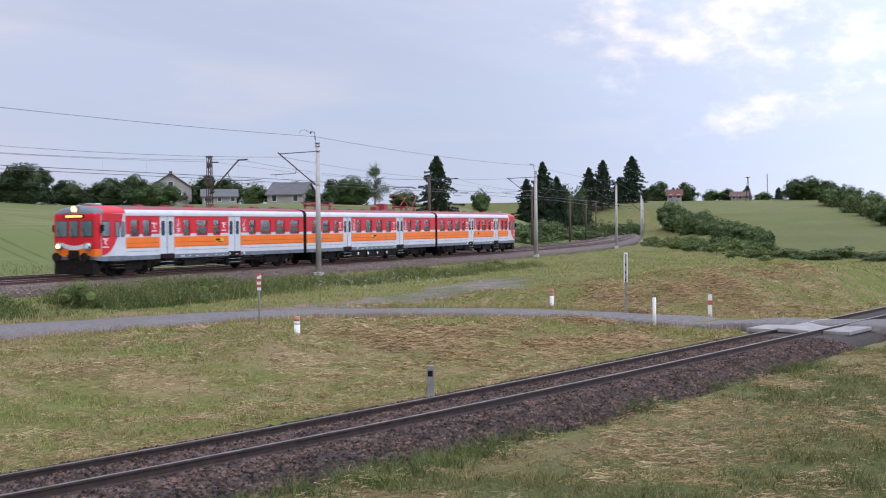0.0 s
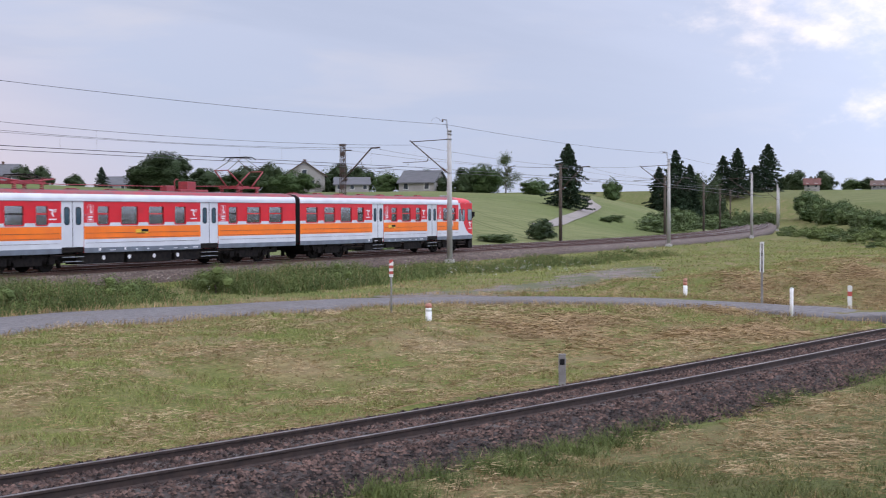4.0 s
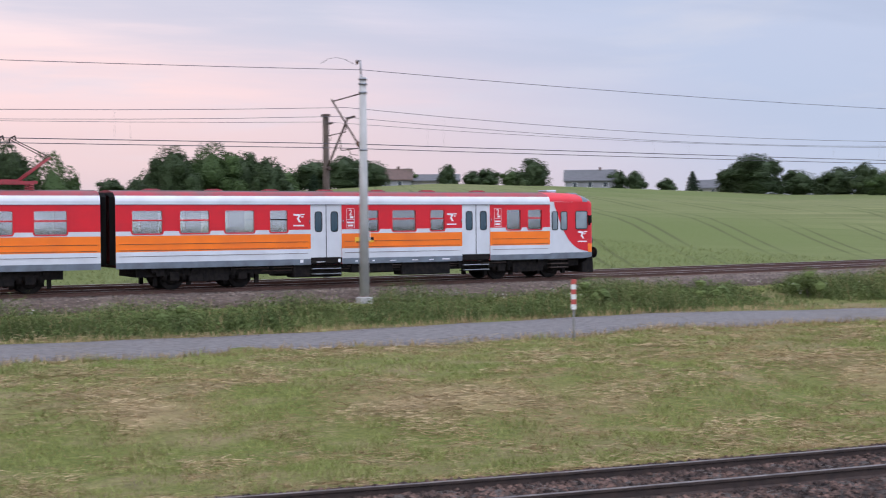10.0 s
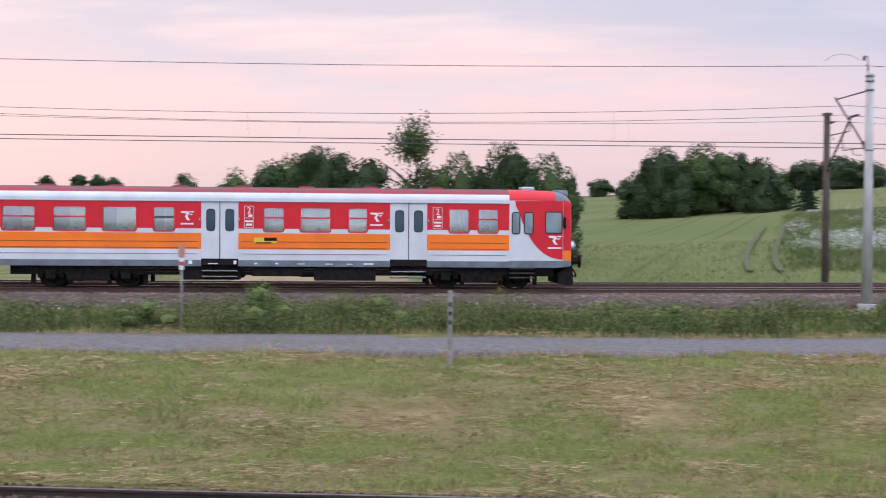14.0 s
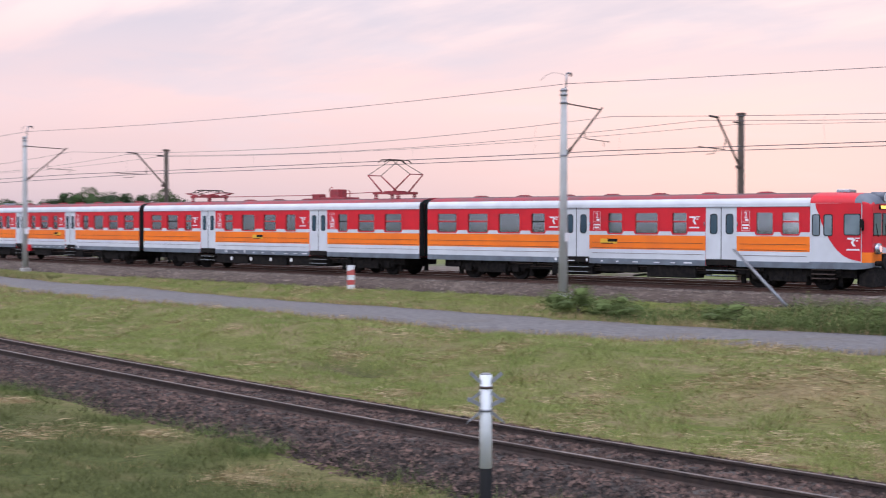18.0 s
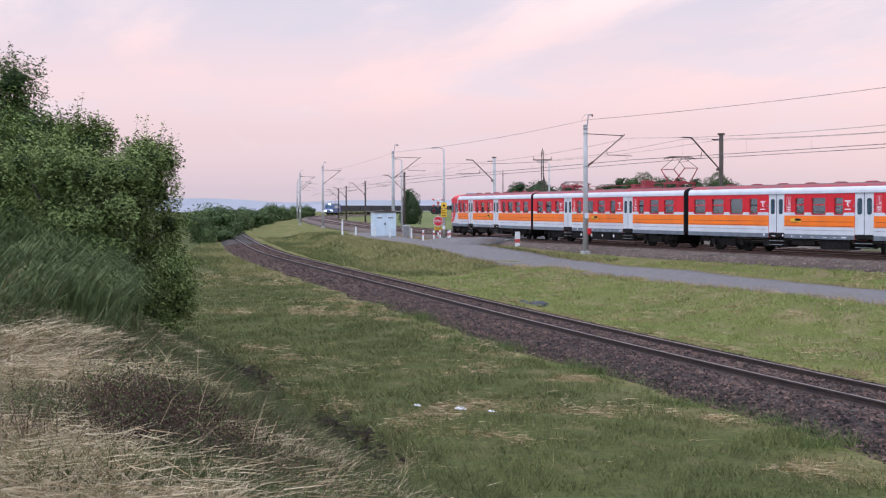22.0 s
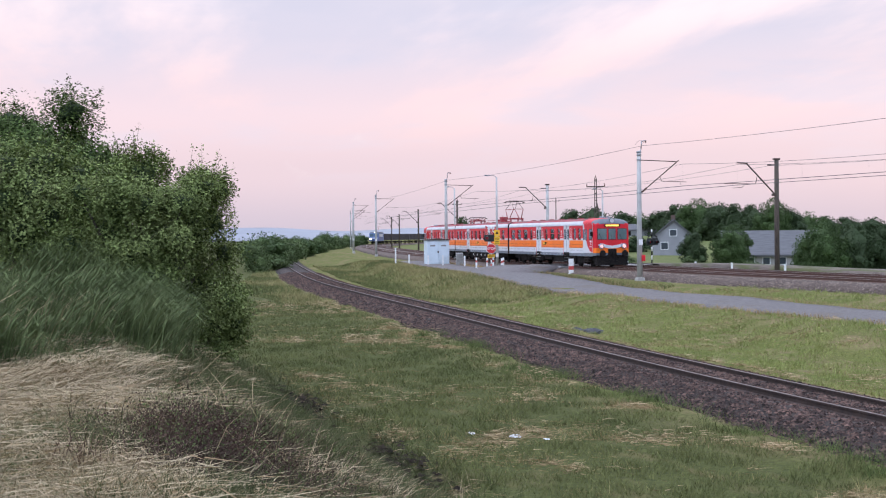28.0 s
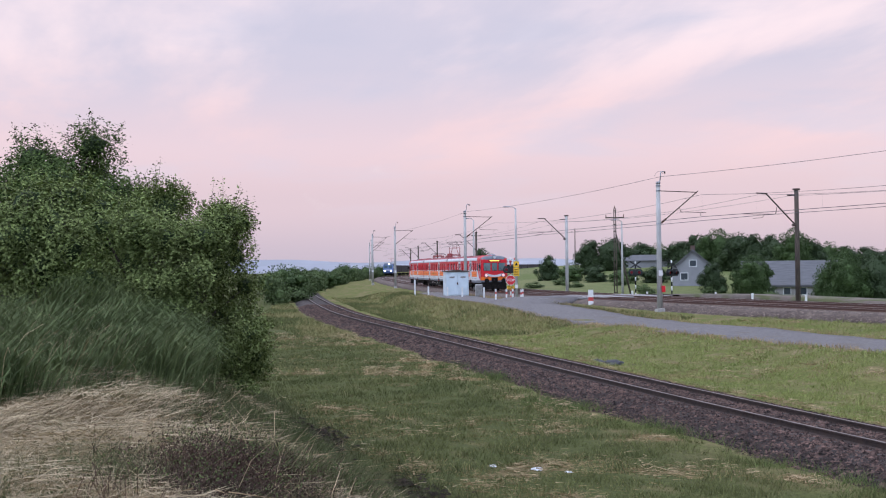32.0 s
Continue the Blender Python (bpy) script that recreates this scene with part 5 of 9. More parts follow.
# ---- level crossings and gravel ----
M["slab"] = material("worn_concrete_slab", (0.29, 0.275, 0.265), 0.85, 0, (0.20, 0.19, 0.185), 2.0, 7, bump=0.3, vary=0.12)


def build_crossings():
    zs = np.full(len(SIDE), SIDE_Z)
    i = int(np.argmin(np.hypot(SIDE[:, 0] - 39.9, SIDE[:, 1] - 20.9)))
    c, d, n = SIDE[i], SIDE_D[i], SIDE_N[i]
    ang = math.degrees(math.atan2(d[1], d[0]))
    deck = empty("crossing_deck", pose(c[0], c[1], SIDE_Z, 0, 0, ang), "grey concrete slabs between the rails of a level crossing", "crossing deck")
    bm = bmesh.new()
    bm_box(bm, -0.75, -0.63, -0.14, 0.75, 0.63, -0.012)
    bevel(bm, 0.015, 1)
    me = to_mesh("slab", bm, M["slab"])
    bm = bmesh.new()
    bm_box(bm, -0.75, -0.42, -0.14, 0.75, 0.42, -0.02)
    bevel(bm, 0.015, 1)
    me2 = to_mesh("slab", bm, M["slab"])
    for k in range(3):
        for m, yy in ((me, 0), (me2, -1.24), (me2, 1.24)):
            ob = new("slab", m)
            ob.parent = deck
            ob.matrix_basis = pose(-1.52 + 1.52 * k, yy, random.uniform(-0.008, 0.008), 2.66 if yy == 0 else 0)
    i = int(np.argmin(np.hypot(MAIN[:, 0] + 97, MAIN[:, 1] - 42)))
    c, d = MAIN[i], MAIN_D[i]
    deck = empty("crossing_deck", pose(c[0], c[1], 0, 0, 0, math.degrees(math.atan2(d[1], d[0]))), "pale concrete slabs of the double track crossing", "crossing deck")
    for k in range(5):
        for m, yy in ((me, 0), (me, 4.2), (me2, -1.3), (me2, 1.3), (me2, 2.3), (me2, 5.5)):
            ob = new("slab", m)
            ob.parent = deck
            ob.matrix_basis = pose(-3.1 + 1.52 * k, yy, random.uniform(-0.008, 0.008))
    # ramps up to the main line
    for name, line in (("road_ramp", [(-93, 34.6, -0.42), (-96.5, 37.5, -0.28), (-97.5, 39.9, -0.02), (-97.8, 40.8, -0.02)]), ("road_ramp", [(-98.4, 48.4, -0.03), (-99, 50.5, -0.2), (-99, 55, -0.6), (-96, 60, -0.75), (-88, 65, -0.8), (-74, 69, -0.9), (-55, 74, -1.0)])):
        l = spline([p[:2] for p in line], 0.5, 0)
        dd, nn = along(l)
        s = np.linspace(0, 1, len(l))
        zz = np.interp(s, np.linspace(0, 1, len(line)), [p[2] for p in line])
        if len(line) > 4:
            zz = np.maximum(zz, ground_z(l[:, 0], l[:, 1]) + 0.03)
        v, f = sweep(l, nn, zz, [(-3.2, -0.6), (-3.1, 0), (0, 0.05), (3.1, 0), (3.2, -0.6)])
        tagged(new(name, np_mesh(name, v, f, [M["asphalt"] if len(line) < 5 else M["gravel"]], True)), "short grey ramp of the level crossing road", "road", kind="structure")
    # bare gravel branch towards the line
    l = spline([(33, 41.5), (40, 42.5), (48, 45.5), (56, 50.0), (64, 55.5)], 0.5, 0)
    dd, nn = along(l)
    k = np.linspace(0, 1, len(l))
    half = 1.9 + 1.5 * np.sin(k * math.pi) + 0.5 * np.sin(k * 23) + 0.35 * np.sin(k * 61)
    v = []
    for o in (-1, -0.6, -0.2, 0.2, 0.6, 1):
        p = l + nn * (half * o)[:, None]
        v.append(np.c_[p, ground_z(p[:, 0], p[:, 1]) + (0.03 if abs(o) < 0.9 else -0.1)])
    v = np.stack(v, 1).reshape(-1, 3)
    a = (np.arange(len(l) - 1)[:, None] * 6 + np.arange(5)[None]).ravel()
    tagged(new("gravel_branch", np_mesh("gravel_branch", v, np.stack([a, a + 1, a + 7, a + 6], 1), [M["gravel"]], True)), "bare grey-brown gravel branch off the road", "gravel", kind="structure")


build_crossings()


# ---- catenary ----
def main_at(x, off):
    """The point beside the main line at x, off metres to the north of the near track."""
    q = MAIN + MAIN_N * off
    k = int(np.argmin(np.abs(q[:, 0] - x)))
    k = min(max(k, 1), len(q) - 2)
    a = k if q[k, 0] <= x else k - 1
    u = (x - q[a, 0]) / (q[a + 1, 0] - q[a, 0])
    return q[a] * (1 - u) + q[a + 1] * u, MAIN_D[k], MAIN_N[k], float(main_z(MAIN[k, 0]))


def concrete_mast(x, y, n, top, red_box=False, label="tall pale concrete catenary mast on a square footing"):
    """A mast south of the line. n: unit vector towards the track."""
    z0 = -0.34
    h = top - z0
    ob = empty("catenary_mast", pose(x, y, z0, 0, 0, math.degrees(math.atan2(n[1], n[0]))), label, "catenary mast", "catenary masts")
    bm = bmesh.new()
    bm_box(bm, -0.25, -0.25, -0.9, 0.25, 0.25, -0.06)
    bevel(bm, 0.03, 1)
    part("footing", bm, M["concrete"], ob)
    bm = bmesh.new()
    bm_tube(bm, (0, 0, 0), (0, 0, h), 0.185, 0.125, seg=14)
    part("shaft", bm, M["concrete"], ob)
    for z in (h - 0.12, h - 0.3, h - 0.62, h - 2.75):
        bm = bmesh.new()
        bm_tube(bm, (0, 0, z), (0, 0, z + 0.07), 0.16, seg=12)
        part("clamp", bm, M["steel"], ob)
    bm = bmesh.new()
    bm_path(bm, [(0.02, 0, h - 0.25), (0.15, 0, h + 0.12), (0.2, 0, h + 0.62), (0.48, 0, h + 0.66)], 0.035, 6)
    part("feeder_bracket", bm, M["steel"], ob)
    bm = bmesh.new()
    bm_tube(bm, (0.48, 0, h + 0.66), (0.48, 0, h + 0.52), 0.06, 0.05, seg=8)
    part("insulator", bm, M["insulator"], ob)
    bm = bmesh.new()
    bm_path(bm, [(0.45, 0.15, h + 0.52), (0.47, 0.5, h + 0.68), (0.48, 0.85, h + 0.73), (0.48, 1.2, h + 0.66), (0.48, 1.5, h + 0.46)], 0.009, 4)
    part("jumper_loop", bm, M["wire"], ob)
    bm = bmesh.new()
    bm_tube(bm, (0.13, 0, h - 0.6), (2.75, 0, h - 0.68), 0.028, seg=6)
    part("top_rod", bm, M["dark_steel"], ob)
    bm = bmesh.new()
    bm_tube(bm, (0.13, 0, h - 2.72), (2.85, 0, h - 0.6), 0.038, seg=6)
    part("bracket_tube", bm, M["dark_steel"], ob)
    bm = bmesh.new()
    for k in range(4):
        bm_tube(bm, (0.2 + 0.09 * k, 0, h - 2.66 + 0.07 * k), (0.25 + 0.09 * k, 0, h - 2.62 + 0.07 * k), 0.07, seg=8)
    part("insulator", bm, M["insulator"], ob)
    bm = bmesh.new()
    bm_path(bm, [(1.5, 0, h - 1.66), (1.6, 0, h - 1.95), (3.4, 0, h - 2.0)], 0.02, 5)
    bm_path(bm, [(3.0, 0, h - 2.0), (3.0, 0, h - 2.2)], 0.014, 5)
    part("registration_arm", bm, M["dark_steel"], ob)
    bm = bmesh.new()
    bm_box(bm, -0.14, -0.16, 2.05, 0.14, -0.19, 2.4)
    part("number_plate", bm, M["mark"], ob, "small white plate")
    if red_box:
        bm = bmesh.new()
        bm_box(bm, 0.02, -0.42, 1.0, 0.22, -0.2, 1.4)
        bevel(bm, 0.03, 1)
        part("point_box", bm, M["red"], ob, "small red metal box")
    return ob


def far_pole(x, y, n, top, mat, lattice=False):
    """A dark pole north of the line, with its bracket over the far track."""
    z0 = gz(x, y) - 0.1
    h = top - z0
    ob = empty("line_pole", pose(x, y, z0, 0, 0, math.degrees(math.atan2(n[1], n[0]))), "dark lattice steel line pole with a bracket" if lattice else "weathered dark line pole with a bracket", "line pole", "poles beyond the tracks")
    if lattice:
        for sx in (-1, 1):
            for sy in (-1, 1):
                bm = bmesh.new()
                bm_tube(bm, (sx * 0.22, sy * 0.16, 0), (sx * 0.13, sy * 0.1, h), 0.035, seg=4)
                part("leg", bm, mat, ob)
        bm = bmesh.new()
        n_b = 14
        for k in range(n_b):
            za, zb = h * k / n_b, h * (k + 1) / n_b
            wa, wb = 0.22 - 0.09 * k / n_b, 0.22 - 0.09 * (k + 1) / n_b
            s = (-1) ** k
            for sy in (-0.13, 0.13):
                bm_tube(bm, (s * wa, sy, za), (-s * wb, sy, zb), 0.02, seg=4)
            bm_box(bm, -wa, -0.15, za - 0.12, wa, 0.15, za + 0.12) if k % 2 else None
        part("lacing", bm, mat, ob)
    else:
        bm = bmesh.new()
        bm_tube(bm, (0, 0, -0.5), (0, 0, h), 0.18, 0.14, seg=10)
        part("shaft", bm, mat, ob)
    bm = bmesh.new()
    bm_box(bm, -0.2, -0.14, h - 0.02, 0.2, 0.14, h + 0.1)
    part("cap", bm, M["dark_steel"], ob)
    bm = bmesh.new()
    bm_tube(bm, (0.15, 0, h - 2.3), (2.3, 0, h - 0.25), 0.05, seg=6)
    bm_tube(bm, (2.2, 0, h - 0.25), (3.0, 0, h - 0.22), 0.05, seg=6)
    part("bracket_tube", bm, M["dark_steel"], ob)
    bm = bmesh.new()
    bm_tube(bm, (0.1, 0, h - 0.35), (0.7, 0, h - 0.35), 0.045, seg=6)
    part("top_rod", bm, M["dark_steel"], ob)
    bm = bmesh.new()
    bm_tube(bm, (0.1, 0, h - 2.35), (0.35, 0, h - 2.35), 0.09, seg=8)
    part("bracket_foot", bm, M["dark_steel"], ob)
    bm = bmesh.new()
    bm_path(bm, [(1.5, 0, h - 1.15), (1.6, 0, h - 1.62), (4.0, 0, h - 1.6)], 0.022, 5)
    bm_path(bm, [(2.4, 0, h - 1.6), (2.6, 0, h - 1.85), (3.3, 0, h - 1.9)], 0.016, 5)
    part("registration_arm", bm, M["dark_steel"], ob)
    return ob


# x, metres beside the near track, height of the head
NEAR = [(-330, -3.4, 9.0), (-290, -3.4, 9.0), (-243.5, -4.6, 9.0), (-197.5, -3.0, 8.9), (-127.4, -3.0, 8.2), (-76.7, -3.0, 7.78), (-34.68, -3.0, 7.9), (10.14, -3.0, 7.81), (54.19, -3.0, 7.77), (96.47, -3.0, 7.6), (139.1, -3.0, 7.6), (196, -3.0, 7.6), (240, -3.0, 7.6)]
FAR = [(-330, 7.4), (-290, 7.3), (-235, 7.3), (-178, 7.3), (-124.7, 7.52), (-76.9, 7.3), (-33.2, 7.35), (10.66, 7.19), (53.9, 7.24), (91, 7.2), (130, 7.2), (165, 7.2), (195, 7.2), (235, 7.2)]
NEAR_X, FAR_X = [m[0] for m in NEAR], [m[0] for m in FAR]


def build_masts():
    for x, off, top in NEAR:
        p, d, n, z = main_at(x, off)
        red = abs(x + 76.7) < 1
        concrete_mast(p[0], p[1], n, top + z, red_box=red, label="tall pale concrete catenary mast with a red box" if red else "tall pale concrete catenary mast on a square footing")
    for x, top in FAR:
        p, d, n, z = main_at(x, 7.3)
        lat = abs(x - 53.9) < 1
        far_pole(p[0], p[1], -n, top + z, M["dark_steel"] if lat else M["concrete"] if abs(x + 124.7) < 1 else M["wood_pole"], lat)


build_masts()


def wire(name, pts, r, label, group=""):
    cu = bpy.data.curves.new(name, "CURVE")
    cu.dimensions, cu.bevel_depth, cu.bevel_resolution = "3D", r, 0
    sp = cu.splines.new("POLY")
    sp.points.add(len(pts) - 1)
    for p, q in zip(sp.points, pts):
        p.co = (*q, 1)
    cu.materials.append(M["wire"])
    ob = new(name, cu)
    me = bpy.data.meshes.new_from_object(ob)
    bpy.data.objects.remove(ob)
    bpy.data.curves.remove(cu)
    ob = new(name, me)
    return tagged(ob, label, "wire", group)


def span(xs, off, z, sag, n=10):
    out = []
    ends = []
    for x in xs:
        p, d, nn, zz = main_at(x, off)
        ends.append(Vector((p[0], p[1], z + zz)))
    for a, b in zip(ends, ends[1:]):
        for k in range(n):
            u = k / n
            q = a.lerp(b, u)
            q.z -= sag * 4 * u * (1 - u)
            out.append(q)
    return out + [ends[-1]]


def build_wires():
    wire("feeder_wire", span(NEAR_X, -2.8, 8.1, 0.25), 0.011, "thin bare feeder wire along the mast tops", "overhead wires")
    for off, xs in ((0.15, NEAR_X), (4.3, FAR_X)):
        mess = span(xs, off, 6.95, 0.55)
        wire("messenger_wire", mess, 0.010, "thin bare messenger wire over the track", "overhead wires")
        for e in (-0.02, 0.16):
            wire("contact_wire", span(xs, off + e, 5.52 if off < 1 else 5.6, 0.03), 0.010, "thin copper contact wire over the track", "overhead wires")
        bm = bmesh.new()
        cont = span(xs, off, 5.52 if off < 1 else 5.6, 0.03)
        for k in range(2, len(mess), 3):
            bm_tube(bm, mess[k], (cont[k].x, cont[k].y, cont[k].z), 0.003, seg=3, caps=False)
        tagged(new("droppers", to_mesh("droppers", bm, M["wire"])), "thin droppers between messenger and contact wires", "wire", kind="stuff")
    wire("far_feeder_wire", span(FAR_X, 6.8, 6.9, 0.35), 0.009, "thin bare wire along the far poles", "overhead wires")


build_wires()


# ---- paths and patches laid over the fields ----
M["path"] = material("pale_dusty_path", (0.25, 0.22, 0.195), 0.95, 0, (0.18, 0.155, 0.135), 0.8, 6)
M["rut"] = material("trodden_dark_crop", (0.055, 0.07, 0.026), 1.0, 0, (0.08, 0.095, 0.038), 1.5, 5)
M["stubble"] = material("tan_dry_stubble", (0.29, 0.205, 0.105), 1.0, 0, (0.20, 0.15, 0.075), 0.35, 8, stain=(0.13, 0.12, 0.045), stain_scale=0.12, stretch=(1, 0.3, 1))


def draped(name, pts, width, mat, label, lift=0.05):
    """A strip that follows the ground."""
    l = spline(pts, 1.5, 0)
    dd, nn = along(l)
    v = []
    for o in (-0.5, 0.0, 0.5):
        p = l + nn * (width * o)
        v.append(np.c_[p, ground_z(p[:, 0], p[:, 1]) + lift])
    v = np.stack(v, 1).reshape(-1, 3)
    a = (np.arange(len(l) - 1)[:, None] * 3 + np.arange(2)[None]).ravel()
    tagged(new(name, np_mesh(name, v, np.stack([a, a + 1, a + 4, a + 3], 1), [M[mat]], True)), label, "path", kind="structure")


draped("field_path", [(116, 117), (124.4, 122.4), (135, 130.7), (148.7, 141.2), (164, 153.3), (177.9, 164.8), (184.7, 172.9), (193, 182), (205, 198)], 2.1, "path", "pale winding farm path beside the tall spruce", 0.12)
draped("garden_path", [(18.4, 117), (19.3, 121.1), (22.9, 136.7), (27, 154.8), (29, 166)], 1.5, "path", "pale path up to the trees in the hollow", 0.15)
for dx in (0.0, 1.7):
    draped("wheel_rut", [(9.4 + dx, 74), (10.2 + dx, 82), (13.0 + dx, 98), (16.6 + dx, 120)], 0.34, "rut", "dark wheel rut pressed into the green crop", 0.2)


def build_stubble():
    r = np.linspace(64, 168, 41)
    a0 = np.interp(r, [64, 80, 100, 130, 168], [-15.2, -14.2, -12.6, -10.6, -9.0])
    a1 = np.interp(r, [64, 168], [-7.4, -7.6])
    u = np.linspace(0, 1, 9)
    az = np.radians(a0[:, None] * (1 - u) + a1[:, None] * u)
    x, y = r[:, None] * np.sin(az), r[:, None] * np.cos(az)
    v = np.stack([x, y, ground_z(x, y) + 0.12], -1).reshape(-1, 3)
    i = (np.arange(40)[:, None] * 9 + np.arange(8)[None]).ravel()
    tagged(new("stubble_field", np_mesh("stubble_field", v, np.stack([i, i + 1, i + 10, i + 9], 1), [M["stubble"]], True)), "tan strip of dry stubble between green fields", "field", kind="structure")


build_stubble()

# ---- posts, signs and signals ----
M["post_white"] = material("white_painted_post", (0.72, 0.72, 0.70), 0.6, 0, (0.6, 0.6, 0.58), 3, stain=(0.42, 0.4, 0.36), stain_scale=1.5)
M["post_clean"] = material("white_gloss_post", (0.70, 0.71, 0.70), 0.5, 0, (0.62, 0.63, 0.62), 5, spec=0.3)
M["post_red"] = material("faded_red_paint", (0.50, 0.05, 0.045), 0.6, 0, (0.42, 0.09, 0.07), 3)
M["post_orange"] = material("faded_orange_red_paint", (0.46, 0.17, 0.12), 0.7, 0, (0.42, 0.24, 0.18), 3)
M["post_grey"] = material("weathered_grey_post", (0.26, 0.25, 0.23), 0.85, 0, (0.17, 0.16, 0.15), 4, bump=0.3)
M["sign_yellow"] = material("yellow_sign_face", (0.80, 0.45, 0.02), 0.5)
M["sign_red"] = material("red_sign_face", (0.62, 0.02, 0.03), 0.45)
M["cabinet"] = material("pale_blue_white_cabinet_paint", (0.58, 0.66, 0.70), 0.5, 0, (0.50, 0.58, 0.62), 1.5, stain=(0.42, 0.46, 0.48), stain_scale=0.8)
M["signal_black"] = material("matt_black_signal", (0.014, 0.014, 0.015), 0.55)
M["signal_red"] = material("red_signal_lens", (0.35, 0.02, 0.03), 0.15)
M["litter"] = material("white_crumpled_foil", (0.75, 0.76, 0.78), 0.35, 0, (0.5, 0.5, 0.52), 6)
M["rock"] = material("dark_grey_rubble", (0.085, 0.085, 0.09), 0.95, 0, (0.05, 0.05, 0.055), 4, bump=0.8)


def on_ground(x, y, turn=0.0, lift=0.0):
    return pose(x, y, gz(x, y) + lift, 0, 0, turn)


def to_eye(x, y):
    return math.degrees(math.atan2(-y, -x)) + 90


def banded(ob, name, x0, y0, x1, y1, z0, z1, bands, slant=0.0):
    """A board in painted bands: one mesh for each band. slant tilts the joints."""
    n = len(bands)
    for k, m in enumerate(bands):
        a, b = z0 + (z1 - z0) * k / n, z0 + (z1 - z0) * (k + 1) / n
        bm = bmesh.new()
        vs = bm_box(bm, x0, y0, a, x1, y1, b)
        if slant:
            for v in vs:
                lim = (v.co.z == a and k > 0) or (v.co.z == b and k < n - 1)
                if lim:
                    v.co.z += slant * (1 if v.co.x > (x0 + x1) / 2 else -1)
        part("band", bm, m, ob)


def striped_marker(x, y, h, board_h, w=0.14, group="striped marker posts"):
    ob = empty("marker_post", on_ground(x, y, to_eye(x, y)), "thin grey post with a red and white striped board", "marker post", group)
    bm = bmesh.new()
    bm_tube(bm, (0, 0.03, -0.4), (0, 0.03, h), 0.032, seg=8)
    part("pole", bm, M["post_grey"], ob)
    banded(ob, "band", -w / 2, -0.02, w / 2, 0.0, h - board_h, h, [M["post_white"], M["post_red"]] * 3, 0.05)
    return ob


def bollard(x, y, h, r, top=None, mid=None, label="short white concrete marker post", flat=False, turn=None):
    ob = empty("marker_bollard", on_ground(x, y, to_eye(x, y) if turn is None else turn), label, "bollard", "white marker posts")
    cuts = [(-0.3, h, M["post_white"])] if not top and not mid else [(-0.3, h * 0.62, M["post_white"]), (h * 0.62, h * 0.80, mid or M["post_white"]), (h * 0.80, h, top or M["post_white"])]
    for z0, z1, m in cuts:
        bm = bmesh.new()
        if flat:
            bm_box(bm, -r, -0.05, z0, r, 0.05, z1)
        else:
            bm_tube(bm, (0, 0, z0), (0, 0, z1), r, seg=12)
        part("shaft", bm, m, ob)
    bm = bmesh.new()
    if flat:
        bm_prism(bm, [(-r, h), (r, h), (r * 0.6, h + 0.03), (-r * 0.6, h + 0.03)], -0.05, 0.05)
    else:
        bm_tube(bm, (0, 0, h), (0, 0, h + 0.03), r, r * 0.5, seg=12)
    part("cap", bm, top or M["post_white"], ob)
    return ob


def plain_post(x, y, h, r, label, holes=False, mat="post_grey"):
    ob = empty("plain_post", on_ground(x, y, to_eye(x, y)), label, "post")
    bm = bmesh.new()
    bm_box(bm, -r, -r, -0.4, r, r, h)
    bevel(bm, r * 0.25, 1)
    part("shaft", bm, M[mat], ob)
    if holes:
        for z in (h * 0.82, h * 0.7, h * 0.58):
            bm = bmesh.new()
            bm_box(bm, -r * 0.5, -r - 0.008, z - 0.05, r * 0.5, -r + 0.002, z + 0.05)
            part("dark_slot", bm, M["mark_black"], ob)
    return ob


def wired_post(x, y, h):
    """The near white post with steel strips bent round its head and a black foot."""
    ob = empty("distance_post", on_ground(x, y, to_eye(x, y)), "white round post with black foot and bent galvanised strips", "post")
    bm = bmesh.new()
    bm_tube(bm, (0, 0, -0.3), (0, 0, h - 1.06), 0.07, seg=18)
    part("foot", bm, M["mark_black"], ob, "black painted foot")
    bm = bmesh.new()
    bm_tube(bm, (0, 0, h - 1.06), (0, 0, h), 0.07, seg=18)
    part("shaft", bm, M["post_clean"], ob)
    bm = bmesh.new()
    bm_tube(bm, (0, 0, h), (0, 0, h + 0.015), 0.066, 0.05, seg=18)
    part("cap", bm, M["steel"], ob)
    for z in (h - 0.16, h - 0.42):
        bm = bmesh.new()
        bm_tube(bm, (0, 0, z), (0, 0, z + 0.03), 0.077, seg=18)
        part("strap", bm, M["dark_steel"] if z > h - 0.3 else M["steel"], ob)
    for s in (-1, 1):
        for z, dx, dz in ((h - 0.08, 0.17, 0.10), (h - 0.20, 0.19, -0.10), (h - 0.34, 0.20, 0.07), (h - 0.42, 0.20, -0.12)):
            bm = bmesh.new()
            w = 0.024
            bm_prism(bm, [(s * 0.06, z - w), (s * 0.06, z + w), (s * dx, z + dz + w * 0.8), (s * (dx + 0.02), z + dz - w * 0.6)], -0.06, -0.04)
            part("strip", bm, M["steel"], ob, "bent galvanised strip")
    return ob


def km_stone(x, y):
    ob = empty("kilometre_stone", on_ground(x, y, to_eye(x, y)), "small weathered grey kilometre stone beside the single track", "kilometre stone")
    bm = bmesh.new()
    bm_box(bm, -0.075, -0.06, -0.4, 0.075, 0.06, 0.98)
    bevel(bm, 0.02, 2)
    part("stone", bm, M["post_grey"], ob)
    bm = bmesh.new()
    bm_box(bm, -0.05, -0.066, 0.76, 0.05, -0.058, 0.88)
    part("plate", bm, M["mark_black"], ob, "dark bar of unreadable figures")


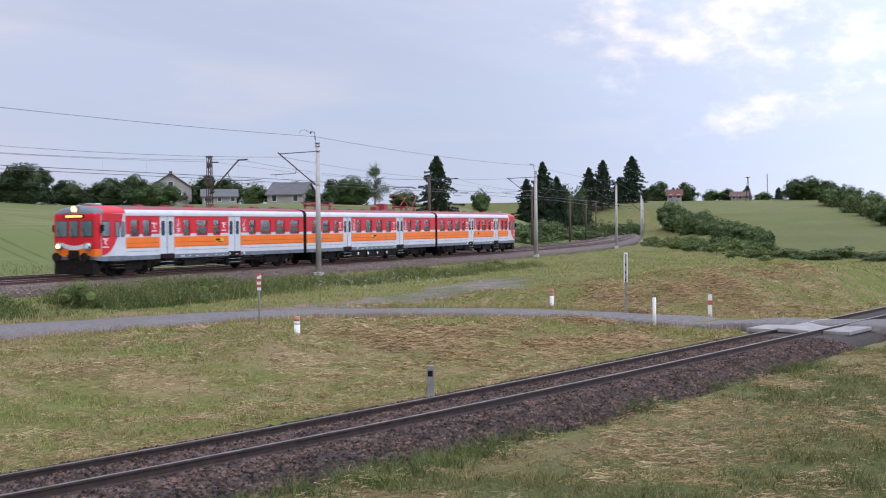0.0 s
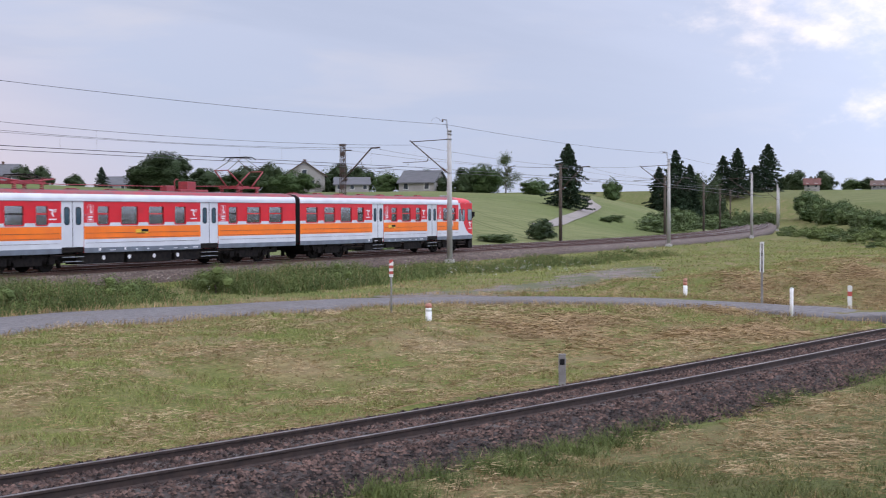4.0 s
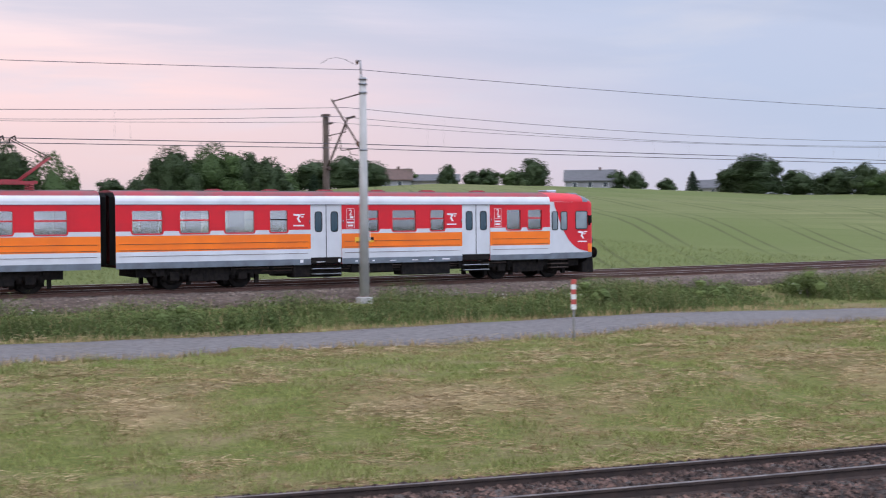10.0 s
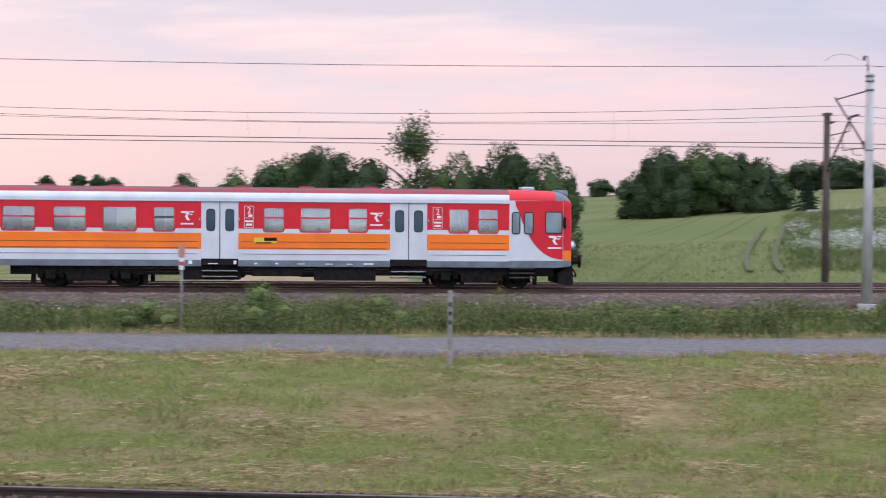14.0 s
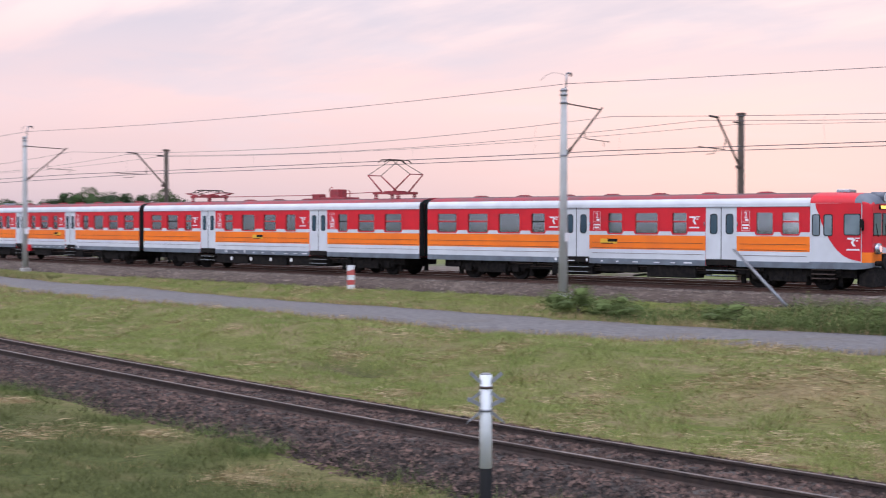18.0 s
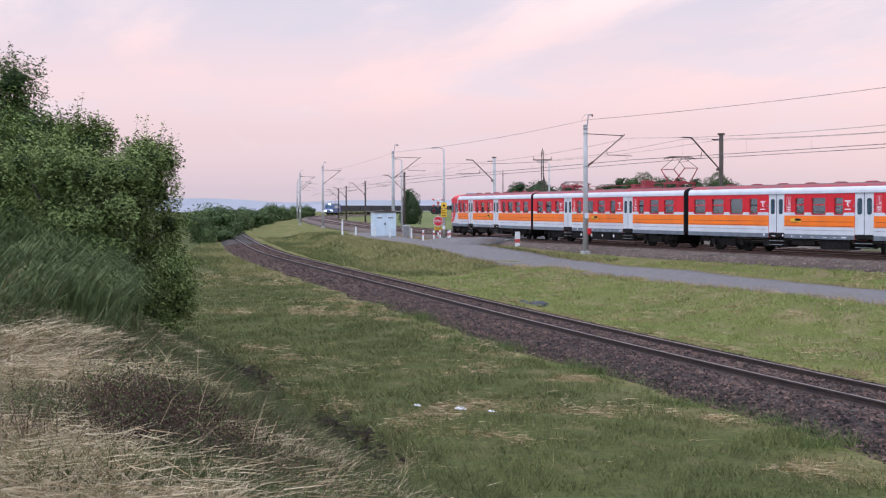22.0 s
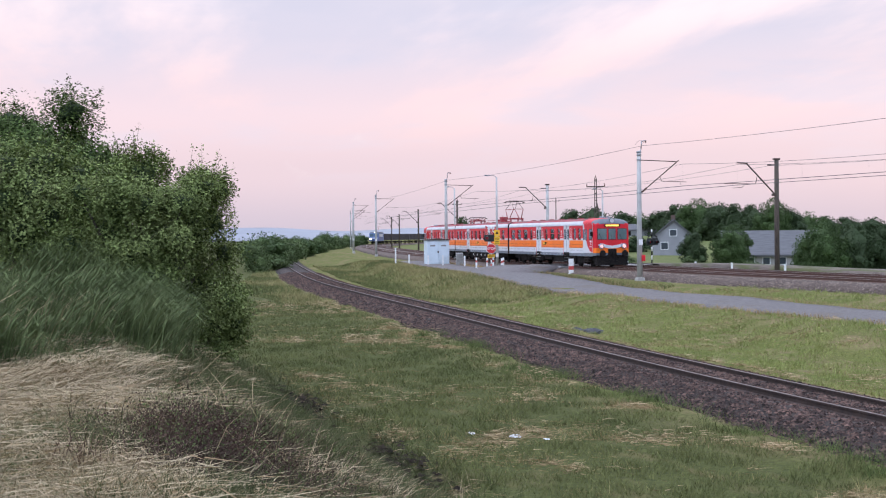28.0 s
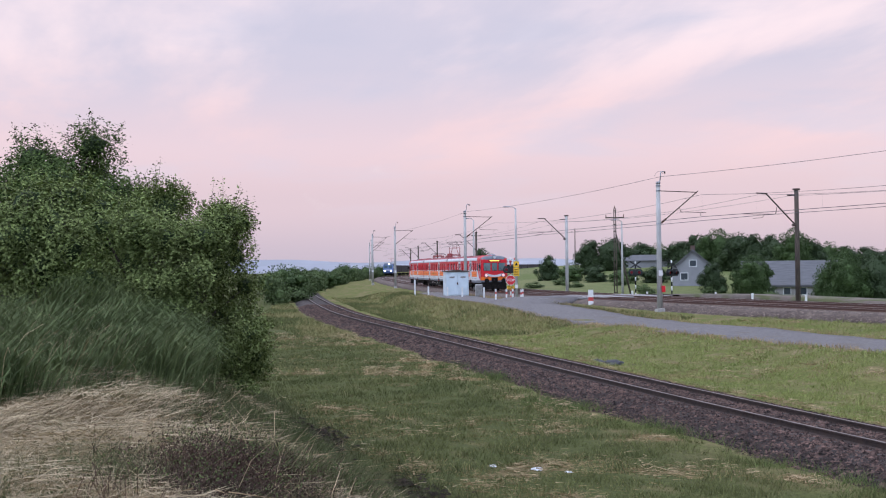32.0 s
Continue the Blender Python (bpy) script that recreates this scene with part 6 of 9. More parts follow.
def text(body, size, parent, m, mat, name="lettering"):
    cu = bpy.data.curves.new(name, "FONT")
    cu.body, cu.size, cu.align_x, cu.align_y, cu.extrude, cu.offset = body, size, "CENTER", "CENTER", 0.003, 0.004
    ob = new(name, cu)
    me = bpy.data.meshes.new_from_object(ob)
    bpy.data.objects.remove(ob)
    bpy.data.curves.remove(cu)
    me.materials.append(mat)
    t = new(name, me)
    t.parent = parent
    t.matrix_basis = m
    return t


def disc(bm, x, z, r, y0, y1, n=24, start=0.0):
    bm_prism(bm, [(x + r * math.cos(start + k * math.tau / n), z + r * math.sin(start + k * math.tau / n)) for k in range(n)], y0, y1)


def crossing_signal(x, y, turn, with_stop):
    """Flashing lamps under a red and white saltire; the stop sign below it on the road's side."""
    ob = empty("crossing_signal", on_ground(x, y, turn), "level crossing light signal with saltire and red stop sign" if with_stop else "level crossing light signal seen from its black back", "crossing signal", "crossing signals")
    h = 3.7
    for k in range(10):
        bm = bmesh.new()
        bm_tube(bm, (0, 0.06, h * k / 10 - (0.3 if k == 0 else 0)), (0, 0.06, h * (k + 1) / 10), 0.06, seg=10)
        part("band", bm, M["post_white"] if k % 2 else M["post_red"] if with_stop else M["mark_black"], ob)
    for s in (-1, 1):
        arm = None
        for k in range(5):
            a, b = -0.6 + 0.24 * k, -0.6 + 0.24 * (k + 1)
            bm = bmesh.new()
            pts = []
            for u, v in ((a, -0.06), (b, -0.06), (b, 0.06), (a, 0.06)):
                ang = radians(32 * s)
                pts.append((u * math.cos(ang) - v * math.sin(ang), 3.35 + u * math.sin(ang) + v * math.cos(ang)))
            bm_prism(bm, pts, -0.02 - 0.012 * (s + 1), 0.0 - 0.012 * (s + 1))
            part("saltire_band", bm, (M["post_red"] if k % 2 == 0 else M["post_white"]) if with_stop else M["signal_black"], ob)
    bm = bmesh.new()
    outline = [(-0.55, 2.35), (0.55, 2.35), (0.7, 2.6), (0.55, 2.95), (-0.55, 2.95), (-0.7, 2.6)]
    bm_prism(bm, outline, -0.06, 0.02)
    board = part("lamp_board", bm, M["signal_black"], ob, "black lamp board")
    for s in (-1, 1):
        bm = bmesh.new()
        disc(bm, s * 0.36, 2.65, 0.14, -0.08, -0.055, 18)
        part("lens", bm, M["signal_red"], board)
        bm = bmesh.new()
        bm_tube(bm, (s * 0.36, -0.06, 2.65), (s * 0.36, -0.32, 2.62), 0.17, seg=14, caps=False)
        part("hood", bm, M["signal_black"], board)
    if with_stop:
        bm = bmesh.new()
        disc(bm, 0, 1.72, 0.46, -0.05, -0.03, 8, math.tau / 16)
        st = part("stop_sign", bm, M["post_white"], ob, "red octagonal stop sign with white border")
        bm = bmesh.new()
        disc(bm, 0, 1.72, 0.42, -0.058, -0.048, 8, math.tau / 16)
        part("face", bm, M["sign_red"], st)
        text("STOP", 0.30, st, pose(0, -0.062, 1.72, 90, 0, 0), M["mark"])
        bm = bmesh.new()
        bm_box(bm, -0.32, -0.05, 0.92, 0.32, -0.03, 1.22)
        yp = part("yellow_plate", bm, M["sign_yellow"], ob, "yellow plate")
        bm = bmesh.new()
        for z in (1.14, 1.05, 0.98):
            bm_box(bm, -0.25, -0.056, z, 0.25, -0.05, z + 0.035)
        part("writing_bar", bm, M["mark_black"], yp, "bars of unreadable writing")
    return ob


def street_lamp(x, y, h, turn, signs=False):
    ob = empty("street_lamp", on_ground(x, y, turn), "tall pale concrete lamp post with yellow warning plates" if signs else "tall slender pale lamp post", "street lamp", "lamp posts")
    bm = bmesh.new()
    bm_tube(bm, (0, 0, -0.3), (0, 0, h), 0.13, 0.07, seg=12)
    part("pole", bm, M["concrete"], ob)
    bm = bmesh.new()
    bm_path(bm, [(0, 0, h - 0.05), (-0.2, 0, h + 0.12), (-0.6, 0, h + 0.16)], 0.03, 6)
    part("arm", bm, M["steel"], ob)
    bm = bmesh.new()
    bm_box(bm, -1.05, -0.09, h + 0.1, -0.55, 0.09, h + 0.2)
    bevel(bm, 0.03, 1)
    part("lantern", bm, M["steel"], ob)
    if signs:
        for z0, z1 in ((2.85, 3.35), (2.1, 2.8)):
            bm = bmesh.new()
            bm_box(bm, -0.24, -0.17, z0, 0.24, -0.15, z1)
            pl = part("sign_plate", bm, M["sign_yellow"], ob, "yellow warning plate")
            bm = bmesh.new()
            if z0 > 2.5:
                bm_prism(bm, [(-0.13, 3.0), (0.13, 3.0), (0, 3.26)], -0.178, -0.172)
            else:
                for z in (2.2, 2.34, 2.48, 2.62):
                    bm_box(bm, -0.18, -0.178, z, 0.18, -0.172, z + 0.05)
            part("black_mark", bm, M["mark_black"], pl)
        bm = bmesh.new()
        bm_box(bm, -0.12, -0.17, 1.05, 0.12, -0.15, 1.35)
        part("small_plate", bm, M["mark"], ob)
    return ob


def relay_cabinet(x, y, turn):
    ob = empty("relay_cabinet", on_ground(x, y, turn), "pale blue-white metal relay cabinet with brown roof edge", "cabinet")
    bm = bmesh.new()
    bm_box(bm, -1.12, -0.95, 0.12, 1.12, 0.95, 2.45)
    bevel(bm, 0.02, 1)
    part("body", bm, M["cabinet"], ob)
    for x0, x1 in ((-1.08, -0.02), (0.02, 1.08)):
        bm = bmesh.new()
        bm_box(bm, x0, -0.985, 0.22, x1, -0.95, 2.38)
        bevel(bm, 0.01, 1)
        d = part("door", bm, M["cabinet"], ob)
        bm = bmesh.new()
        bm_box(bm, -0.06 + (x0 if x0 > 0 else x1), -1.02, 1.2, (x0 if x0 > 0 else x1) + 0.03, -0.985, 1.42)
        part("handle", bm, M["dark_steel"], d)
        bm = bmesh.new()
        bm_box(bm, (x0 + x1) / 2 - 0.25, -1.0, 1.85, (x0 + x1) / 2 + 0.25, -0.984, 2.0)
        part("vent", bm, M["post_grey"], d)
    bm = bmesh.new()
    bm_prism(bm, [(-1.22, 2.45), (1.22, 2.45), (1.22, 2.52), (0, 2.66), (-1.22, 2.52)], -1.08, 1.08)
    part("roof", bm, M["dark_steel"], ob, "brown pitched roof sheet")
    bm = bmesh.new()
    bm_box(bm, -1.15, -0.98, -0.3, 1.15, 0.98, 0.12)
    part("plinth", bm, M["concrete"], ob)
    return ob


def telegraph_pole(x, y, h, turn, strut=True, mat="wood_pole"):
    ob = empty("power_pole", on_ground(x, y, turn), "tall dark power pole with crossarm and leaning strut" if strut else "tall dark power pole with crossarm", "power pole", "power poles")
    bm = bmesh.new()
    for s in (-1, 1):
        bm_tube(bm, (s * 0.14, 0, -0.3), (s * 0.08, 0, h), 0.06, 0.05, seg=6)
    for k in range(int(h / 0.7)):
        bm_box(bm, -0.16, -0.04, 0.5 + k * 0.7, 0.16, 0.04, 0.6 + k * 0.7)
    part("pole", bm, M[mat], ob)
    bm = bmesh.new()
    bm_box(bm, -0.95, -0.06, h - 1.0, 0.95, 0.06, h - 0.88)
    part("crossarm", bm, M[mat], ob)
    for px in (-0.9, 0.9, 0.0):
        bm = bmesh.new()
        z = h - 0.88 if px else h
        bm_tube(bm, (px, 0, z), (px, 0, z + 0.28), 0.05, 0.03, seg=7)
        part("insulator", bm, M["insulator"], ob)
    if strut:
        bm = bmesh.new()
        bm_tube(bm, (1.6, 0.3, 0), (0.1, 0, h - 2.6), 0.09, 0.07, seg=8)
        part("strut", bm, M[mat], ob)
    return ob


def lattice_tower(x, y, h, turn):
    """A pair of leaning legs with a crossarm, far off on the hill."""
    ob = empty("power_tower", on_ground(x, y, turn), "dark A-shaped power line tower on the hill", "power pole", "power poles")
    for s in (-1, 1):
        bm = bmesh.new()
        bm_tube(bm, (s * 1.3, 0, -0.3), (s * 0.15, 0, h), 0.13, 0.1, seg=6)
        part("leg", bm, M["wood_pole"], ob)
    bm = bmesh.new()
    bm_box(bm, -1.3, -0.08, h - 0.1, 1.3, 0.08, h + 0.1)
    part("crossarm", bm, M["wood_pole"], ob)


def rubble(x, y, s, name="rubble_heap", label="small dark heap of rubble in the grass", mat="rock"):
    rnd = random.Random(int(x * 10))
    bm = bmesh.new()
    for k in range(9):
        bmesh.ops.create_icosphere(bm, subdivisions=2, radius=s * rnd.uniform(0.25, 0.55), matrix=Matrix.Translation((rnd.uniform(-s, s), rnd.uniform(-s, s) * 0.5, rnd.uniform(0, s * 0.15))))
    for v in bm.verts:
        v.co += noise.noise_vector(v.co * 3 / s) * s * 0.22
        v.co.z *= 0.55
    ob = new(name, to_mesh(name, bm, M[mat]))
    ob.matrix_basis = on_ground(x, y)
    tagged(ob, label, "rubble" if mat == "rock" else "litter")


def build_posts():
    striped_marker(13.4, 34.9, 1.75, 0.85)
    striped_marker(28.2, 35.6, 1.85, 0.6)
    p = striped_marker(-12.2, 39.2, 2.65, 0.75)
    bm = bmesh.new()
    bm_box(bm, -0.1, -0.03, 2.3, 0.1, 0.0, 2.68)
    part("top_board", bm, M["post_orange"], p, "faded orange board")
    plain_post(-3.25, 31.9, 1.85, 0.06, "thin weathered grey concrete post beside the road", True)
    p = plain_post(41.6, 29.9, 2.4, 0.045, "thin grey sign post with a white slotted board", True)
    bm = bmesh.new()
    bm_box(bm, -0.075, -0.044, 1.3, 0.075, -0.03, 2.45)
    part("board", bm, M["post_white"], p, "narrow white board")
    bollard(26.2, 31.2, 0.58, 0.10, M["post_orange"], None, "short white concrete post with faded orange top")
    bollard(43.6, 35.2, 0.72, 0.09, M["post_orange"], M["post_orange"], "short white post with faded orange top")
    bollard(38.3, 26.3, 0.95, 0.065)
    bollard(43.3, 27.2, 0.95, 0.08, None, M["post_red"], "short white post with a red band", True)
    b = empty("striped_bollard", on_ground(-46.6, 39.4, to_eye(-46.6, 39.4)), "thick short bollard with slanted red and white stripes", "bollard", "white marker posts")
    banded(b, "band", -0.17, -0.09, 0.17, 0.09, -0.25, 1.1, [M["post_white"], M["post_white"], M["post_red"], M["post_white"], M["post_red"], M["post_white"]], 0.06)
    b = empty("striped_bollard", on_ground(-90.0, 39.3, to_eye(-90, 39.3)), "thick short white bollard with one slanted red stripe", "bollard", "white marker posts")
    banded(b, "band", -0.19, -0.1, 0.19, 0.1, -0.25, 1.12, [M["post_white"], M["post_white"], M["post_red"], M["post_white"], M["post_white"]], 0.07)
    wired_post(-10.2, 10.75, 1.94)
    km_stone(19.3, 18.7)
    rubble(-47.6, 21.4, 0.6)
    for x, y, s in ((-22.9, 7.9, 0.09), (-22.2, 8.5, 0.12), (-21.7, 8.9, 0.08)):
        rubble(x, y, s, "litter", "scrap of crumpled white foil lying in the grass", "litter")
    crossing_signal(-108.0, 39.6, to_eye(-108, 39.6), True)
    crossing_signal(-112, 53.5, to_eye(-112, 53.5), False)
    crossing_signal(-101.5, 51.9, to_eye(-101.5, 51.9) + 40, False)
    street_lamp(-106.0, 39.4, 7.9, to_eye(-106, 39.4), True)
    street_lamp(-134, 46.2 - 1.2, 8.0, to_eye(-134, 45))
    street_lamp(-117, 54.5, 7.6, to_eye(-117, 54.5))
    relay_cabinet(-124.6, 39.9, to_eye(-124.6, 39.9) + 10)
    telegraph_pole(-124, 57.0, 9.2, to_eye(-124, 57))
    telegraph_pole(-260, 88.0, 10.5, to_eye(-260, 88), False)
    telegraph_pole(-330, 140.0, 11, to_eye(-330, 140), False)
    for x, y in ((-103.6, 37.6), (-104.6, 37.0), (-103.2, 38.9), (-104.8, 38.6), (-100.4, 37.7)):
        bollard(x, y, 1.0, 0.07, None, M["post_red"], "slim white guide post with a red band", True)
    for x, y in ((-118.6, 38.6), (-122.0, 38.2), (-127.5, 37.9), (-114.6, 39.4)):
        bollard(x, y, 1.0, 0.08, None, None, "slim white guide post", True)
    for x, y in ((-110, 52.2), (-104.3, 50.9), (-99.6, 55.0), (-95, 55.8), (-90, 57.6)):
        bollard(x, y, 0.95, 0.09, None, None, "slim white guide post", True)
    plain_post(-129.3, 37.0, 1.7, 0.08, "short white and black sighting post", False, "post_white")
    bm = bmesh.new()
    b = empty("control_box", on_ground(-119.6, 40.6, to_eye(-119.6, 40.6)), "small pale concrete control box", "control box")
    bm_box(bm, -0.35, -0.25, -0.2, 0.35, 0.25, 1.25)
    bevel(bm, 0.02, 1)
    part("case", bm, M["concrete"], b)
    bm = bmesh.new()
    bm_box(bm, -0.3, -0.265, 0.1, 0.3, -0.25, 1.15)
    part("door", bm, M["post_grey"], b)
    lattice_tower(372.9, 214.2, 8.0, 30)
    lattice_tower(365, 216.5, 7.4, 60)
    # leaning anchor stay by the mast
    bm = bmesh.new()
    bm_tube(bm, (-24.2, 40.2, -0.4), (-27.0, 41.2, 1.5), 0.05, seg=8)
    ob = new("anchor_stay", to_mesh("anchor_stay", bm, M["steel"]))
    tagged(ob, "leaning galvanised anchor stay beside the track", "stay")


build_posts()

# ---- houses ----
M["plaster"] = material("pale_plaster", (0.36, 0.34, 0.32), 0.9, 0, (0.30, 0.285, 0.265), 0.7, stain=(0.33, 0.31, 0.29), stain_scale=0.3)
M["plaster_grey"] = material("grey_plaster", (0.27, 0.27, 0.28), 0.9, 0, (0.22, 0.22, 0.23), 0.7)
M["roof_grey"] = material("grey_sheet_roof", (0.115, 0.115, 0.12), 0.85, 0, (0.085, 0.085, 0.09), 0.8, stretch=(6, 1, 1))
M["roof_brown"] = material("brown_tiled_roof", (0.12, 0.075, 0.06), 0.85, 0, (0.085, 0.055, 0.045), 1.0, stretch=(1, 4, 1))
M["roof_tile_red"] = material("red_tiled_roof", (0.15, 0.06, 0.05), 0.85, 0, (0.11, 0.05, 0.04), 1.0)
M["pane_far"] = material("dark_house_window", (0.04, 0.05, 0.06), 0.15)


def house(x, y, turn, w, d, eave, ridge, wall, roof, windows, label, chimney=True, name="house", sink=0.0):
    """Gabled house: ridge along its x. windows: (side, u, z, w, h); side f, b, l or r."""
    ob = empty(name, on_ground(x, y, turn, -sink), label, "house", "houses of the village")
    bm = bmesh.new()
    bm_prism(bm, [(-d / 2, -1.0), (d / 2, -1.0), (d / 2, eave), (0, ridge), (-d / 2, eave)], -w / 2, w / 2)
    part("wall", bm, M[wall], ob, m=pose(0, 0, 0, 0, 0, 90))
    for s in (-1, 1):
        bm = bmesh.new()
        k = (ridge - eave) / (d / 2)
        a = (s * (d / 2 + 0.45), eave - 0.45 * k)
        bm_prism(bm, [(a[0], a[1] + 0.04), (0, ridge + 0.04), (0, ridge + 0.26), (a[0], a[1] + 0.26)], -w / 2 - 0.4, w / 2 + 0.4)
        part("roof", bm, M[roof], ob, m=pose(0, 0, 0, 0, 0, 90))
    for side, u, z, ww, hh in windows:
        m = {"f": pose(u, -d / 2, z), "b": pose(u, d / 2, z, 0, 0, 180), "l": pose(-w / 2, u, z, 0, 0, -90), "r": pose(w / 2, u, z, 0, 0, 90)}[side]
        bm = bmesh.new()
        bm_box(bm, -ww / 2 - 0.09, -0.06, -hh / 2 - 0.09, ww / 2 + 0.09, 0.05, hh / 2 + 0.09)
        wd = part("window", bm, M["post_white"], ob, m=m)
        bm = bmesh.new()
        bm_box(bm, -ww / 2, -0.075, -hh / 2, ww / 2, -0.05, hh / 2)
        part("pane", bm, M["pane_far"], wd)
    if chimney:
        bm = bmesh.new()
        bm_box(bm, w * 0.2 - 0.3, -0.3, ridge - 0.7, w * 0.2 + 0.3, 0.3, ridge + 0.8)
        part("chimney", bm, M["roof_brown"], ob)
    return ob


def build_houses():
    wf = lambda n, z, w, ww=0.9, hh=1.1: [("f", -w / 2 + w * (k + 0.5) / n, z, ww, hh) for k in range(n)]
    house(150.5, 218.5, 55, 9.5, 8.0, 3.2, 5.9, "plaster", "roof_brown", [("l", -1.5, 1.6, 1, 1.2), ("l", 1.6, 1.6, 1, 1.2), ("l", 0, 3.9, 0.9, 1.0)] + wf(2, 1.6, 9), "pale plastered house with brown gabled roof behind trees")
    house(154.5, 208.0, -36, 6.5, 6.0, 1.3, 2.6, "plaster", "roof_grey", wf(3, 0.8, 7.5, 0.7, 0.7), "low pale outbuilding with grey roof", False, "outbuilding")
    house(168.5, 203.0, -62, 7.5, 7.0, 1.7, 3.9, "plaster", "roof_grey", wf(2, 0.9, 9) + [("r", 1.2, 1.0, 0.9, 0.9), ("r", -1.2, 1.0, 0.9, 0.9)], "low white house with a broad grey roof", False)
    house(150.3, 293.8, -27, 12, 7, 1.6, 3.4, "plaster", "roof_grey", wf(4, 0.9, 11, 0.7, 0.7), "long low white farm shed with grey roof", False, "farm_shed")
    house(119, 300, -22, 12, 9, 2.3, 4.8, "plaster_grey", "roof_grey", wf(3, 1.3, 11), "grey farmhouse with a gabled roof")
    house(69.4, 302.1, -13, 10, 8, 2.2, 4.6, "plaster_grey", "roof_brown", wf(2, 1.2, 9), "grey farmhouse with brown roof")
    house(80, 300.2, -15, 11, 7, 1.6, 3.0, "plaster", "roof_grey", [], "low pale farm shed", False, "farm_shed")
    house(357.5, 238.9, -56, 4.6, 4.5, 1.6, 3.3, "plaster", "roof_tile_red", wf(2, 1.3, 5), "white house with red tiled roof on the hill")
    house(377.2, 226.6, -59, 6, 5, 1.2, 2.6, "plaster_grey", "roof_brown", wf(3, 1.0, 6), "low house with brown tiled roof on the hill")
    # below the crossing
    house(-145.0, 90.5, 60, 11.0, 8.0, 1.5, 4.2, "plaster", "roof_grey", [("f", -4.2 + 1.9 * k, 0.7, 0.8, 0.8) for k in range(5)] + [("r", 0, 1.2, 0.8, 0.8)], "long white barn with a grey sheet roof", False, "barn", 0.2)
    house(-166.5, 88.5, -28, 6.2, 5.6, 2.3, 4.7, "plaster_grey", "roof_grey", [("f", -1.3, 1.3, 0.9, 0.9), ("f", 1.3, 1.3, 0.9, 0.9), ("r", 0.0, 3.0, 0.9, 0.8), ("r", -1.2, 1.2, 0.9, 0.9), ("l", 0, 3.0, 0.9, 0.8)], "grey gabled house with white window frames")
    house(-129.8, 93.5, 55, 7.5, 5.5, 1.7, 2.9, "plaster", "roof_grey", [("f", -1.5, 0.8, 0.9, 0.9), ("f", 1.5, 0.8, 0.9, 0.9)], "low white house half hidden by trees", False)
    house(-290, 142, 62, 11, 6, 1.6, 2.8, "plaster_grey", "roof_grey", [], "low grey farm shed far off", False, "farm_shed")


build_houses()

# ---- trees and bushes ----
M["bark"] = material("grey_brown_bark", (0.085, 0.065, 0.05), 0.95, 0, (0.05, 0.04, 0.032), 6, bump=0.6, stretch=(3, 3, 0.7))
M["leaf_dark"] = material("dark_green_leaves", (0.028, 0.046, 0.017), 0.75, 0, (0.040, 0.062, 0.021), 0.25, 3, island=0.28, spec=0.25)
M["leaf_mid"] = material("green_leaves", (0.042, 0.072, 0.021), 0.75, 0, (0.058, 0.092, 0.027), 0.25, 3, island=0.3, spec=0.25)
M["leaf_pale"] = material("pale_green_leaves", (0.065, 0.098, 0.034), 0.75, 0, (0.085, 0.118, 0.045), 0.3, 3, island=0.3, spec=0.25)
M["leaf_scrub"] = material("light_green_scrub_leaves", (0.066, 0.097, 0.034), 0.75, 0, (0.098, 0.135, 0.048), 0.4, 4, island=0.35, spec=0.25)
M["needle"] = material("dark_spruce_needles", (0.017, 0.034, 0.017), 0.8, 0, (0.027, 0.046, 0.021), 0.4, 3, island=0.4, spec=0.2)
M["bush_leaf"] = material("fresh_bush_leaves", (0.118, 0.156, 0.048), 0.8, 0, (0.205, 0.248, 0.088), 1.1, 4, island=0.6, spec=0.1)
M["bush_leaf_dark"] = material("deep_green_bush_leaves", (0.058, 0.092, 0.026), 0.8, 0, (0.095, 0.135, 0.040), 1.1, 4, island=0.6, spec=0.1)

M["grass_lush"] = material("lush_green_weeds", (0.075, 0.105, 0.032), 0.85, 0, (0.125, 0.155, 0.050), 0.9, 5, island=0.4, spec=0.2)
M["grass_wild"] = material("unsown_green_weeds", (0.105, 0.138, 0.048), 0.9, 0, (0.150, 0.175, 0.070), 0.3, 5, island=0.35, spec=0.15)
RNG = np.random.default_rng(11)


def leaf_quads(pos, size, rng, flat=0.0):
    """A small bent-looking quad at each position, turned at random."""
    n = len(pos)
    a = rng.normal(size=(n, 3))
    a[:, 2] *= 1 - flat
    a /= np.linalg.norm(a, axis=1)[:, None] + 1e-9
    b = np.cross(a, rng.normal(size=(n, 3)))
    b /= np.linalg.norm(b, axis=1)[:, None] + 1e-9
    s = (size * rng.uniform(0.6, 1.35, n))[:, None]
    v = np.stack([pos - a * s, pos + b * s * 0.55, pos + a * s, pos - b * s * 0.55], 1).reshape(-1, 3)
    return v, np.arange(4 * n).reshape(-1, 4)


def leaf_tris(pos, size, rng):
    """A small triangle of leaves at each position, turned at random."""
    n = len(pos)
    a = rng.normal(size=(n, 3))
    a /= np.linalg.norm(a, axis=1)[:, None] + 1e-9
    b = np.cross(a, rng.normal(size=(n, 3)))
    b /= np.linalg.norm(b, axis=1)[:, None] + 1e-9
    s = (size * rng.uniform(0.6, 1.4, n))[:, None]
    v = np.stack([pos - a * s, pos + a * s * 0.6 + b * s * 0.7, pos + a * s * 0.6 - b * s * 0.7], 1).reshape(-1, 3)
    return v, np.arange(3 * n).reshape(-1, 3)


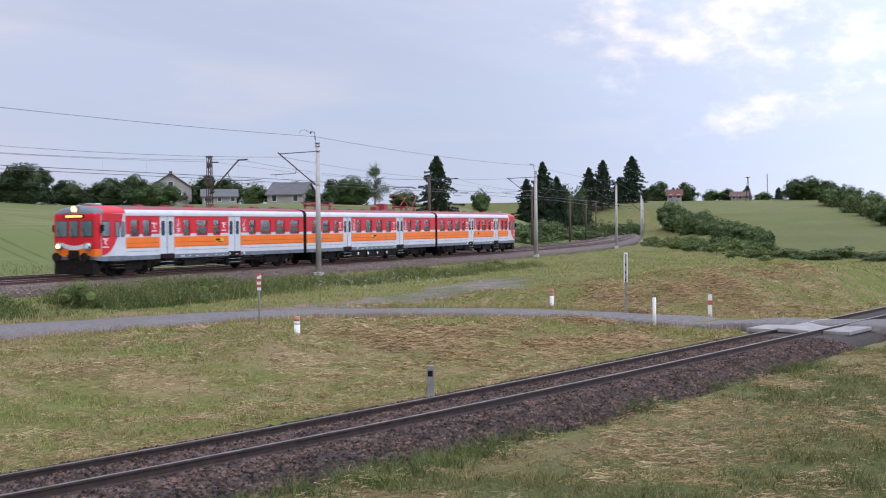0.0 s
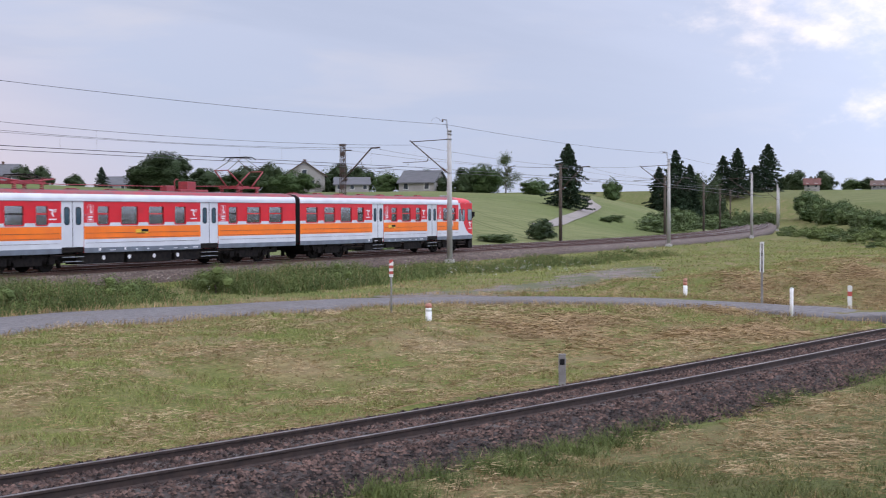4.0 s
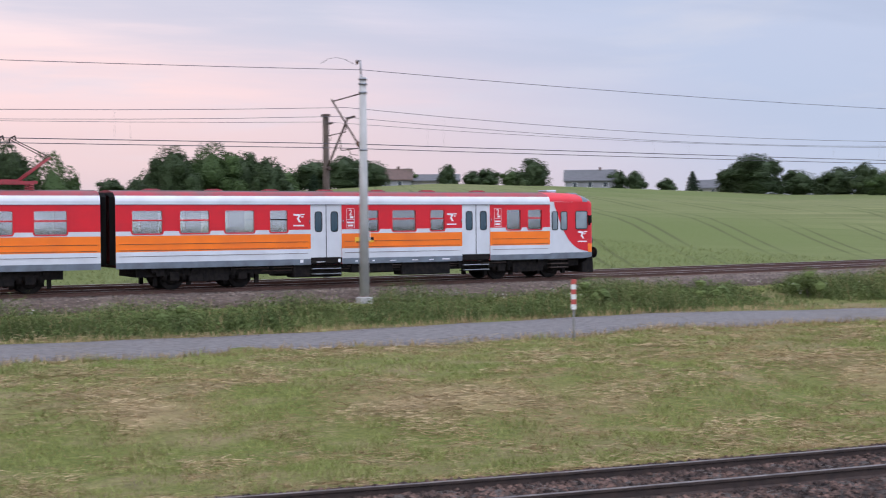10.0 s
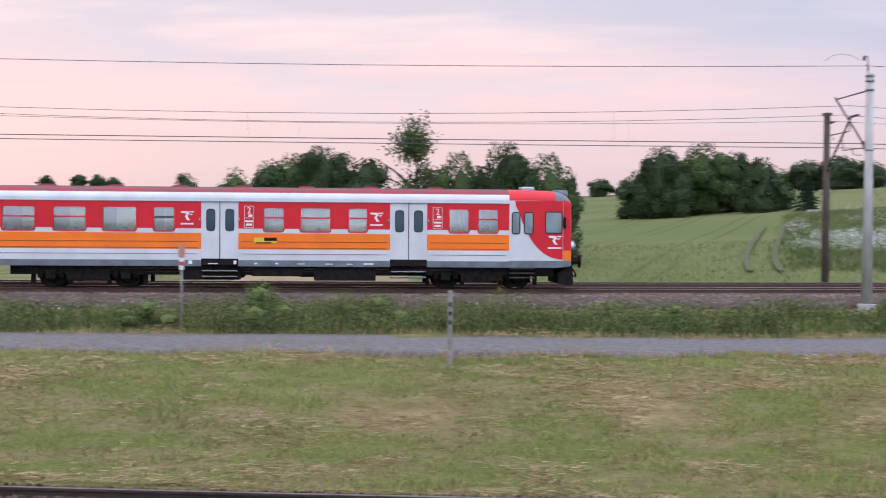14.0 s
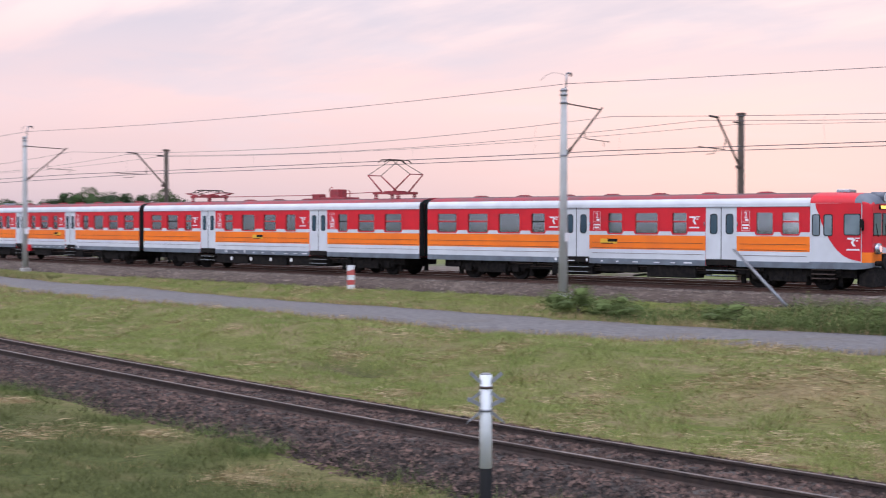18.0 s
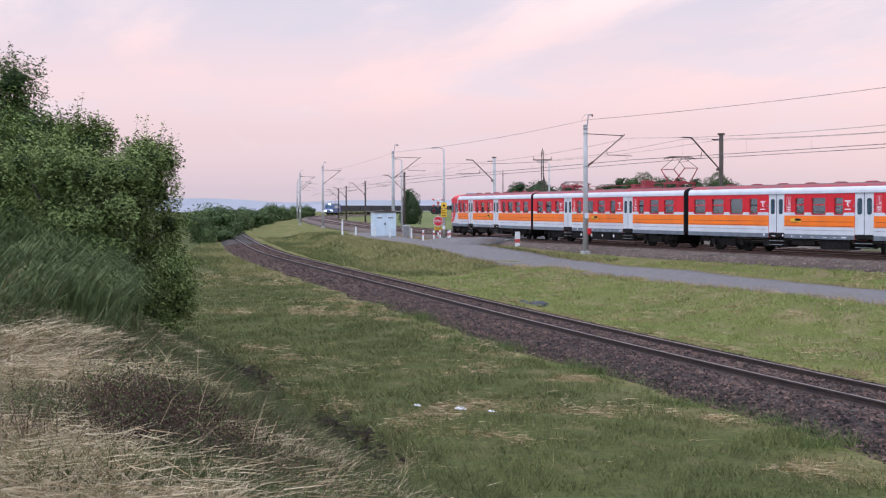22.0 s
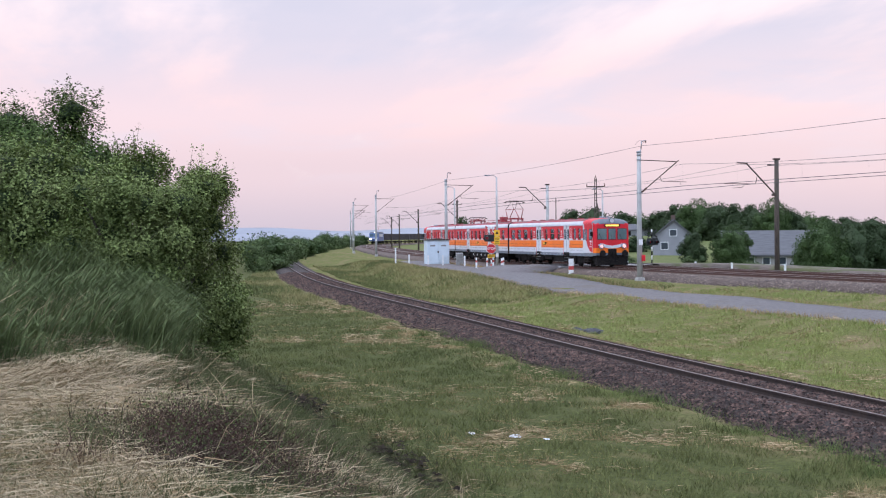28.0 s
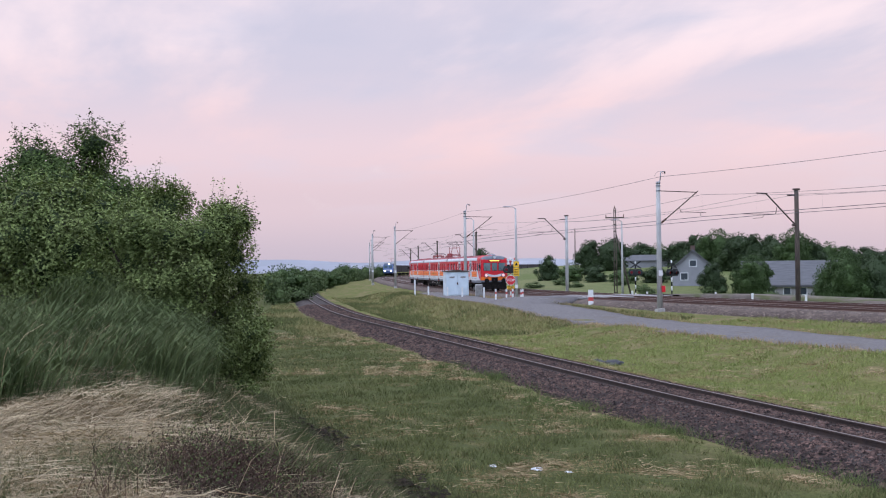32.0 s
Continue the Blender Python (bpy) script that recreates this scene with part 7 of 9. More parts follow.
def inner_mass(blobs, k, rng):
    """Rough lumps inside the crown, where the leaves are too dense to see through."""
    bm = bmesh.new()
    bmesh.ops.create_icosphere(bm, subdivisions=1, radius=1.0)
    unit = np.array([v.co[:] for v in bm.verts])
    tri = np.array([[v.index for v in f.verts] for f in bm.faces])
    bm.free()
    vs, fs = [], []
    for j, b in enumerate(blobs):
        w = 1 + 0.22 * np.sin(unit[:, 0] * 7 + j * 1.3) * np.cos(unit[:, 1] * 6 - j) + rng.uniform(-0.12, 0.12, len(unit))
        vs.append(np.array(b[:3]) + unit * np.array(b[3:6]) * (k * w)[:, None])
        fs.append(tri + j * len(unit))
    return np.vstack(vs), np.vstack(fs)


def blob_points(blobs, n, rng, rough=0.25, shell=0.55):
    w = np.array([b[3] * b[4] + b[3] * b[5] + b[4] * b[5] for b in blobs])
    k = rng.choice(len(blobs), n, p=w / w.sum())
    d = rng.normal(size=(n, 3))
    d /= np.linalg.norm(d, axis=1)[:, None]
    bump = 1 + rough * (np.sin(d[:, 0] * 7 + k * 1.3) * np.cos(d[:, 1] * 6 - k) + 0.7 * np.sin(d[:, 2] * 9 + d[:, 0] * 5 + k * 2.1))
    r = (shell + (1 - shell) * rng.uniform(0, 1, n) ** 0.6) * bump
    b = np.array(blobs)
    return b[k, :3] + d * b[k, 3:6] * r[:, None]


def trunk_bm(h, r, limbs, rng, spread=0.3, lo=0.3):
    bm = bmesh.new()
    pts = [Vector((0, 0, -0.05 * h))]
    for k in range(1, 6):
        pts.append(Vector((rng.uniform(-1, 1) * 0.02 * h, rng.uniform(-1, 1) * 0.02 * h, h * k / 5 * 0.85)))
    for k in range(5):
        bm_tube(bm, pts[k], pts[k + 1], r * (1 - k / 6), r * (1 - (k + 1) / 6), seg=7, caps=False)
    for k in range(limbs):
        z = rng.uniform(lo, 0.75)
        a = rng.uniform(0, math.tau)
        base = Vector((0, 0, z * h * 0.85))
        l = rng.uniform(0.5, 1.0) * spread
        end = base + Vector((math.cos(a) * l, math.sin(a) * l, rng.uniform(0.1, 0.25) * h))
        mid = base.lerp(end, 0.5) + Vector((0, 0, 0.03 * h))
        bm_tube(bm, base, mid, r * 0.4, r * 0.28, seg=5, caps=False)
        bm_tube(bm, mid, end, r * 0.28, r * 0.1, seg=5, caps=False)
    return bm


VARIANTS = {}


def make_variant(key, kind, seed, n, leaf, mat):
    """Unit trees: 1 m high, crown about 1 m across; they are stretched where they are planted."""
    rng = np.random.default_rng(seed)
    blobs = []
    if kind == "round":
        blobs = [(0, 0, 0.55, 0.30, 0.30, 0.38), (0, 0, 0.28, 0.36, 0.36, 0.24)]
        for k in range(19):
            a = rng.uniform(0, math.tau)
            q = 0.40 * rng.uniform(0.1, 1.0) ** 0.6
            s = rng.uniform(0.09, 0.16)
            dome = 0.20 + 0.78 * math.sqrt(1 - (q / 0.47) ** 2) - s
            blobs.append((math.cos(a) * q, math.sin(a) * q, 0.12 + max(dome - 0.12, 0.05) * rng.uniform(0.0, 1.0) ** 0.6, s, s, s * 0.9))
        p = blob_points(blobs, n, rng, 0.13, 0.80)
        bm = trunk_bm(0.8, 0.025, 6, rng, 0.3)
    elif kind == "open":
        for k in range(17):
            a = rng.uniform(0, math.tau)
            z = rng.uniform(0.22, 0.93)
            q = rng.uniform(0.05, 0.38) * (1.15 - z)
            s = rng.uniform(0.07, 0.15)
            blobs.append((math.cos(a) * q, math.sin(a) * q, z, s, s, s))
        p = blob_points(blobs, n, rng, 0.45, 0.3)
        bm = trunk_bm(1.0, 0.022, 14, rng, 0.34)
    elif kind == "conifer":
        pts = []
        for k in range(150):
            z = (k + rng.uniform(0, 1)) / 150
            l = ((1 - z) ** 0.68 * 0.46 + 0.015) * rng.uniform(0.5, 1.15)
            a = k * 2.4 + rng.uniform(-0.4, 0.4)
            u = rng.uniform(0.08, 1, max(8, int(n / 150 * (1.5 - z)))) ** 0.7
            side = rng.normal(size=len(u)) * 0.055 * (1.15 - u) * (1.3 - z)
            pts.append(np.c_[np.cos(a) * u * l - np.sin(a) * side, np.sin(a) * u * l + np.cos(a) * side, 0.05 + z * 0.95 - 0.10 * u ** 1.5 * (1.1 - z) + 0.05 * u ** 3 * (1 - z) + rng.normal(size=len(u)) * 0.006])
        p = np.vstack(pts)
        bm = trunk_bm(1.14, 0.02, 0, rng)
    elif kind == "shrub":
        for k in range(12):
            a = rng.uniform(0, math.tau)
            q = rng.uniform(0.0, 0.36)
            s = rng.uniform(0.14, 0.24)
            blobs.append((math.cos(a) * q, math.sin(a) * q, rng.uniform(0.10, 0.72 - q * 0.6), s, s, s))
        p = blob_points(blobs, n, rng, 0.16, 0.70)
        bm = trunk_bm(0.5, 0.02, 6, rng, 0.28, 0.1)
    v, f = leaf_tris(p, leaf, rng)
    if kind in ("round", "shrub"):
        v2, f2 = inner_mass(blobs, 0.80 if kind == "round" else 0.55, rng)
        v, f = np.vstack([v, v2]), np.vstack([f, f2 + len(v)])
    VARIANTS[key] = (to_mesh("trunk", bm, M["bark"]), np_mesh("crown", v, f, [M[mat]]))


def plant(key, x, y, h, w, name="tree", label="", category="tree", group="", z=None, turn=None):
    tm, cm = VARIANTS[key]
    zz = gz(x, y) - 0.15 if z is None else z
    ob = empty(name, pose(x, y, zz, 0, 0, random.uniform(0, 360) if turn is None else turn), label, category, group)
    for nm, me in (("trunk", tm), ("crown", cm)):
        o = new(nm, me)
        o.parent = ob
        o.scale = (w, w, h)
    return ob


def build_trees():
    for k in range(4):
        make_variant("round%d" % k, "round", 20 + k, 5200, 0.018, "leaf_dark" if k < 3 else "leaf_mid")
    make_variant("big", "round", 31, 22000, 0.0120, "leaf_dark")
    make_variant("mid", "round", 33, 22000, 0.0120, "leaf_mid")
    make_variant("open", "open", 35, 7000, 0.0125, "leaf_pale")
    for k in range(3):
        make_variant("fir%d" % k, "conifer", 40 + k, 11000, 0.019, "needle")
    for k in range(3):
        make_variant("shrub%d" % k, "shrub", 50 + k, 3400, 0.023, "leaf_scrub")
    make_variant("weed", "shrub", 61, 5000, 0.0145, "grass_lush")
    D = "dense dark green broadleaf tree at the field's edge"
    F = "tall dark pointed spruce"
    S = "low bushy green shrub on the slope"

    def t(key, az, r, top, w, label=D, name="tree", group="trees of the village", base=None):
        x, y = r * math.sin(radians(az)), r * math.cos(radians(az))
        g = gz(x, y)
        w = w * (1.18 if key.startswith("fir") else 1.12)
        h = max(top - g, 1.0) + 0.35
        sink = 0.0 if key.startswith(("fir", "open")) else 0.13 * h
        plant(key, x, y, h + sink, w, name, label, "tree" if name == "tree" else "shrub", group, g - 0.15 - sink)

    # village behind the wheat field
    for key, az, r, top, w in (("big", 28.6, 258, 15.2, 14), ("round0", 30.4, 262, 12.0, 9), ("round1", 32.0, 262, 12.4, 9.5), ("round2", 33.1, 255, 13.0, 6), ("mid", 34.0, 245, 11.0, 8.5), ("round0", 36.0, 272, 13.4, 10),
                               ("round1", 37.0, 280, 13.0, 8), ("round3", 38.1, 275, 11.9, 8), ("round2", 22.8, 320, 14.6, 6.0), ("round0", 23.6, 315, 14.2, 6.4), ("fir1", 26.0, 300, 13.0, 4.2), ("round1", 19.2, 290, 16.4, 9.5),
                               ("round3", 18.3, 292, 14.2, 6.5), ("round2", 17.2, 300, 14.5, 7), ("round1", 16.5, 302, 14.0, 6), ("round0", 15.4, 300, 15.6, 5.5), ("round3", 13.7, 310, 15.0, 6), ("round0", 12.2, 262, 14.8, 9),
                               ("round1", 10.9, 258, 15.6, 11), ("round2", 9.6, 262, 15.0, 10), ("round3", 8.6, 262, 13.2, 8), ("round1", 41.5, 255, 11.8, 6), ("mid", 42.3, 256, 12.6, 8), ("open", 43.3, 262, 14.3, 7), ("round0", 39.8, 270, 12.0, 5),
                               ("round2", 40.4, 262, 10.2, 5), ("round3", 44.6, 262, 9.8, 7), ("round2", 31.2, 275, 11.0, 5), ("round3", 47.9, 300, 11.0, 5), ("round0", 35.2, 262, 10.8, 5), ("round2", 24.9, 318, 12.4, 5)):
        t(key, az, r, top, w)
    # group in the hollow
    for key, az, r, top, w in (("big", 3.6, 166, 12.4, 8), ("mid", 5.3, 170, 13.0, 9), ("round0", 6.6, 172, 12.0, 7), ("round1", 7.7, 164, 10.8, 6), ("round2", 2.6, 170, 9.5, 6), ("fir2", 9.65, 160, 8.0, 3.2), ("round3", 8.5, 168, 8.2, 5)):
        t(key, az, r, top, w, "dark green broadleaf tree in the hollow", group="trees in the hollow")
    # clump close behind the line
    t("open", -7.2, 79, 8.2, 7.2, "thin pale-leaved tree with gaps in its crown", group="trees behind the line")
    for key, az, r, top, w in (("mid", -5.2, 78, 6.8, 4.6), ("big", -3.2, 77, 7.4, 5.2), ("mid", -1.3, 79, 6.8, 4.6), ("round0", -6.3, 82, 5.6, 4)):
        t(key, az, r, top, w, "dark green broadleaf tree close behind the railway", group="trees behind the line")
    for key, az, r, top, w in (("round1", -9.2, 172, 11.0, 9), ("round0", -10.3, 172, 11.8, 9), ("big", -11.2, 168, 12.4, 9), ("mid", -12.2, 170, 11.4, 9), ("round2", -13.3, 172, 10.6, 8), ("round3", -14.8, 200, 10.6, 6), ("round1", -16.9, 210, 10.0, 6), ("round2", 1.0, 400, 16.0, 9), ("round0", 2.2, 400, 15.5, 9), ("round1", -9.6, 160, 8.0, 6)):
        t(key, az, r, top, w, "dark green broadleaf tree by the field", group="trees by the field")
    for az, top in ((-22.6, 16.8), (-21.3, 17.2), (-20.5, 17.4), (-19.9, 16.5)):
        t("round%d" % (int(top * 10) % 3), az, 450, top, 7, "small far round tree on the ridge", group="trees on the ridge")
    # east: spruces and the wooded bend
    for key, az, r, top, w in (("fir0", 46.0, 215, 13.6, 8.6), ("fir1", 50.6, 330, 17.9, 11.5), ("fir2", 49.9, 335, 14.0, 9), ("fir0", 51.2, 335, 14.5, 9), ("fir2", 52.6, 402, 19.5, 10), ("fir0", 53.2, 400, 21.6, 11.0), ("fir1", 54.45, 420, 23.7, 12.0), ("fir2", 53.9, 415, 17.0, 9)):
        t(key, az, r, top, w, F, group="spruces by the bend")
    for key, az, r, top, w in (("round0", 51.6, 345, 14.0, 8), ("round1", 52.2, 350, 13.5, 8), ("round2", 50.9, 340, 12.5, 7), ("round1", 55.6, 450, 17.2, 9), ("round0", 56.75, 450, 16.8, 9), ("round3", 57.8, 460, 14.4, 8), ("round2", 58.5, 460, 14.6, 7), ("fir1", 59.3, 470, 15.4, 5), ("fir0", 60.6, 455, 14.2, 5),
                               ("round0", 61.2, 430, 16.8, 9), ("mid", 61.9, 430, 17.6, 11), ("round1", 62.6, 432, 16.0, 9), ("round2", 55.1, 470, 15.5, 7), ("fir2", 56.2, 470, 15.0, 5), ("round3", 60.0, 470, 13.6, 7)):
        t(key, az, r, top, w, "dark broadleaf tree on the hill", group="trees on the hill")
    rng = random.Random(5)
    for k in range(34):  # scrub along the inside of the bend
        az = rng.uniform(49.6, 54.6)
        r = np.interp(az, [49.6, 54.6], [190, 300]) + rng.uniform(0, 40)
        x, y = r * math.sin(radians(az)), r * math.cos(radians(az))
        plant("shrub%d" % (k % 3), x, y, rng.uniform(2.4, 5.0), rng.uniform(4, 7), "shrub", S, "shrub", "scrub on the slope")
    for k in range(70):  # the hedge that climbs between the fields
        u = rng.uniform(0, 1) ** 0.8
        az = np.interp(u, [0, 0.5, 1], [56.0, 57.7, 60.0]) + rng.uniform(-0.35, 0.35)
        r = np.interp(u, [0, 0.5, 1], [345, 270, 195]) + rng.uniform(-12, 12)
        x, y = r * math.sin(radians(az)), r * math.cos(radians(az))
        hh = rng.uniform(0.75, 1.25) * np.interp(u, [0, 0.3, 1], [6.0, 5.0, 2.4])
        plant("shrub%d" % (k % 3) if k % 4 else "round3", x, y, hh, hh * rng.uniform(0.9, 1.3), "shrub", "bushy green hedge shrub between the fields", "shrub", "hedge between the fields")
    for k in range(70):  # pale scrub right of the line, near the bend
        u = rng.uniform(0, 1)
        az = np.interp(u, [0, 1], [54.9, 60.2])
        r = np.interp(u, [0, 1], [235, 165]) + rng.uniform(-40, 14)
        x, y = r * math.sin(radians(az)), r * math.cos(radians(az))
        hh = rng.uniform(0.8, 2.1)
        plant("weed" if k % 3 else "shrub%d" % (k % 2), x, y, hh, hh * rng.uniform(1.2, 1.9), "shrub", S, "shrub", "scrub on the slope")
    for k in range(10):
        az = 60.6 + 0.48 * k
        r = 140 - 1.6 * k + rng.uniform(-6, 6)
        x, y = r * math.sin(radians(az)), r * math.cos(radians(az))
        plant("shrub%d" % (k % 2), x, y, rng.uniform(1.0, 1.7), rng.uniform(2.5, 4.5), "shrub", "low dark bush at the lower field edge", "shrub", "bushes at the field edge")
    for k in range(14):
        az = 62.6 + 0.22 * k
        r = 400 - 8 * k + rng.uniform(-8, 8)
        x, y = r * math.sin(radians(az)), r * math.cos(radians(az))
        plant("shrub%d" % (k % 3) if k % 4 else "round3", x, y, rng.uniform(5, 8), rng.uniform(7, 10), "tree", "green tree in the row up the hill", "tree", "row of trees up the hill")
    # bushes beside the far track
    plant("round0", 100.1, 100.8, 2.7, 4.2, "shrub", "dense dark round bush beyond the tracks", "shrub", "bushes beyond the tracks")
    for x, y, h, w in ((88.8, 96.3, 1.3, 4.5), (93, 98.6, 1.1, 3.2), (156, 132, 3.0, 4.6), (156, 140.5, 1.6, 4.2), (150, 137, 1.2, 3.4), (60, 79.5, 1.4, 2.4), (64, 81.5, 2.2, 3.4), (76, 86.5, 1.2, 2.4), (70, 84, 1.3, 2.2)):
        plant("shrub1", x, y, h, w, "shrub", "low green bush beyond the tracks", "shrub", "bushes beyond the tracks")
    # west, below the crossing
    for key, az, r, top, w in (("round0", -65.5, 300, 9.0, 10), ("round1", -66.4, 300, 8.6, 8), ("round2", -64.3, 330, 8.4, 9), ("round3", -63.4, 330, 8.0, 9), ("round1", -62.6, 320, 8.2, 9), ("round0", -61.7, 262, 8.6, 9), ("mid", -60.9, 260, 9.6, 9),
                               ("round2", -60.1, 255, 8.6, 8), ("round1", -59.4, 250, 8.2, 8), ("round0", -58.6, 245, 8.0, 8), ("mid", -57.8, 240, 9.0, 8), ("round2", -57.1, 250, 7.2, 7), ("round3", -56.4, 260, 6.6, 7), ("round0", -55.6, 265, 5.8, 8), ("round1", -54.8, 270, 5.6, 8), ("round2", -53.8, 270, 5.4, 8),
                               ("mid", -59.5, 160, 3.6, 5.6), ("round1", -61.2, 168, 2.8, 4), ("mid", -55.8, 148, 4.2, 6), ("round0", -54.6, 150, 3.8, 6), ("round2", -53.4, 152, 3.6, 6), ("round1", -52.2, 155, 3.2, 6), ("round3", -56.6, 154, 2.4, 4), ("round2", -63.6, 200, 2.2, 5), ("round3", -65, 210, 2.0, 5), ("round1", -66.2, 215, 2.6, 5), ("round3", -67.2, 225, 3.0, 5), ("round0", -68.2, 240, 4.6, 5),
                               ("round0", -50.5, 200, 4.0, 8), ("round1", -48.5, 230, 4.6, 9), ("round2", -46, 260, 5.0, 9), ("round0", -43.5, 280, 5.6, 9), ("round3", -41.5, 300, 6.4, 9), ("round1", -39, 320, 7.4, 9), ("round2", -36.5, 330, 8.4, 8), ("round0", -71.0, 250, 6.4, 5)):
        t(key, az, r, top, w, "dark green broadleaf tree below the crossing", group="trees below the crossing")
    for k in range(26):  # low scrub north of the crossing
        az = rng.uniform(-71, -56)
        r = rng.uniform(135, 210)
        x, y = r * math.sin(radians(az)), r * math.cos(radians(az))
        if near_line(MAIN, MAIN_N, np.array([x]), np.array([y]))[0][0] > 16:
            plant("shrub%d" % (k % 3), x, y, rng.uniform(0.9, 2.0), rng.uniform(2, 4), "shrub", "low green bush in the rough meadow", "shrub", "bushes in the meadow")
    for k in range(7, 40):  # hedge along the single track, far west
        az = np.interp(k, [0, 39], [-81.0, -75.6]) + rng.uniform(-0.15, 0.15)
        r = np.interp(k, [0, 12, 39], [105, 165, 430]) + rng.uniform(-8, 8)
        x, y = r * math.sin(radians(az)), r * math.cos(radians(az))
        plant("shrub%d" % (k % 3) if k % 3 else "round3", x, y, rng.uniform(3.6, 5.4), rng.uniform(4.5, 7), "shrub", "tall green hedge shrub beside the single track", "shrub", "hedge beside the single track")


build_trees()


def big_bush(x, y, blobs, n, leaf, mat, label, seed):
    """A near bush: many limbs, twigs that reach out of the crown, and single leaves."""
    rng = np.random.default_rng(seed)
    z0 = gz(x, y)
    ob = empty("bush", pose(x, y, z0 - 0.1), label, "bush", "bushes on the bank")
    bm = bmesh.new()
    for b in blobs:
        base = Vector((rng.uniform(-0.4, 0.4), rng.uniform(-0.4, 0.4), 0))
        end = Vector(b[:3])
        mid = base.lerp(end, 0.55) + Vector((0, 0, 0.2))
        bm_tube(bm, base, mid, 0.05, 0.035, seg=6, caps=False)
        bm_tube(bm, mid, end, 0.035, 0.015, seg=5, caps=False)
    part("trunk", bm, M["bark"], ob)
    p = blob_points(blobs, n, rng, 0.3, 0.45)
    # shoots standing out of the crown
    shoots = []
    tb = bmesh.new()
    for k in range(240):
        b = blobs[rng.integers(len(blobs))]
        d = rng.normal(size=3)
        d[2] = abs(d[2]) + 0.3
        d /= np.linalg.norm(d)
        root = np.array(b[:3]) + d * np.array(b[3:6]) * 0.8
        tip = root + (d + rng.normal(size=3) * 0.35 + np.array([0, 0, 0.35])) * rng.uniform(0.15, 0.5)
        bm_tube(tb, Vector(root), Vector(tip), 0.005, 0.002, seg=3, caps=False)
        u = rng.uniform(0, 1, 26)[:, None]
        shoots.append(root + (tip - root) * u + rng.normal(size=(26, 3)) * 0.05)
    part("twigwork", tb, M["bark"], ob)["kind"] = "stuff"
    # each point carries a sprig of leaves, most of them facing the sky
    mid = np.array([b[:3] for b in blobs]).mean(0)
    out = p - mid
    out /= np.linalg.norm(out, axis=1)[:, None] + 1e-9
    rise = out * 0.7 + np.array([0, 0, 0.8]) + rng.normal(size=p.shape) * 0.35
    u = rng.uniform(-0.5, 0.5, (len(p), 7, 1))
    q = (p[:, None, :] + rise[:, None, :] * u * leaf * 6 + rng.normal(size=(len(p), 7, 3)) * leaf * 0.9).reshape(-1, 3)
    q = np.vstack([q] + shoots)
    q = q[q[:, 2] > -1.0]
    nor = (q - mid) / (np.linalg.norm(q - mid, axis=1)[:, None] + 1e-9) * 0.5 + np.array([0, 0, 0.75]) + rng.normal(size=q.shape) * 0.55
    a = np.cross(nor, rng.normal(size=q.shape))
    a /= np.linalg.norm(a, axis=1)[:, None] + 1e-9
    b = np.cross(nor, a)
    b /= np.linalg.norm(b, axis=1)[:, None] + 1e-9
    sz = (leaf * rng.uniform(0.55, 1.3, len(q)))[:, None]
    v = np.stack([q - a * sz, q + a * sz * 0.6 + b * sz * 0.6, q + a * sz * 0.6 - b * sz * 0.6], 1).reshape(-1, 3)
    o = new("crown", np_mesh("crown", v, np.arange(len(v)).reshape(-1, 3), [M[mat]]))
    o.parent = ob
    # dark lumps added inside the crown to block light and deepen its shade
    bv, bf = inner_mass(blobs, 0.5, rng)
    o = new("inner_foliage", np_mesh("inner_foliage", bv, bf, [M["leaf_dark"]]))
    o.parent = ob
    return ob


def make_blobs(seed, cx, cy, w, d, h, n, lo=0.4, size=(0.5, 0.8)):
    """Lumps of a crown inside a rounded hill of width w, depth d and height h."""
    rng = np.random.default_rng(seed)
    out = []
    while len(out) < n:
        u, v = rng.uniform(-1, 1), rng.uniform(-1, 1)
        q = u * u + v * v
        if q > 1:
            continue
        s = rng.uniform(*size) * (1 - 0.25 * q)
        top = h * math.sqrt(1.0 - 0.5 * q) - s
        out.append((cx + u * (w / 2 - s * 0.6), cy + v * (d / 2 - s * 0.6), lo + (top - lo) * rng.uniform(0, 1) ** 0.7, s, s, s * rng.uniform(0.8, 1.05)))
    return out


def build_near_bushes():
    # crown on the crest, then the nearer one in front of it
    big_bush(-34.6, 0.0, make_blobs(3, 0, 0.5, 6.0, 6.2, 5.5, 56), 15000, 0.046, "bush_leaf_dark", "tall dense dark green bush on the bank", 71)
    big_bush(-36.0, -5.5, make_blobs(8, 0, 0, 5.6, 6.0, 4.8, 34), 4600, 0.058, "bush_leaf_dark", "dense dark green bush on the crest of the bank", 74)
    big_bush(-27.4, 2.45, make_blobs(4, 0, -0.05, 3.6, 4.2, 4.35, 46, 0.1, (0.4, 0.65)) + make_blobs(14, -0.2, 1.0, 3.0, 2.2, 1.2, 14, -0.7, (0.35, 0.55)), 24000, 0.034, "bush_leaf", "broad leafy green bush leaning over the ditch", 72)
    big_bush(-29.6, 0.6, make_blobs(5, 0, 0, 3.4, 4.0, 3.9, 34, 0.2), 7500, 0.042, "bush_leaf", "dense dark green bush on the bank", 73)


build_near_bushes()


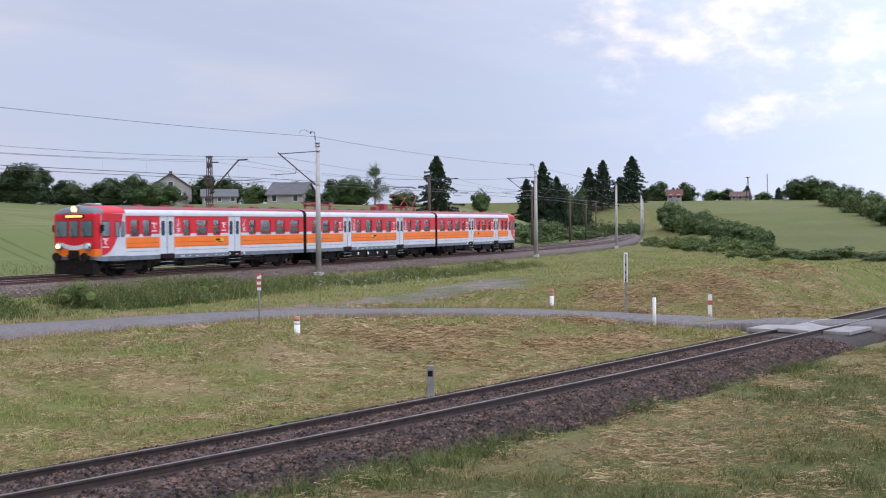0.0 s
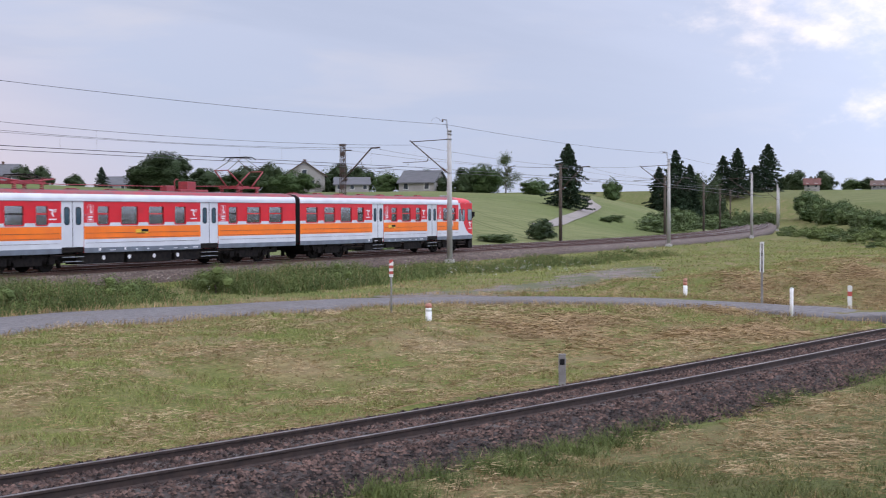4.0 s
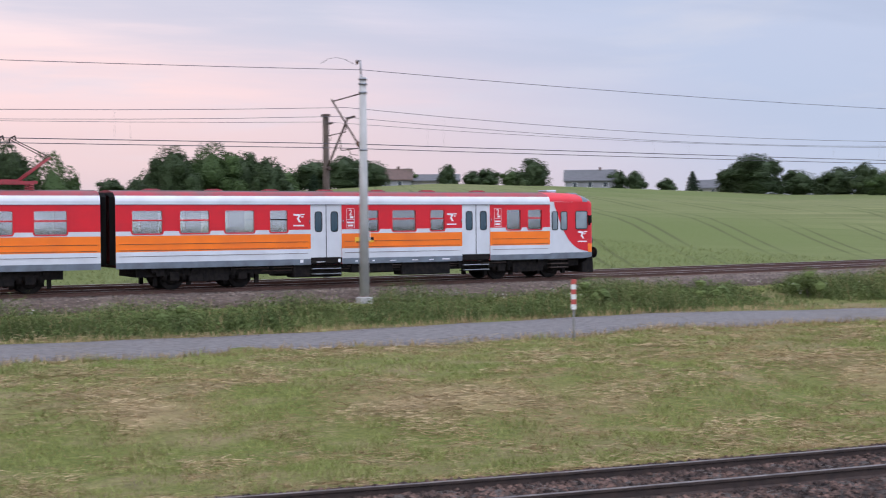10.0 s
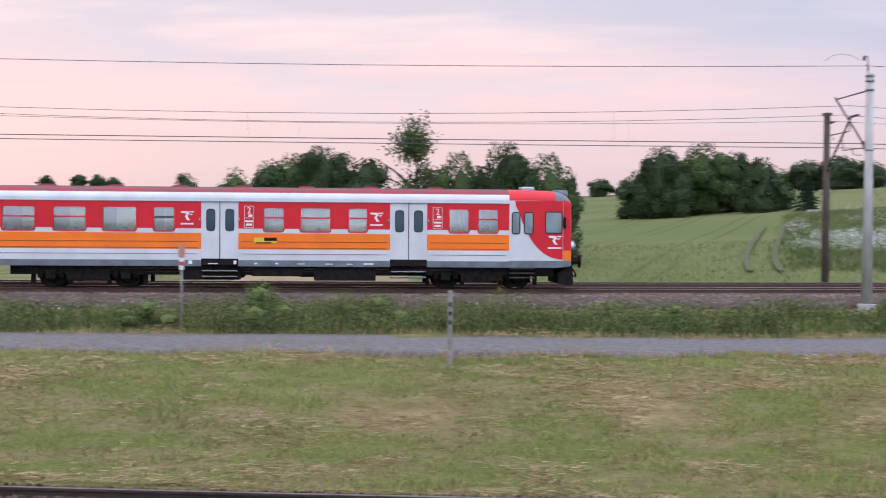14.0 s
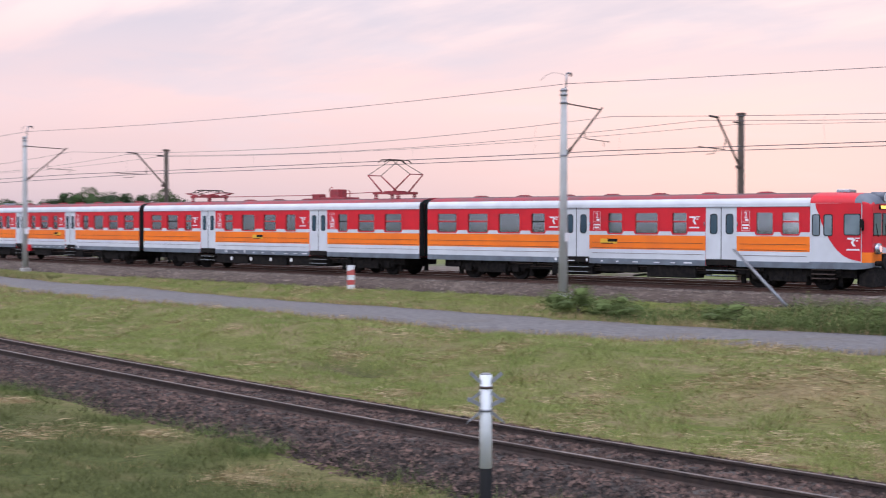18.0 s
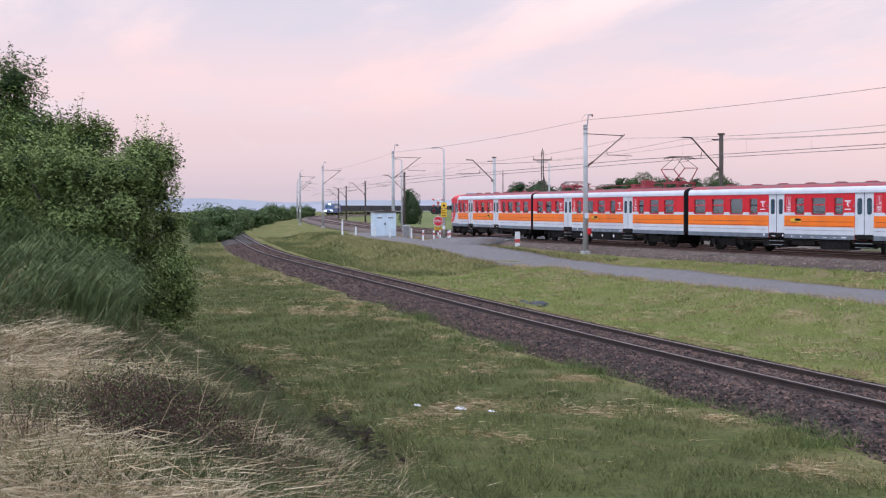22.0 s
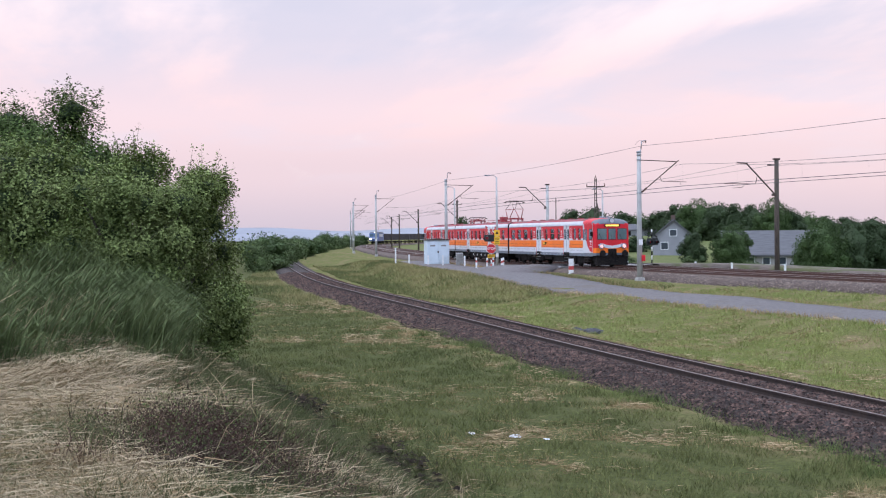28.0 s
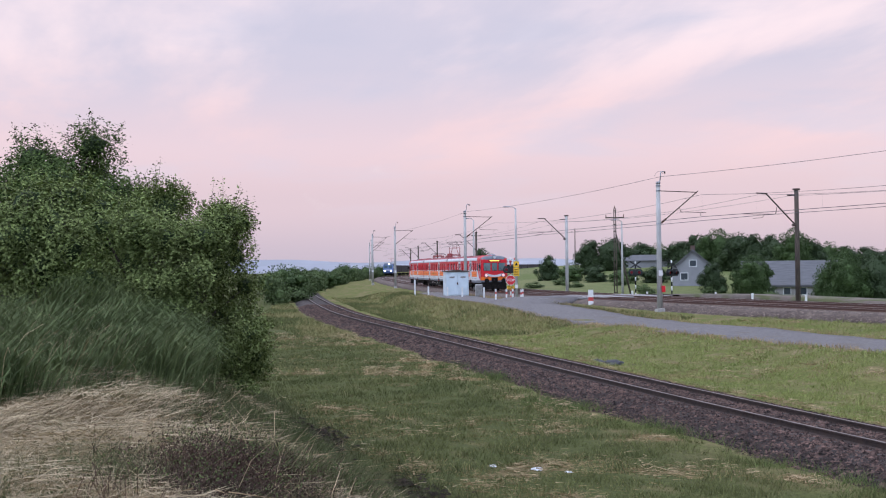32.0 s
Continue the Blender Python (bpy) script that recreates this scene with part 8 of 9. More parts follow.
# ---- grass, weeds, straw and stones ----
M["grass"] = material("green_grass_blades", (0.180, 0.215, 0.062), 0.85, 0, (0.260, 0.275, 0.090), 0.35, 4, island=0.3, spec=0.2)
M["straw"] = material("dry_straw", (0.38, 0.275, 0.145), 0.9, 0, (0.26, 0.180, 0.095), 0.6, 4, island=0.3, spec=0.2)
M["straw_dark"] = material("brown_dead_stalks", (0.235, 0.158, 0.090), 0.95, 0, (0.33, 0.235, 0.132), 0.8, 4, island=0.35, spec=0.1)
M["straw_pale"] = material("pale_bleached_straw", (0.46, 0.345, 0.205), 0.9, 0, (0.31, 0.23, 0.13), 0.7, 4, island=0.35, spec=0.2)
# a greener grass, darkened further for the shade of bank and bushes
M["grass_deep_shaded"] = material("shaded_olive_grass_blades", (0.092, 0.106, 0.036), 0.85, 0, (0.142, 0.148, 0.054), 0.35, 4, island=0.3, spec=0.2)
M["crop"] = material("young_green_crop", (0.150, 0.178, 0.064), 0.9, 0, (0.205, 0.225, 0.090), 0.25, 5, island=0.25, spec=0.15)
M["grass_yellow"] = material("yellowed_grass_blades", (0.275, 0.232, 0.105), 0.9, 0, (0.205, 0.195, 0.078), 0.5, 4, island=0.3, spec=0.2)
M["flower"] = material("white_umbel_flowers", (0.50, 0.51, 0.44), 0.9, island=0.2)


def field_noise(x, y, s, seed):
    rs = np.random.default_rng(seed)
    v = np.zeros_like(x)
    for o in range(4):
        k = s * 2.1 ** o
        for j in range(5):
            a = rs.uniform(0, math.tau)
            v += np.sin((x * math.cos(a) + y * math.sin(a)) * k * rs.uniform(0.7, 1.3) + rs.uniform(0, math.tau)) / 1.7 ** o
    return v / 5


def blades(x, y, z, h, w, lean, rng, upright=True):
    """Tapered blades as single triangles with a bent tip: two triangles each as one quad strip."""
    n = len(x)
    a = rng.uniform(0, math.tau, n)
    c, s = np.cos(a), np.sin(a)
    l = lean * rng.uniform(0.2, 1.2, n) * h
    b = rng.uniform(0, math.tau, n)
    base = np.stack([x, y, z], 1)
    side = np.stack([c, s, np.zeros(n)], 1) * (w / 2)[:, None]
    out = np.stack([np.cos(b), np.sin(b), np.zeros(n)], 1)
    up = np.array([0, 0, 1.0])
    if upright:
        mid = base + out * (l * 0.35)[:, None] + up * (h * 0.6)[:, None]
        tip = base + out * l[:, None] + up * h[:, None]
    else:
        mid = base + out * (h * 0.5)[:, None] + up * (0.02 + 0.05 * rng.uniform(0, 1, n))[:, None]
        tip = base + out * h[:, None] + up * (0.05 * rng.uniform(-0.3, 1, n))[:, None]
        side = np.stack([-out[:, 1], out[:, 0], np.zeros(n)], 1) * (w / 2)[:, None]
    v = np.stack([base - side, base + side, mid + side * 0.8, mid - side * 0.8, tip], 1)
    i = np.arange(n)[:, None] * 5
    f = np.concatenate([i + np.array([[0, 1, 2]]), i + np.array([[0, 2, 3]]), i + np.array([[3, 2, 4]])], 0)
    return v.reshape(-1, 3), f


def short_blades(x, y, z, h, w, lean, rng):
    """Single tapered blades, one triangle each."""
    n = len(x)
    a, b = rng.uniform(0, math.tau, n), rng.uniform(0, math.tau, n)
    base = np.stack([x, y, z], 1)
    side = np.stack([np.cos(a), np.sin(a), np.zeros(n)], 1) * (w / 2)[:, None]
    tip = base + np.stack([np.cos(b), np.sin(b), np.zeros(n)], 1) * (lean * rng.uniform(0.2, 1.5, n) * h)[:, None] + np.stack([np.zeros(n), np.zeros(n), h], 1)
    return np.stack([base - side, base + side, tip], 1).reshape(-1, 3), np.arange(3 * n).reshape(-1, 3)


def arching_blades(x, y, z, h, w, way, reach, rng):
    """Long blades in four steps that rise and bend over; way: the heading in radians from east; reach: how far, in heights."""
    n = len(x)
    out = np.stack([np.cos(way), np.sin(way)], 1) * (reach * h)[:, None]
    side = np.stack([-np.sin(way), np.cos(way), np.zeros(n)], 1) * (w / 2)[:, None] + rng.normal(size=(n, 3)) * (w * 0.2)[:, None]
    rows = []
    for u, rise, slim in ((0.0, 0.0, 0.8), (0.18, 0.5, 1.0), (0.45, 0.85, 0.85), (0.75, 1.0, 0.6), (1.0, 0.88, 0.08)):
        c = np.stack([x + out[:, 0] * u, y + out[:, 1] * u, z + h * rise], 1)
        rows += [c - side * slim, c + side * slim]
    i = np.arange(n)[:, None] * 10
    f = np.concatenate([i + np.array([[2 * q, 2 * q + 1, 2 * q + 3, 2 * q + 2]]) for q in range(4)], 0)
    return np.stack(rows, 1).reshape(-1, 3), f


def lying_stalks(x, y, z, l, w, rng):
    """Thin stalks lying nearly flat, one triangle each."""
    n = len(x)
    a = rng.uniform(0, math.tau, n)
    d = np.stack([np.cos(a), np.sin(a), rng.normal(size=n) * 0.12], 1)
    side = np.stack([-np.sin(a) * 0.6, np.cos(a) * 0.6, np.full(n, 0.8)], 1) * (w / 2)[:, None]
    base = np.stack([x, y, z], 1)
    return np.stack([base - side, base + side, base + d * l[:, None]], 1).reshape(-1, 3), np.arange(3 * n).reshape(-1, 3)


def keep_meadow(x, y, keep):
    dm, _ = near_line(MAIN, MAIN_N, x, y)
    ds, _ = near_line(SIDE, SIDE_N, x, y)
    dr, _ = near_line(ROAD, ROAD_N, x, y)
    half = np.interp(x, [-142, -100, -56, -20, 0, 15, 28, 40], [1.8, 2.3, 2.9, 2.7, 2.5, 2.7, 3.0, 2.1])
    edge = 0.35 * np.sin(x * 1.3) * np.sin(x * 0.37 + 1) + 0.2 * np.sin(x * 4.1)
    ok = (np.abs(dr) > half + 0.05) & ((ds > 2.1 + edge) | (ds < -2.9 + edge)) & (dm < -2.6) & keep(x, y, dm, ds, dr)
    return x[ok], y[ok], dm[ok], ds[ok], dr[ok]


def scatter(n, x0, x1, y0, y1, rng, keep=None):
    x, y = rng.uniform(x0, x1, n), rng.uniform(y0, y1, n)
    dm, _ = near_line(MAIN, MAIN_N, x, y)
    ds, _ = near_line(SIDE, SIDE_N, x, y)
    dr, _ = near_line(ROAD, ROAD_N, x, y)
    half = np.interp(x, [-142, -100, -56, -20, 0, 15, 28, 40], [1.8, 2.3, 2.9, 2.7, 2.5, 2.7, 3.0, 2.1])
    ok = (np.abs(dr) > half + 0.05) & ((ds > 2.2) | (ds < -2.6)) & (dm < -2.6)
    if keep is not None:
        ok &= keep(x, y, dm, ds, dr)
    return x[ok], y[ok], dm[ok], ds[ok], dr[ok]


def stuff(name, v, f, mat, label, category):
    tagged(new(name, np_mesh(name, v, f, [M[mat]])), label, category, kind="stuff")


def build_grass():
    rng = np.random.default_rng(101)
    # mown meadow on both sides of the single track: short leaning blades and matted cut stalks
    az, r = rng.uniform(radians(-84), radians(74), 2300000), rng.uniform(8, 76, 2300000)
    x, y = r * np.sin(az), r * np.cos(az)
    k = (y > 6) & (y < 42) & (x < 62) & (x > -78)
    x, y, dm, ds, dr = keep_meadow(x[k], y[k], lambda x, y, dm, ds, dr: (y > 6.2 - 0.012 * (x + 20)) & (y < 42) & (x < 62) & (x > -78))
    patch = 0.55 * field_noise(x * 0.7, y * 1.6, 0.8, 3) + 0.6 * field_noise(x, y * 1.4, 2.2, 4)
    mown = 0.9 * hay_left(x, y, ds)
    dry = patch + rng.normal(size=len(x)) * 0.2 + mown + 0.16 * smooth(2, 26, x) + 0.8 * np.exp(-((x - 30) / 10) ** 2 - ((y - 25) / 2.6) ** 2) + 0.8 * np.exp(-((x - 52) / 9) ** 2 - ((y - 32) / 3.5) ** 2) + 0.45 * np.exp(-((ds - 2.5) / 0.5) ** 2)
    z = ground_z(x, y)
    far = np.hypot(x, y)
    south = ds < 0
    strip = bleached_strip(x, y, ds)
    dry = np.where(south, 0.75 * dry - 0.16 - 0.10 * smooth(2, -12, x) + 0.36 * smooth(2, 22, x) + 0.9 * strip + 0.45 * field_noise(x, y, 0.35, 16), dry + 0.02 + 0.2 * smooth(-6, 22, x) - 0.36 * smooth(-10, -34, x))
    clump = np.clip(0.75 + 0.9 * field_noise(x, y, 3.4, 6), 0.2, 2.4)
    up = np.where(rng.uniform(0, 1, len(x)) < 0.85 * bare_soil(x, y), 2, rng.uniform(0, 1, len(x)))  # no turf on bare soil
    for nm, mat, pick, hh, lab in (("grass", "grass", (dry < 0.24) & ~south & (up < 0.62), (0.05, 0.17), "short mown green grass"), ("olive_grass", "grass_deep_shaded", (dry < 0.15) & south & (up < 0.8), (0.05, 0.16), "short olive green grass, darkened partly for shade, beside the single track"),
                                   ("yellowed_grass", "grass_yellow", (dry > -0.2) & (dry < 0.5) & (up > 0.62) & (up < np.where(south, 0.78, 0.86)), (0.05, 0.18), "yellowed upright grass of the meadow"),
                                   ("dry_grass", "straw", (dry > 0.1) & (up > 0.72) & (up < 1), (0.03, 0.11), "pale dry mown grass")):
        n = int(pick.sum())
        v, f = short_blades(x[pick], y[pick], z[pick] - 0.01, rng.uniform(*hh, n) * clump[pick], 0.005 + 0.0004 * far[pick], 0.75, rng)
        stuff(nm, v, f, mat, lab, "grass")
    # matted cut stalks, hay in torn heaps, brown hollows
    k = (up < 0.4) & (dry > -0.3)
    x1, y1, z1, d1, m1 = x[k], y[k], z[k], dry[k], mown[k]
    sw = field_noise(x1 * 0.7, y1 * 1.6, 1.3, 9) + 0.6 * field_noise(x1, y1, 3.1, 12) + 0.5 * m1
    for nm, mat, kk, lift, lab in (("cut_stalks", "straw", (d1 > 0.18) & (d1 < 0.9), 0.05, "matted straw-coloured cut stalks"), ("cut_hay", "straw_pale", (sw > 0.28) & (d1 > 0.02), 0.20, "loose heaps of cut dry hay"), ("brown_thatch", "straw_dark", (np.abs(sw - 0.22) < 0.10) & (d1 > 0.05), 0.05, "brown rotten thatch in the mown grass")):
        n = int(kk.sum())
        v, f = lying_stalks(x1[kk], y1[kk], z1[kk] + rng.uniform(0.01, 1, n) * lift * np.clip(0.3 + 1.6 * (sw[kk] - 0.3), 0.15, 1.6), rng.uniform(0.07, 0.30, n), 0.004 + 0.00028 * np.hypot(x1[kk], y1[kk]), rng)
        stuff(nm, v, f, mat, lab, "hay")
    # weeds that creep over the edge of the stones beside the single track
    i = rng.integers(int(np.argmin(np.abs(SIDE[:, 0] + 46))), int(np.argmin(np.abs(SIDE[:, 0] - 34))), 5200)
    edge = -2.75 + 0.55 * field_noise(SIDE[i, 0], SIDE[i, 1], 0.5, 17) + rng.normal(size=len(i)) * 0.35
    ok = rng.uniform(0, 1, len(i)) < np.clip(0.05 + 0.7 * field_noise(SIDE[i, 0], SIDE[i, 1], 0.8, 18) + 0.7 * np.exp(-((SIDE[i, 0] - 12) / 5) ** 2), 0.04, 1)
    i, edge = i[ok], edge[ok]
    cx, cy = np.repeat(SIDE[i, 0] + SIDE_N[i, 0] * edge, 14), np.repeat(SIDE[i, 1] + SIDE_N[i, 1] * edge, 14)
    m = len(cx)
    cx, cy = cx + rng.normal(size=m) * 0.11 + rng.uniform(-0.5, 0.5, m) * 0.4, cy + rng.normal(size=m) * 0.11
    v, f = short_blades(cx, cy, ground_z(cx, cy) + 0.02, rng.uniform(0.06, 0.32, m), np.full(m, 0.011), 0.8, rng)
    stuff("edge_weeds", v, f, "grass_lush", "green weeds creeping over the ballast edge", "weeds")
    # tall weeds between the road and the main line
    x, y, dm, ds, dr = scatter(200000, -44, 84, 33, 84, rng, lambda x, y, dm, ds, dr: (dm < -3.2) & (dm > -14.0) & (dr > 2.8) & ((x < 40) | (dm > -9)) & (rng.uniform(0, 1, len(x)) < np.clip(60 / np.hypot(x, y), 0.3, 1)))
    lush = field_noise(x, y, 0.55, 21) + 0.7 * field_noise(x, y, 1.5, 22)
    belt = smooth(-3.2, -4.6, dm) * smooth(-10.5, -7.2, dm)
    west = smooth(-33, -24, x) * (0.45 + 0.55 * smooth(50, 38, x))
    dens = np.clip(0.8 + 0.7 * lush, 0.12, 1.5) * belt * west + 0.10
    k = rng.uniform(0, 1, len(x)) < dens
    x, y, dm, lush, belt, west = x[k], y[k], dm[k], lush[k], belt[k], west[k]
    rep = 6
    m = len(x) * rep
    xx, yy = np.repeat(x, rep) + rng.normal(size=m) * 0.12, np.repeat(y, rep) + rng.normal(size=m) * 0.12
    tall = np.repeat(np.clip(0.5 + 0.62 * lush, 0.12, 1.35) * belt * west + 0.09, rep)
    v, f = short_blades(xx, yy, ground_z(xx, yy) - 0.02, tall * rng.uniform(0.35, 1.35, m), np.full(m, 0.028), 0.6, rng)
    stuff("weeds", v, f, "grass_lush", "tall lush green weeds beside the railway", "weeds")
    tl = tall > 0.3
    p = np.c_[xx, yy, ground_z(xx, yy) + tall * rng.uniform(0.1, 1.0, m)][tl]
    p = np.repeat(p, 2, 0)
    v, f = leaf_tris(p + rng.normal(size=p.shape) * 0.09, 0.04, rng)
    stuff("weed_leaves", v, f, "grass_lush", "leafy green weeds beside the railway", "weeds")
    sp = rng.uniform(0, 1, m) < 0.06
    v, f = short_blades(xx[sp], yy[sp], ground_z(xx[sp], yy[sp]) - 0.02, tall[sp] * 1.25 + 0.1, np.full(int(sp.sum()), 0.022), 0.4, rng)
    stuff("dry_weed_stems", v, f, "straw", "dry pale stems among the weeds", "weeds")
    # meadow farther west, up to the crossing
    x, y = rng.uniform(-165, -70, 220000), rng.uniform(14, 42, 220000)
    x, y, dm, ds, dr = keep_meadow(x, y, lambda x, y, dm, ds, dr: (dm < -4) & (np.abs(ds) > 2.8) & (y > 0.22 * -x - 6))
    dry = field_noise(x * 0.6, y * 1.5, 0.4, 61) + rng.normal(size=len(x)) * 0.2 + 0.5 * np.exp(-((y - np.interp(x, [-125, -96, -70], [35.0, 30.5, 27.5])) / 1.6) ** 2)
    for nm, mat, k, lab in (("west_meadow", "grass_deep_shaded", dry < 0.35, "green meadow grass beside the crossing"), ("west_dry_grass", "grass_yellow", dry > 0.3, "dry matted grass on the crest beside the road")):
        n = int(k.sum())
        v, f = short_blades(x[k], y[k], ground_z(x[k], y[k]) - 0.02, rng.uniform(0.08, 0.3, n), np.full(n, 0.05), 0.8, rng)
        stuff(nm, v, f, mat, lab, "grass")
    # rough verge beyond the far track
    i = rng.integers(0, len(MAIN), 90000)
    o = rng.uniform(7.0, 11.5, 90000)
    x, y = MAIN[i, 0] + MAIN_N[i, 0] * o + rng.uniform(-0.6, 0.6, 90000), MAIN[i, 1] + MAIN_N[i, 1] * o
    k = (x > -190) & (x < 170) & ((x < -106) | (x > -92))
    x, y = x[k], y[k]
    lush = np.clip(0.6 + 0.6 * field_noise(x, y, 0.5, 51), 0.15, 1.3)
    v, f = short_blades(x, y, ground_z(x, y) - 0.03, rng.uniform(0.2, 0.7, len(x)) * lush, np.full(len(x), 0.06), 0.5, rng)
    stuff("far_verge", v, f, "grass_lush", "rough green verge beyond the tracks", "grass")
    # pale verge along the road
    i = rng.integers(0, len(ROAD), 26000)
    side = np.where(rng.uniform(0, 1, 26000) < 0.5, -1, 1)
    half = np.interp(ROAD[i, 0], [-142, -100, -56, -20, 0, 15, 28, 40], [1.8, 2.3, 2.9, 2.7, 2.5, 2.7, 3.0, 2.1])
    o = side * (half + np.abs(rng.normal(size=26000)) * 0.5 - 0.05)
    x, y = ROAD[i, 0] + ROAD_N[i, 0] * o + rng.uniform(-0.3, 0.3, 26000), ROAD[i, 1] + ROAD_N[i, 1] * o
    ds, _ = near_line(SIDE, SIDE_N, x, y)
    k = np.abs(ds) > 2.4
    x, y = x[k], y[k]
    v, f = blades(x, y, ground_z(x, y) - 0.02, rng.uniform(0.08, 0.3, len(x)), np.full(len(x), 0.022), 0.6, rng)
    stuff("verge_grass", v, f, "straw", "pale dry grass along the road edge", "grass")
    # rough grass east of the crossing road, off the bare gravel
    bx, by = np.array([33, 40, 48, 56, 64.0]), np.array([41.5, 42.5, 45.5, 50.0, 55.5])
    x, y, dm, ds, dr = scatter(420000, 34, 150, 18, 100, rng, lambda x, y, dm, ds, dr: (rng.uniform(0, 1, len(x)) < np.clip(48 / np.hypot(x, y), 0.1, 1) ** 1.6) & (np.abs(y - np.interp(x, bx, by)) > np.where((x > 33) & (x < 66), 1.9 + 1.2 * np.sin(x * 0.9) + 1.4 * rng.normal(size=len(x)), -1)))
    n = len(x)
    dry = 0.8 * field_noise(x * 0.7, y * 1.4, 0.5, 13) + 0.6 * field_noise(x, y, 1.6, 14) + 0.9 * hay_left(x, y, ds) - 0.25 * smooth(56, 70, np.hypot(x, y)) + rng.normal(size=n) * 0.2
    far = np.hypot(x, y)
    for nm, mat, kk, hh, lab in (("rough_grass", "grass", dry < 0.3, (0.05, 0.17), "rough green meadow grass"), ("rough_dry_grass", "straw", (dry > 0.15) & (dry < 0.8), (0.05, 0.15), "rough dry meadow grass"), ("brown_grass", "straw_dark", dry > 0.6, (0.05, 0.2), "brown rotten grass on the spoil")):
        n = int(kk.sum())
        v, f = short_blades(x[kk], y[kk], ground_z(x[kk], y[kk]) - 0.02, rng.uniform(*hh, n), 0.012 + 0.0005 * far[kk], 0.8, rng)
        stuff(nm, v, f, mat, lab, "grass")
    # brown cut grass thick on the faces by the crossing
    x, y = rng.uniform(24, 64, 240000), rng.uniform(21, 40, 240000)
    x, y, dm, ds, dr = keep_meadow(x, y, lambda x, y, dm, ds, dr: ds > 2.4)
    k = rng.uniform(0, 1, len(x)) < 0.8 * hay_left(x, y, ds)
    x, y = x[k], y[k]
    pick = rng.uniform(0, 1, len(x)) + 0.5 * field_noise(x, y, 1.8, 19)
    for nm, mat, kk, lab in (("bank_hay", "straw", pick > 0.5, "torn dry grass on the cut bank"), ("rotten_hay", "straw_dark", pick <= 0.5, "brown rotten grass on the cut bank")):
        n = int(kk.sum())
        v, f = lying_stalks(x[kk], y[kk], ground_z(x[kk], y[kk]) + rng.uniform(0.02, 0.2, n), rng.uniform(0.15, 0.5, n), np.full(n, 0.022), rng)
        stuff(nm, v, f, mat, lab, "hay")
    # the bank: matted dry stalks, and green tussocks near the bushes
    az, r = rng.uniform(radians(-125), radians(-62), 130000), rng.uniform(7.4, 40, 130000)
    x, y = r * np.sin(az), r * np.cos(az)
    bank = smooth(6.9, 4.6, y + 0.012 * (x + 20)) * smooth(-46, -40, x)
    k = rng.uniform(0, 1, len(x)) < bank * (1 - 0.9 * bare_soil(x, y))
    x, y = x[k], y[k]
    dryness = 0.7 * field_noise(x, y, 0.9, 31) + 0.5 * field_noise(x, y, 2.6, 32) + 0.72 * smooth(-21, -14, x) + 0.04 - (1.0 - 1.1 * np.clip(field_noise(x, y, 0.7, 33), 0, 1)) * smooth(0.9, 2.3, y)
    z = ground_z(x, y) - 0.02
    g = dryness + rng.normal(size=len(x)) * 0.16 < 0.2
    for nm, mat, kk, hh, lean, rep, lab in (("dry_bank_grass", "straw_bank", ~g, (0.06, 0.3), 1.7, 2, "matted dry grass on the bank"), ("bank_grass", "grass_bank", g, (0.08, 0.38), 0.9, 4, "ragged green grass on the bank")):
        m = int(kk.sum()) * rep
        xx, yy = np.repeat(x[kk], rep) + rng.normal(size=m) * 0.06, np.repeat(y[kk], rep) + rng.normal(size=m) * 0.06
        v, f = short_blades(xx, yy, ground_z(xx, yy) - 0.02, rng.uniform(*hh, m), 0.004 + 0.00035 * np.hypot(xx, yy), lean, rng)
        stuff(nm, v, f, mat, lab, "grass")
    k = ~g
    for nm, mat, sh, lift, lab in (("matted_straw", "straw_bank", 0.9, 0.22, "matted dry stalks lying on the bank"), ("brown_straw", "straw", 0.7, 0.12, "brownish dead stalks lying on the bank")):
        kk = k & (rng.uniform(0, 1, len(x)) < sh)
        n = int(kk.sum())
        v, f = lying_stalks(x[kk], y[kk], z[kk] + rng.uniform(0.0, lift, n), rng.uniform(0.12, 0.48, n), 0.003 + 0.0003 * np.hypot(x[kk], y[kk]), rng)
        stuff(nm, v, f, mat, lab, "grass")
    # dead brown stalks by the ditch
    x, y = rng.uniform(-20, -9.5, 2600), rng.normal(2.9, 0.8, 2600)
    v, f = blades(x, y, ground_z(x, y) - 0.02, rng.uniform(0.12, 0.45, 2600), np.full(2600, 0.009), 1.3, rng)
    stuff("dead_stalks", v, f, "stalk_dead", "tangled dead brown stalks beside the ditch", "weeds")
    # a thicket of dead docks and nettles on the lip of the ditch
    r2 = np.random.default_rng(91)
    cx, cy = r2.uniform(-13.0, -10.2, 150), r2.normal(0, 0.42, 150)
    cy += 1.75 - 0.08 * (cx + 13)
    xx, yy = np.repeat(cx, 42) + r2.normal(size=6300) * 0.12, np.repeat(cy, 42) + r2.normal(size=6300) * 0.12
    v, f = blades(xx, yy, ground_z(xx, yy) - 0.02, r2.uniform(0.12, 0.45, 6300), np.full(6300, 0.009), 1.0, r2)
    stuff("dead_weeds", v, f, "stalk_dead", "dark dead weeds on the lip of the ditch", "weeds")
    q = np.c_[xx, yy, ground_z(xx, yy) + r2.uniform(0.04, 0.4, 6300)]
    for nm, mat, kk, lab in (("withered_leaves", "stalk_dead", np.arange(6300) % 5 > 1, "withered brown leaves of the weeds by the ditch"), ("nettle_leaves", "grass_lush", np.arange(6300) % 9 < 2, "green nettle leaves beside the ditch")):
        p = np.repeat(q[kk], 3, 0) + r2.normal(size=(3 * int(kk.sum()), 3)) * 0.07
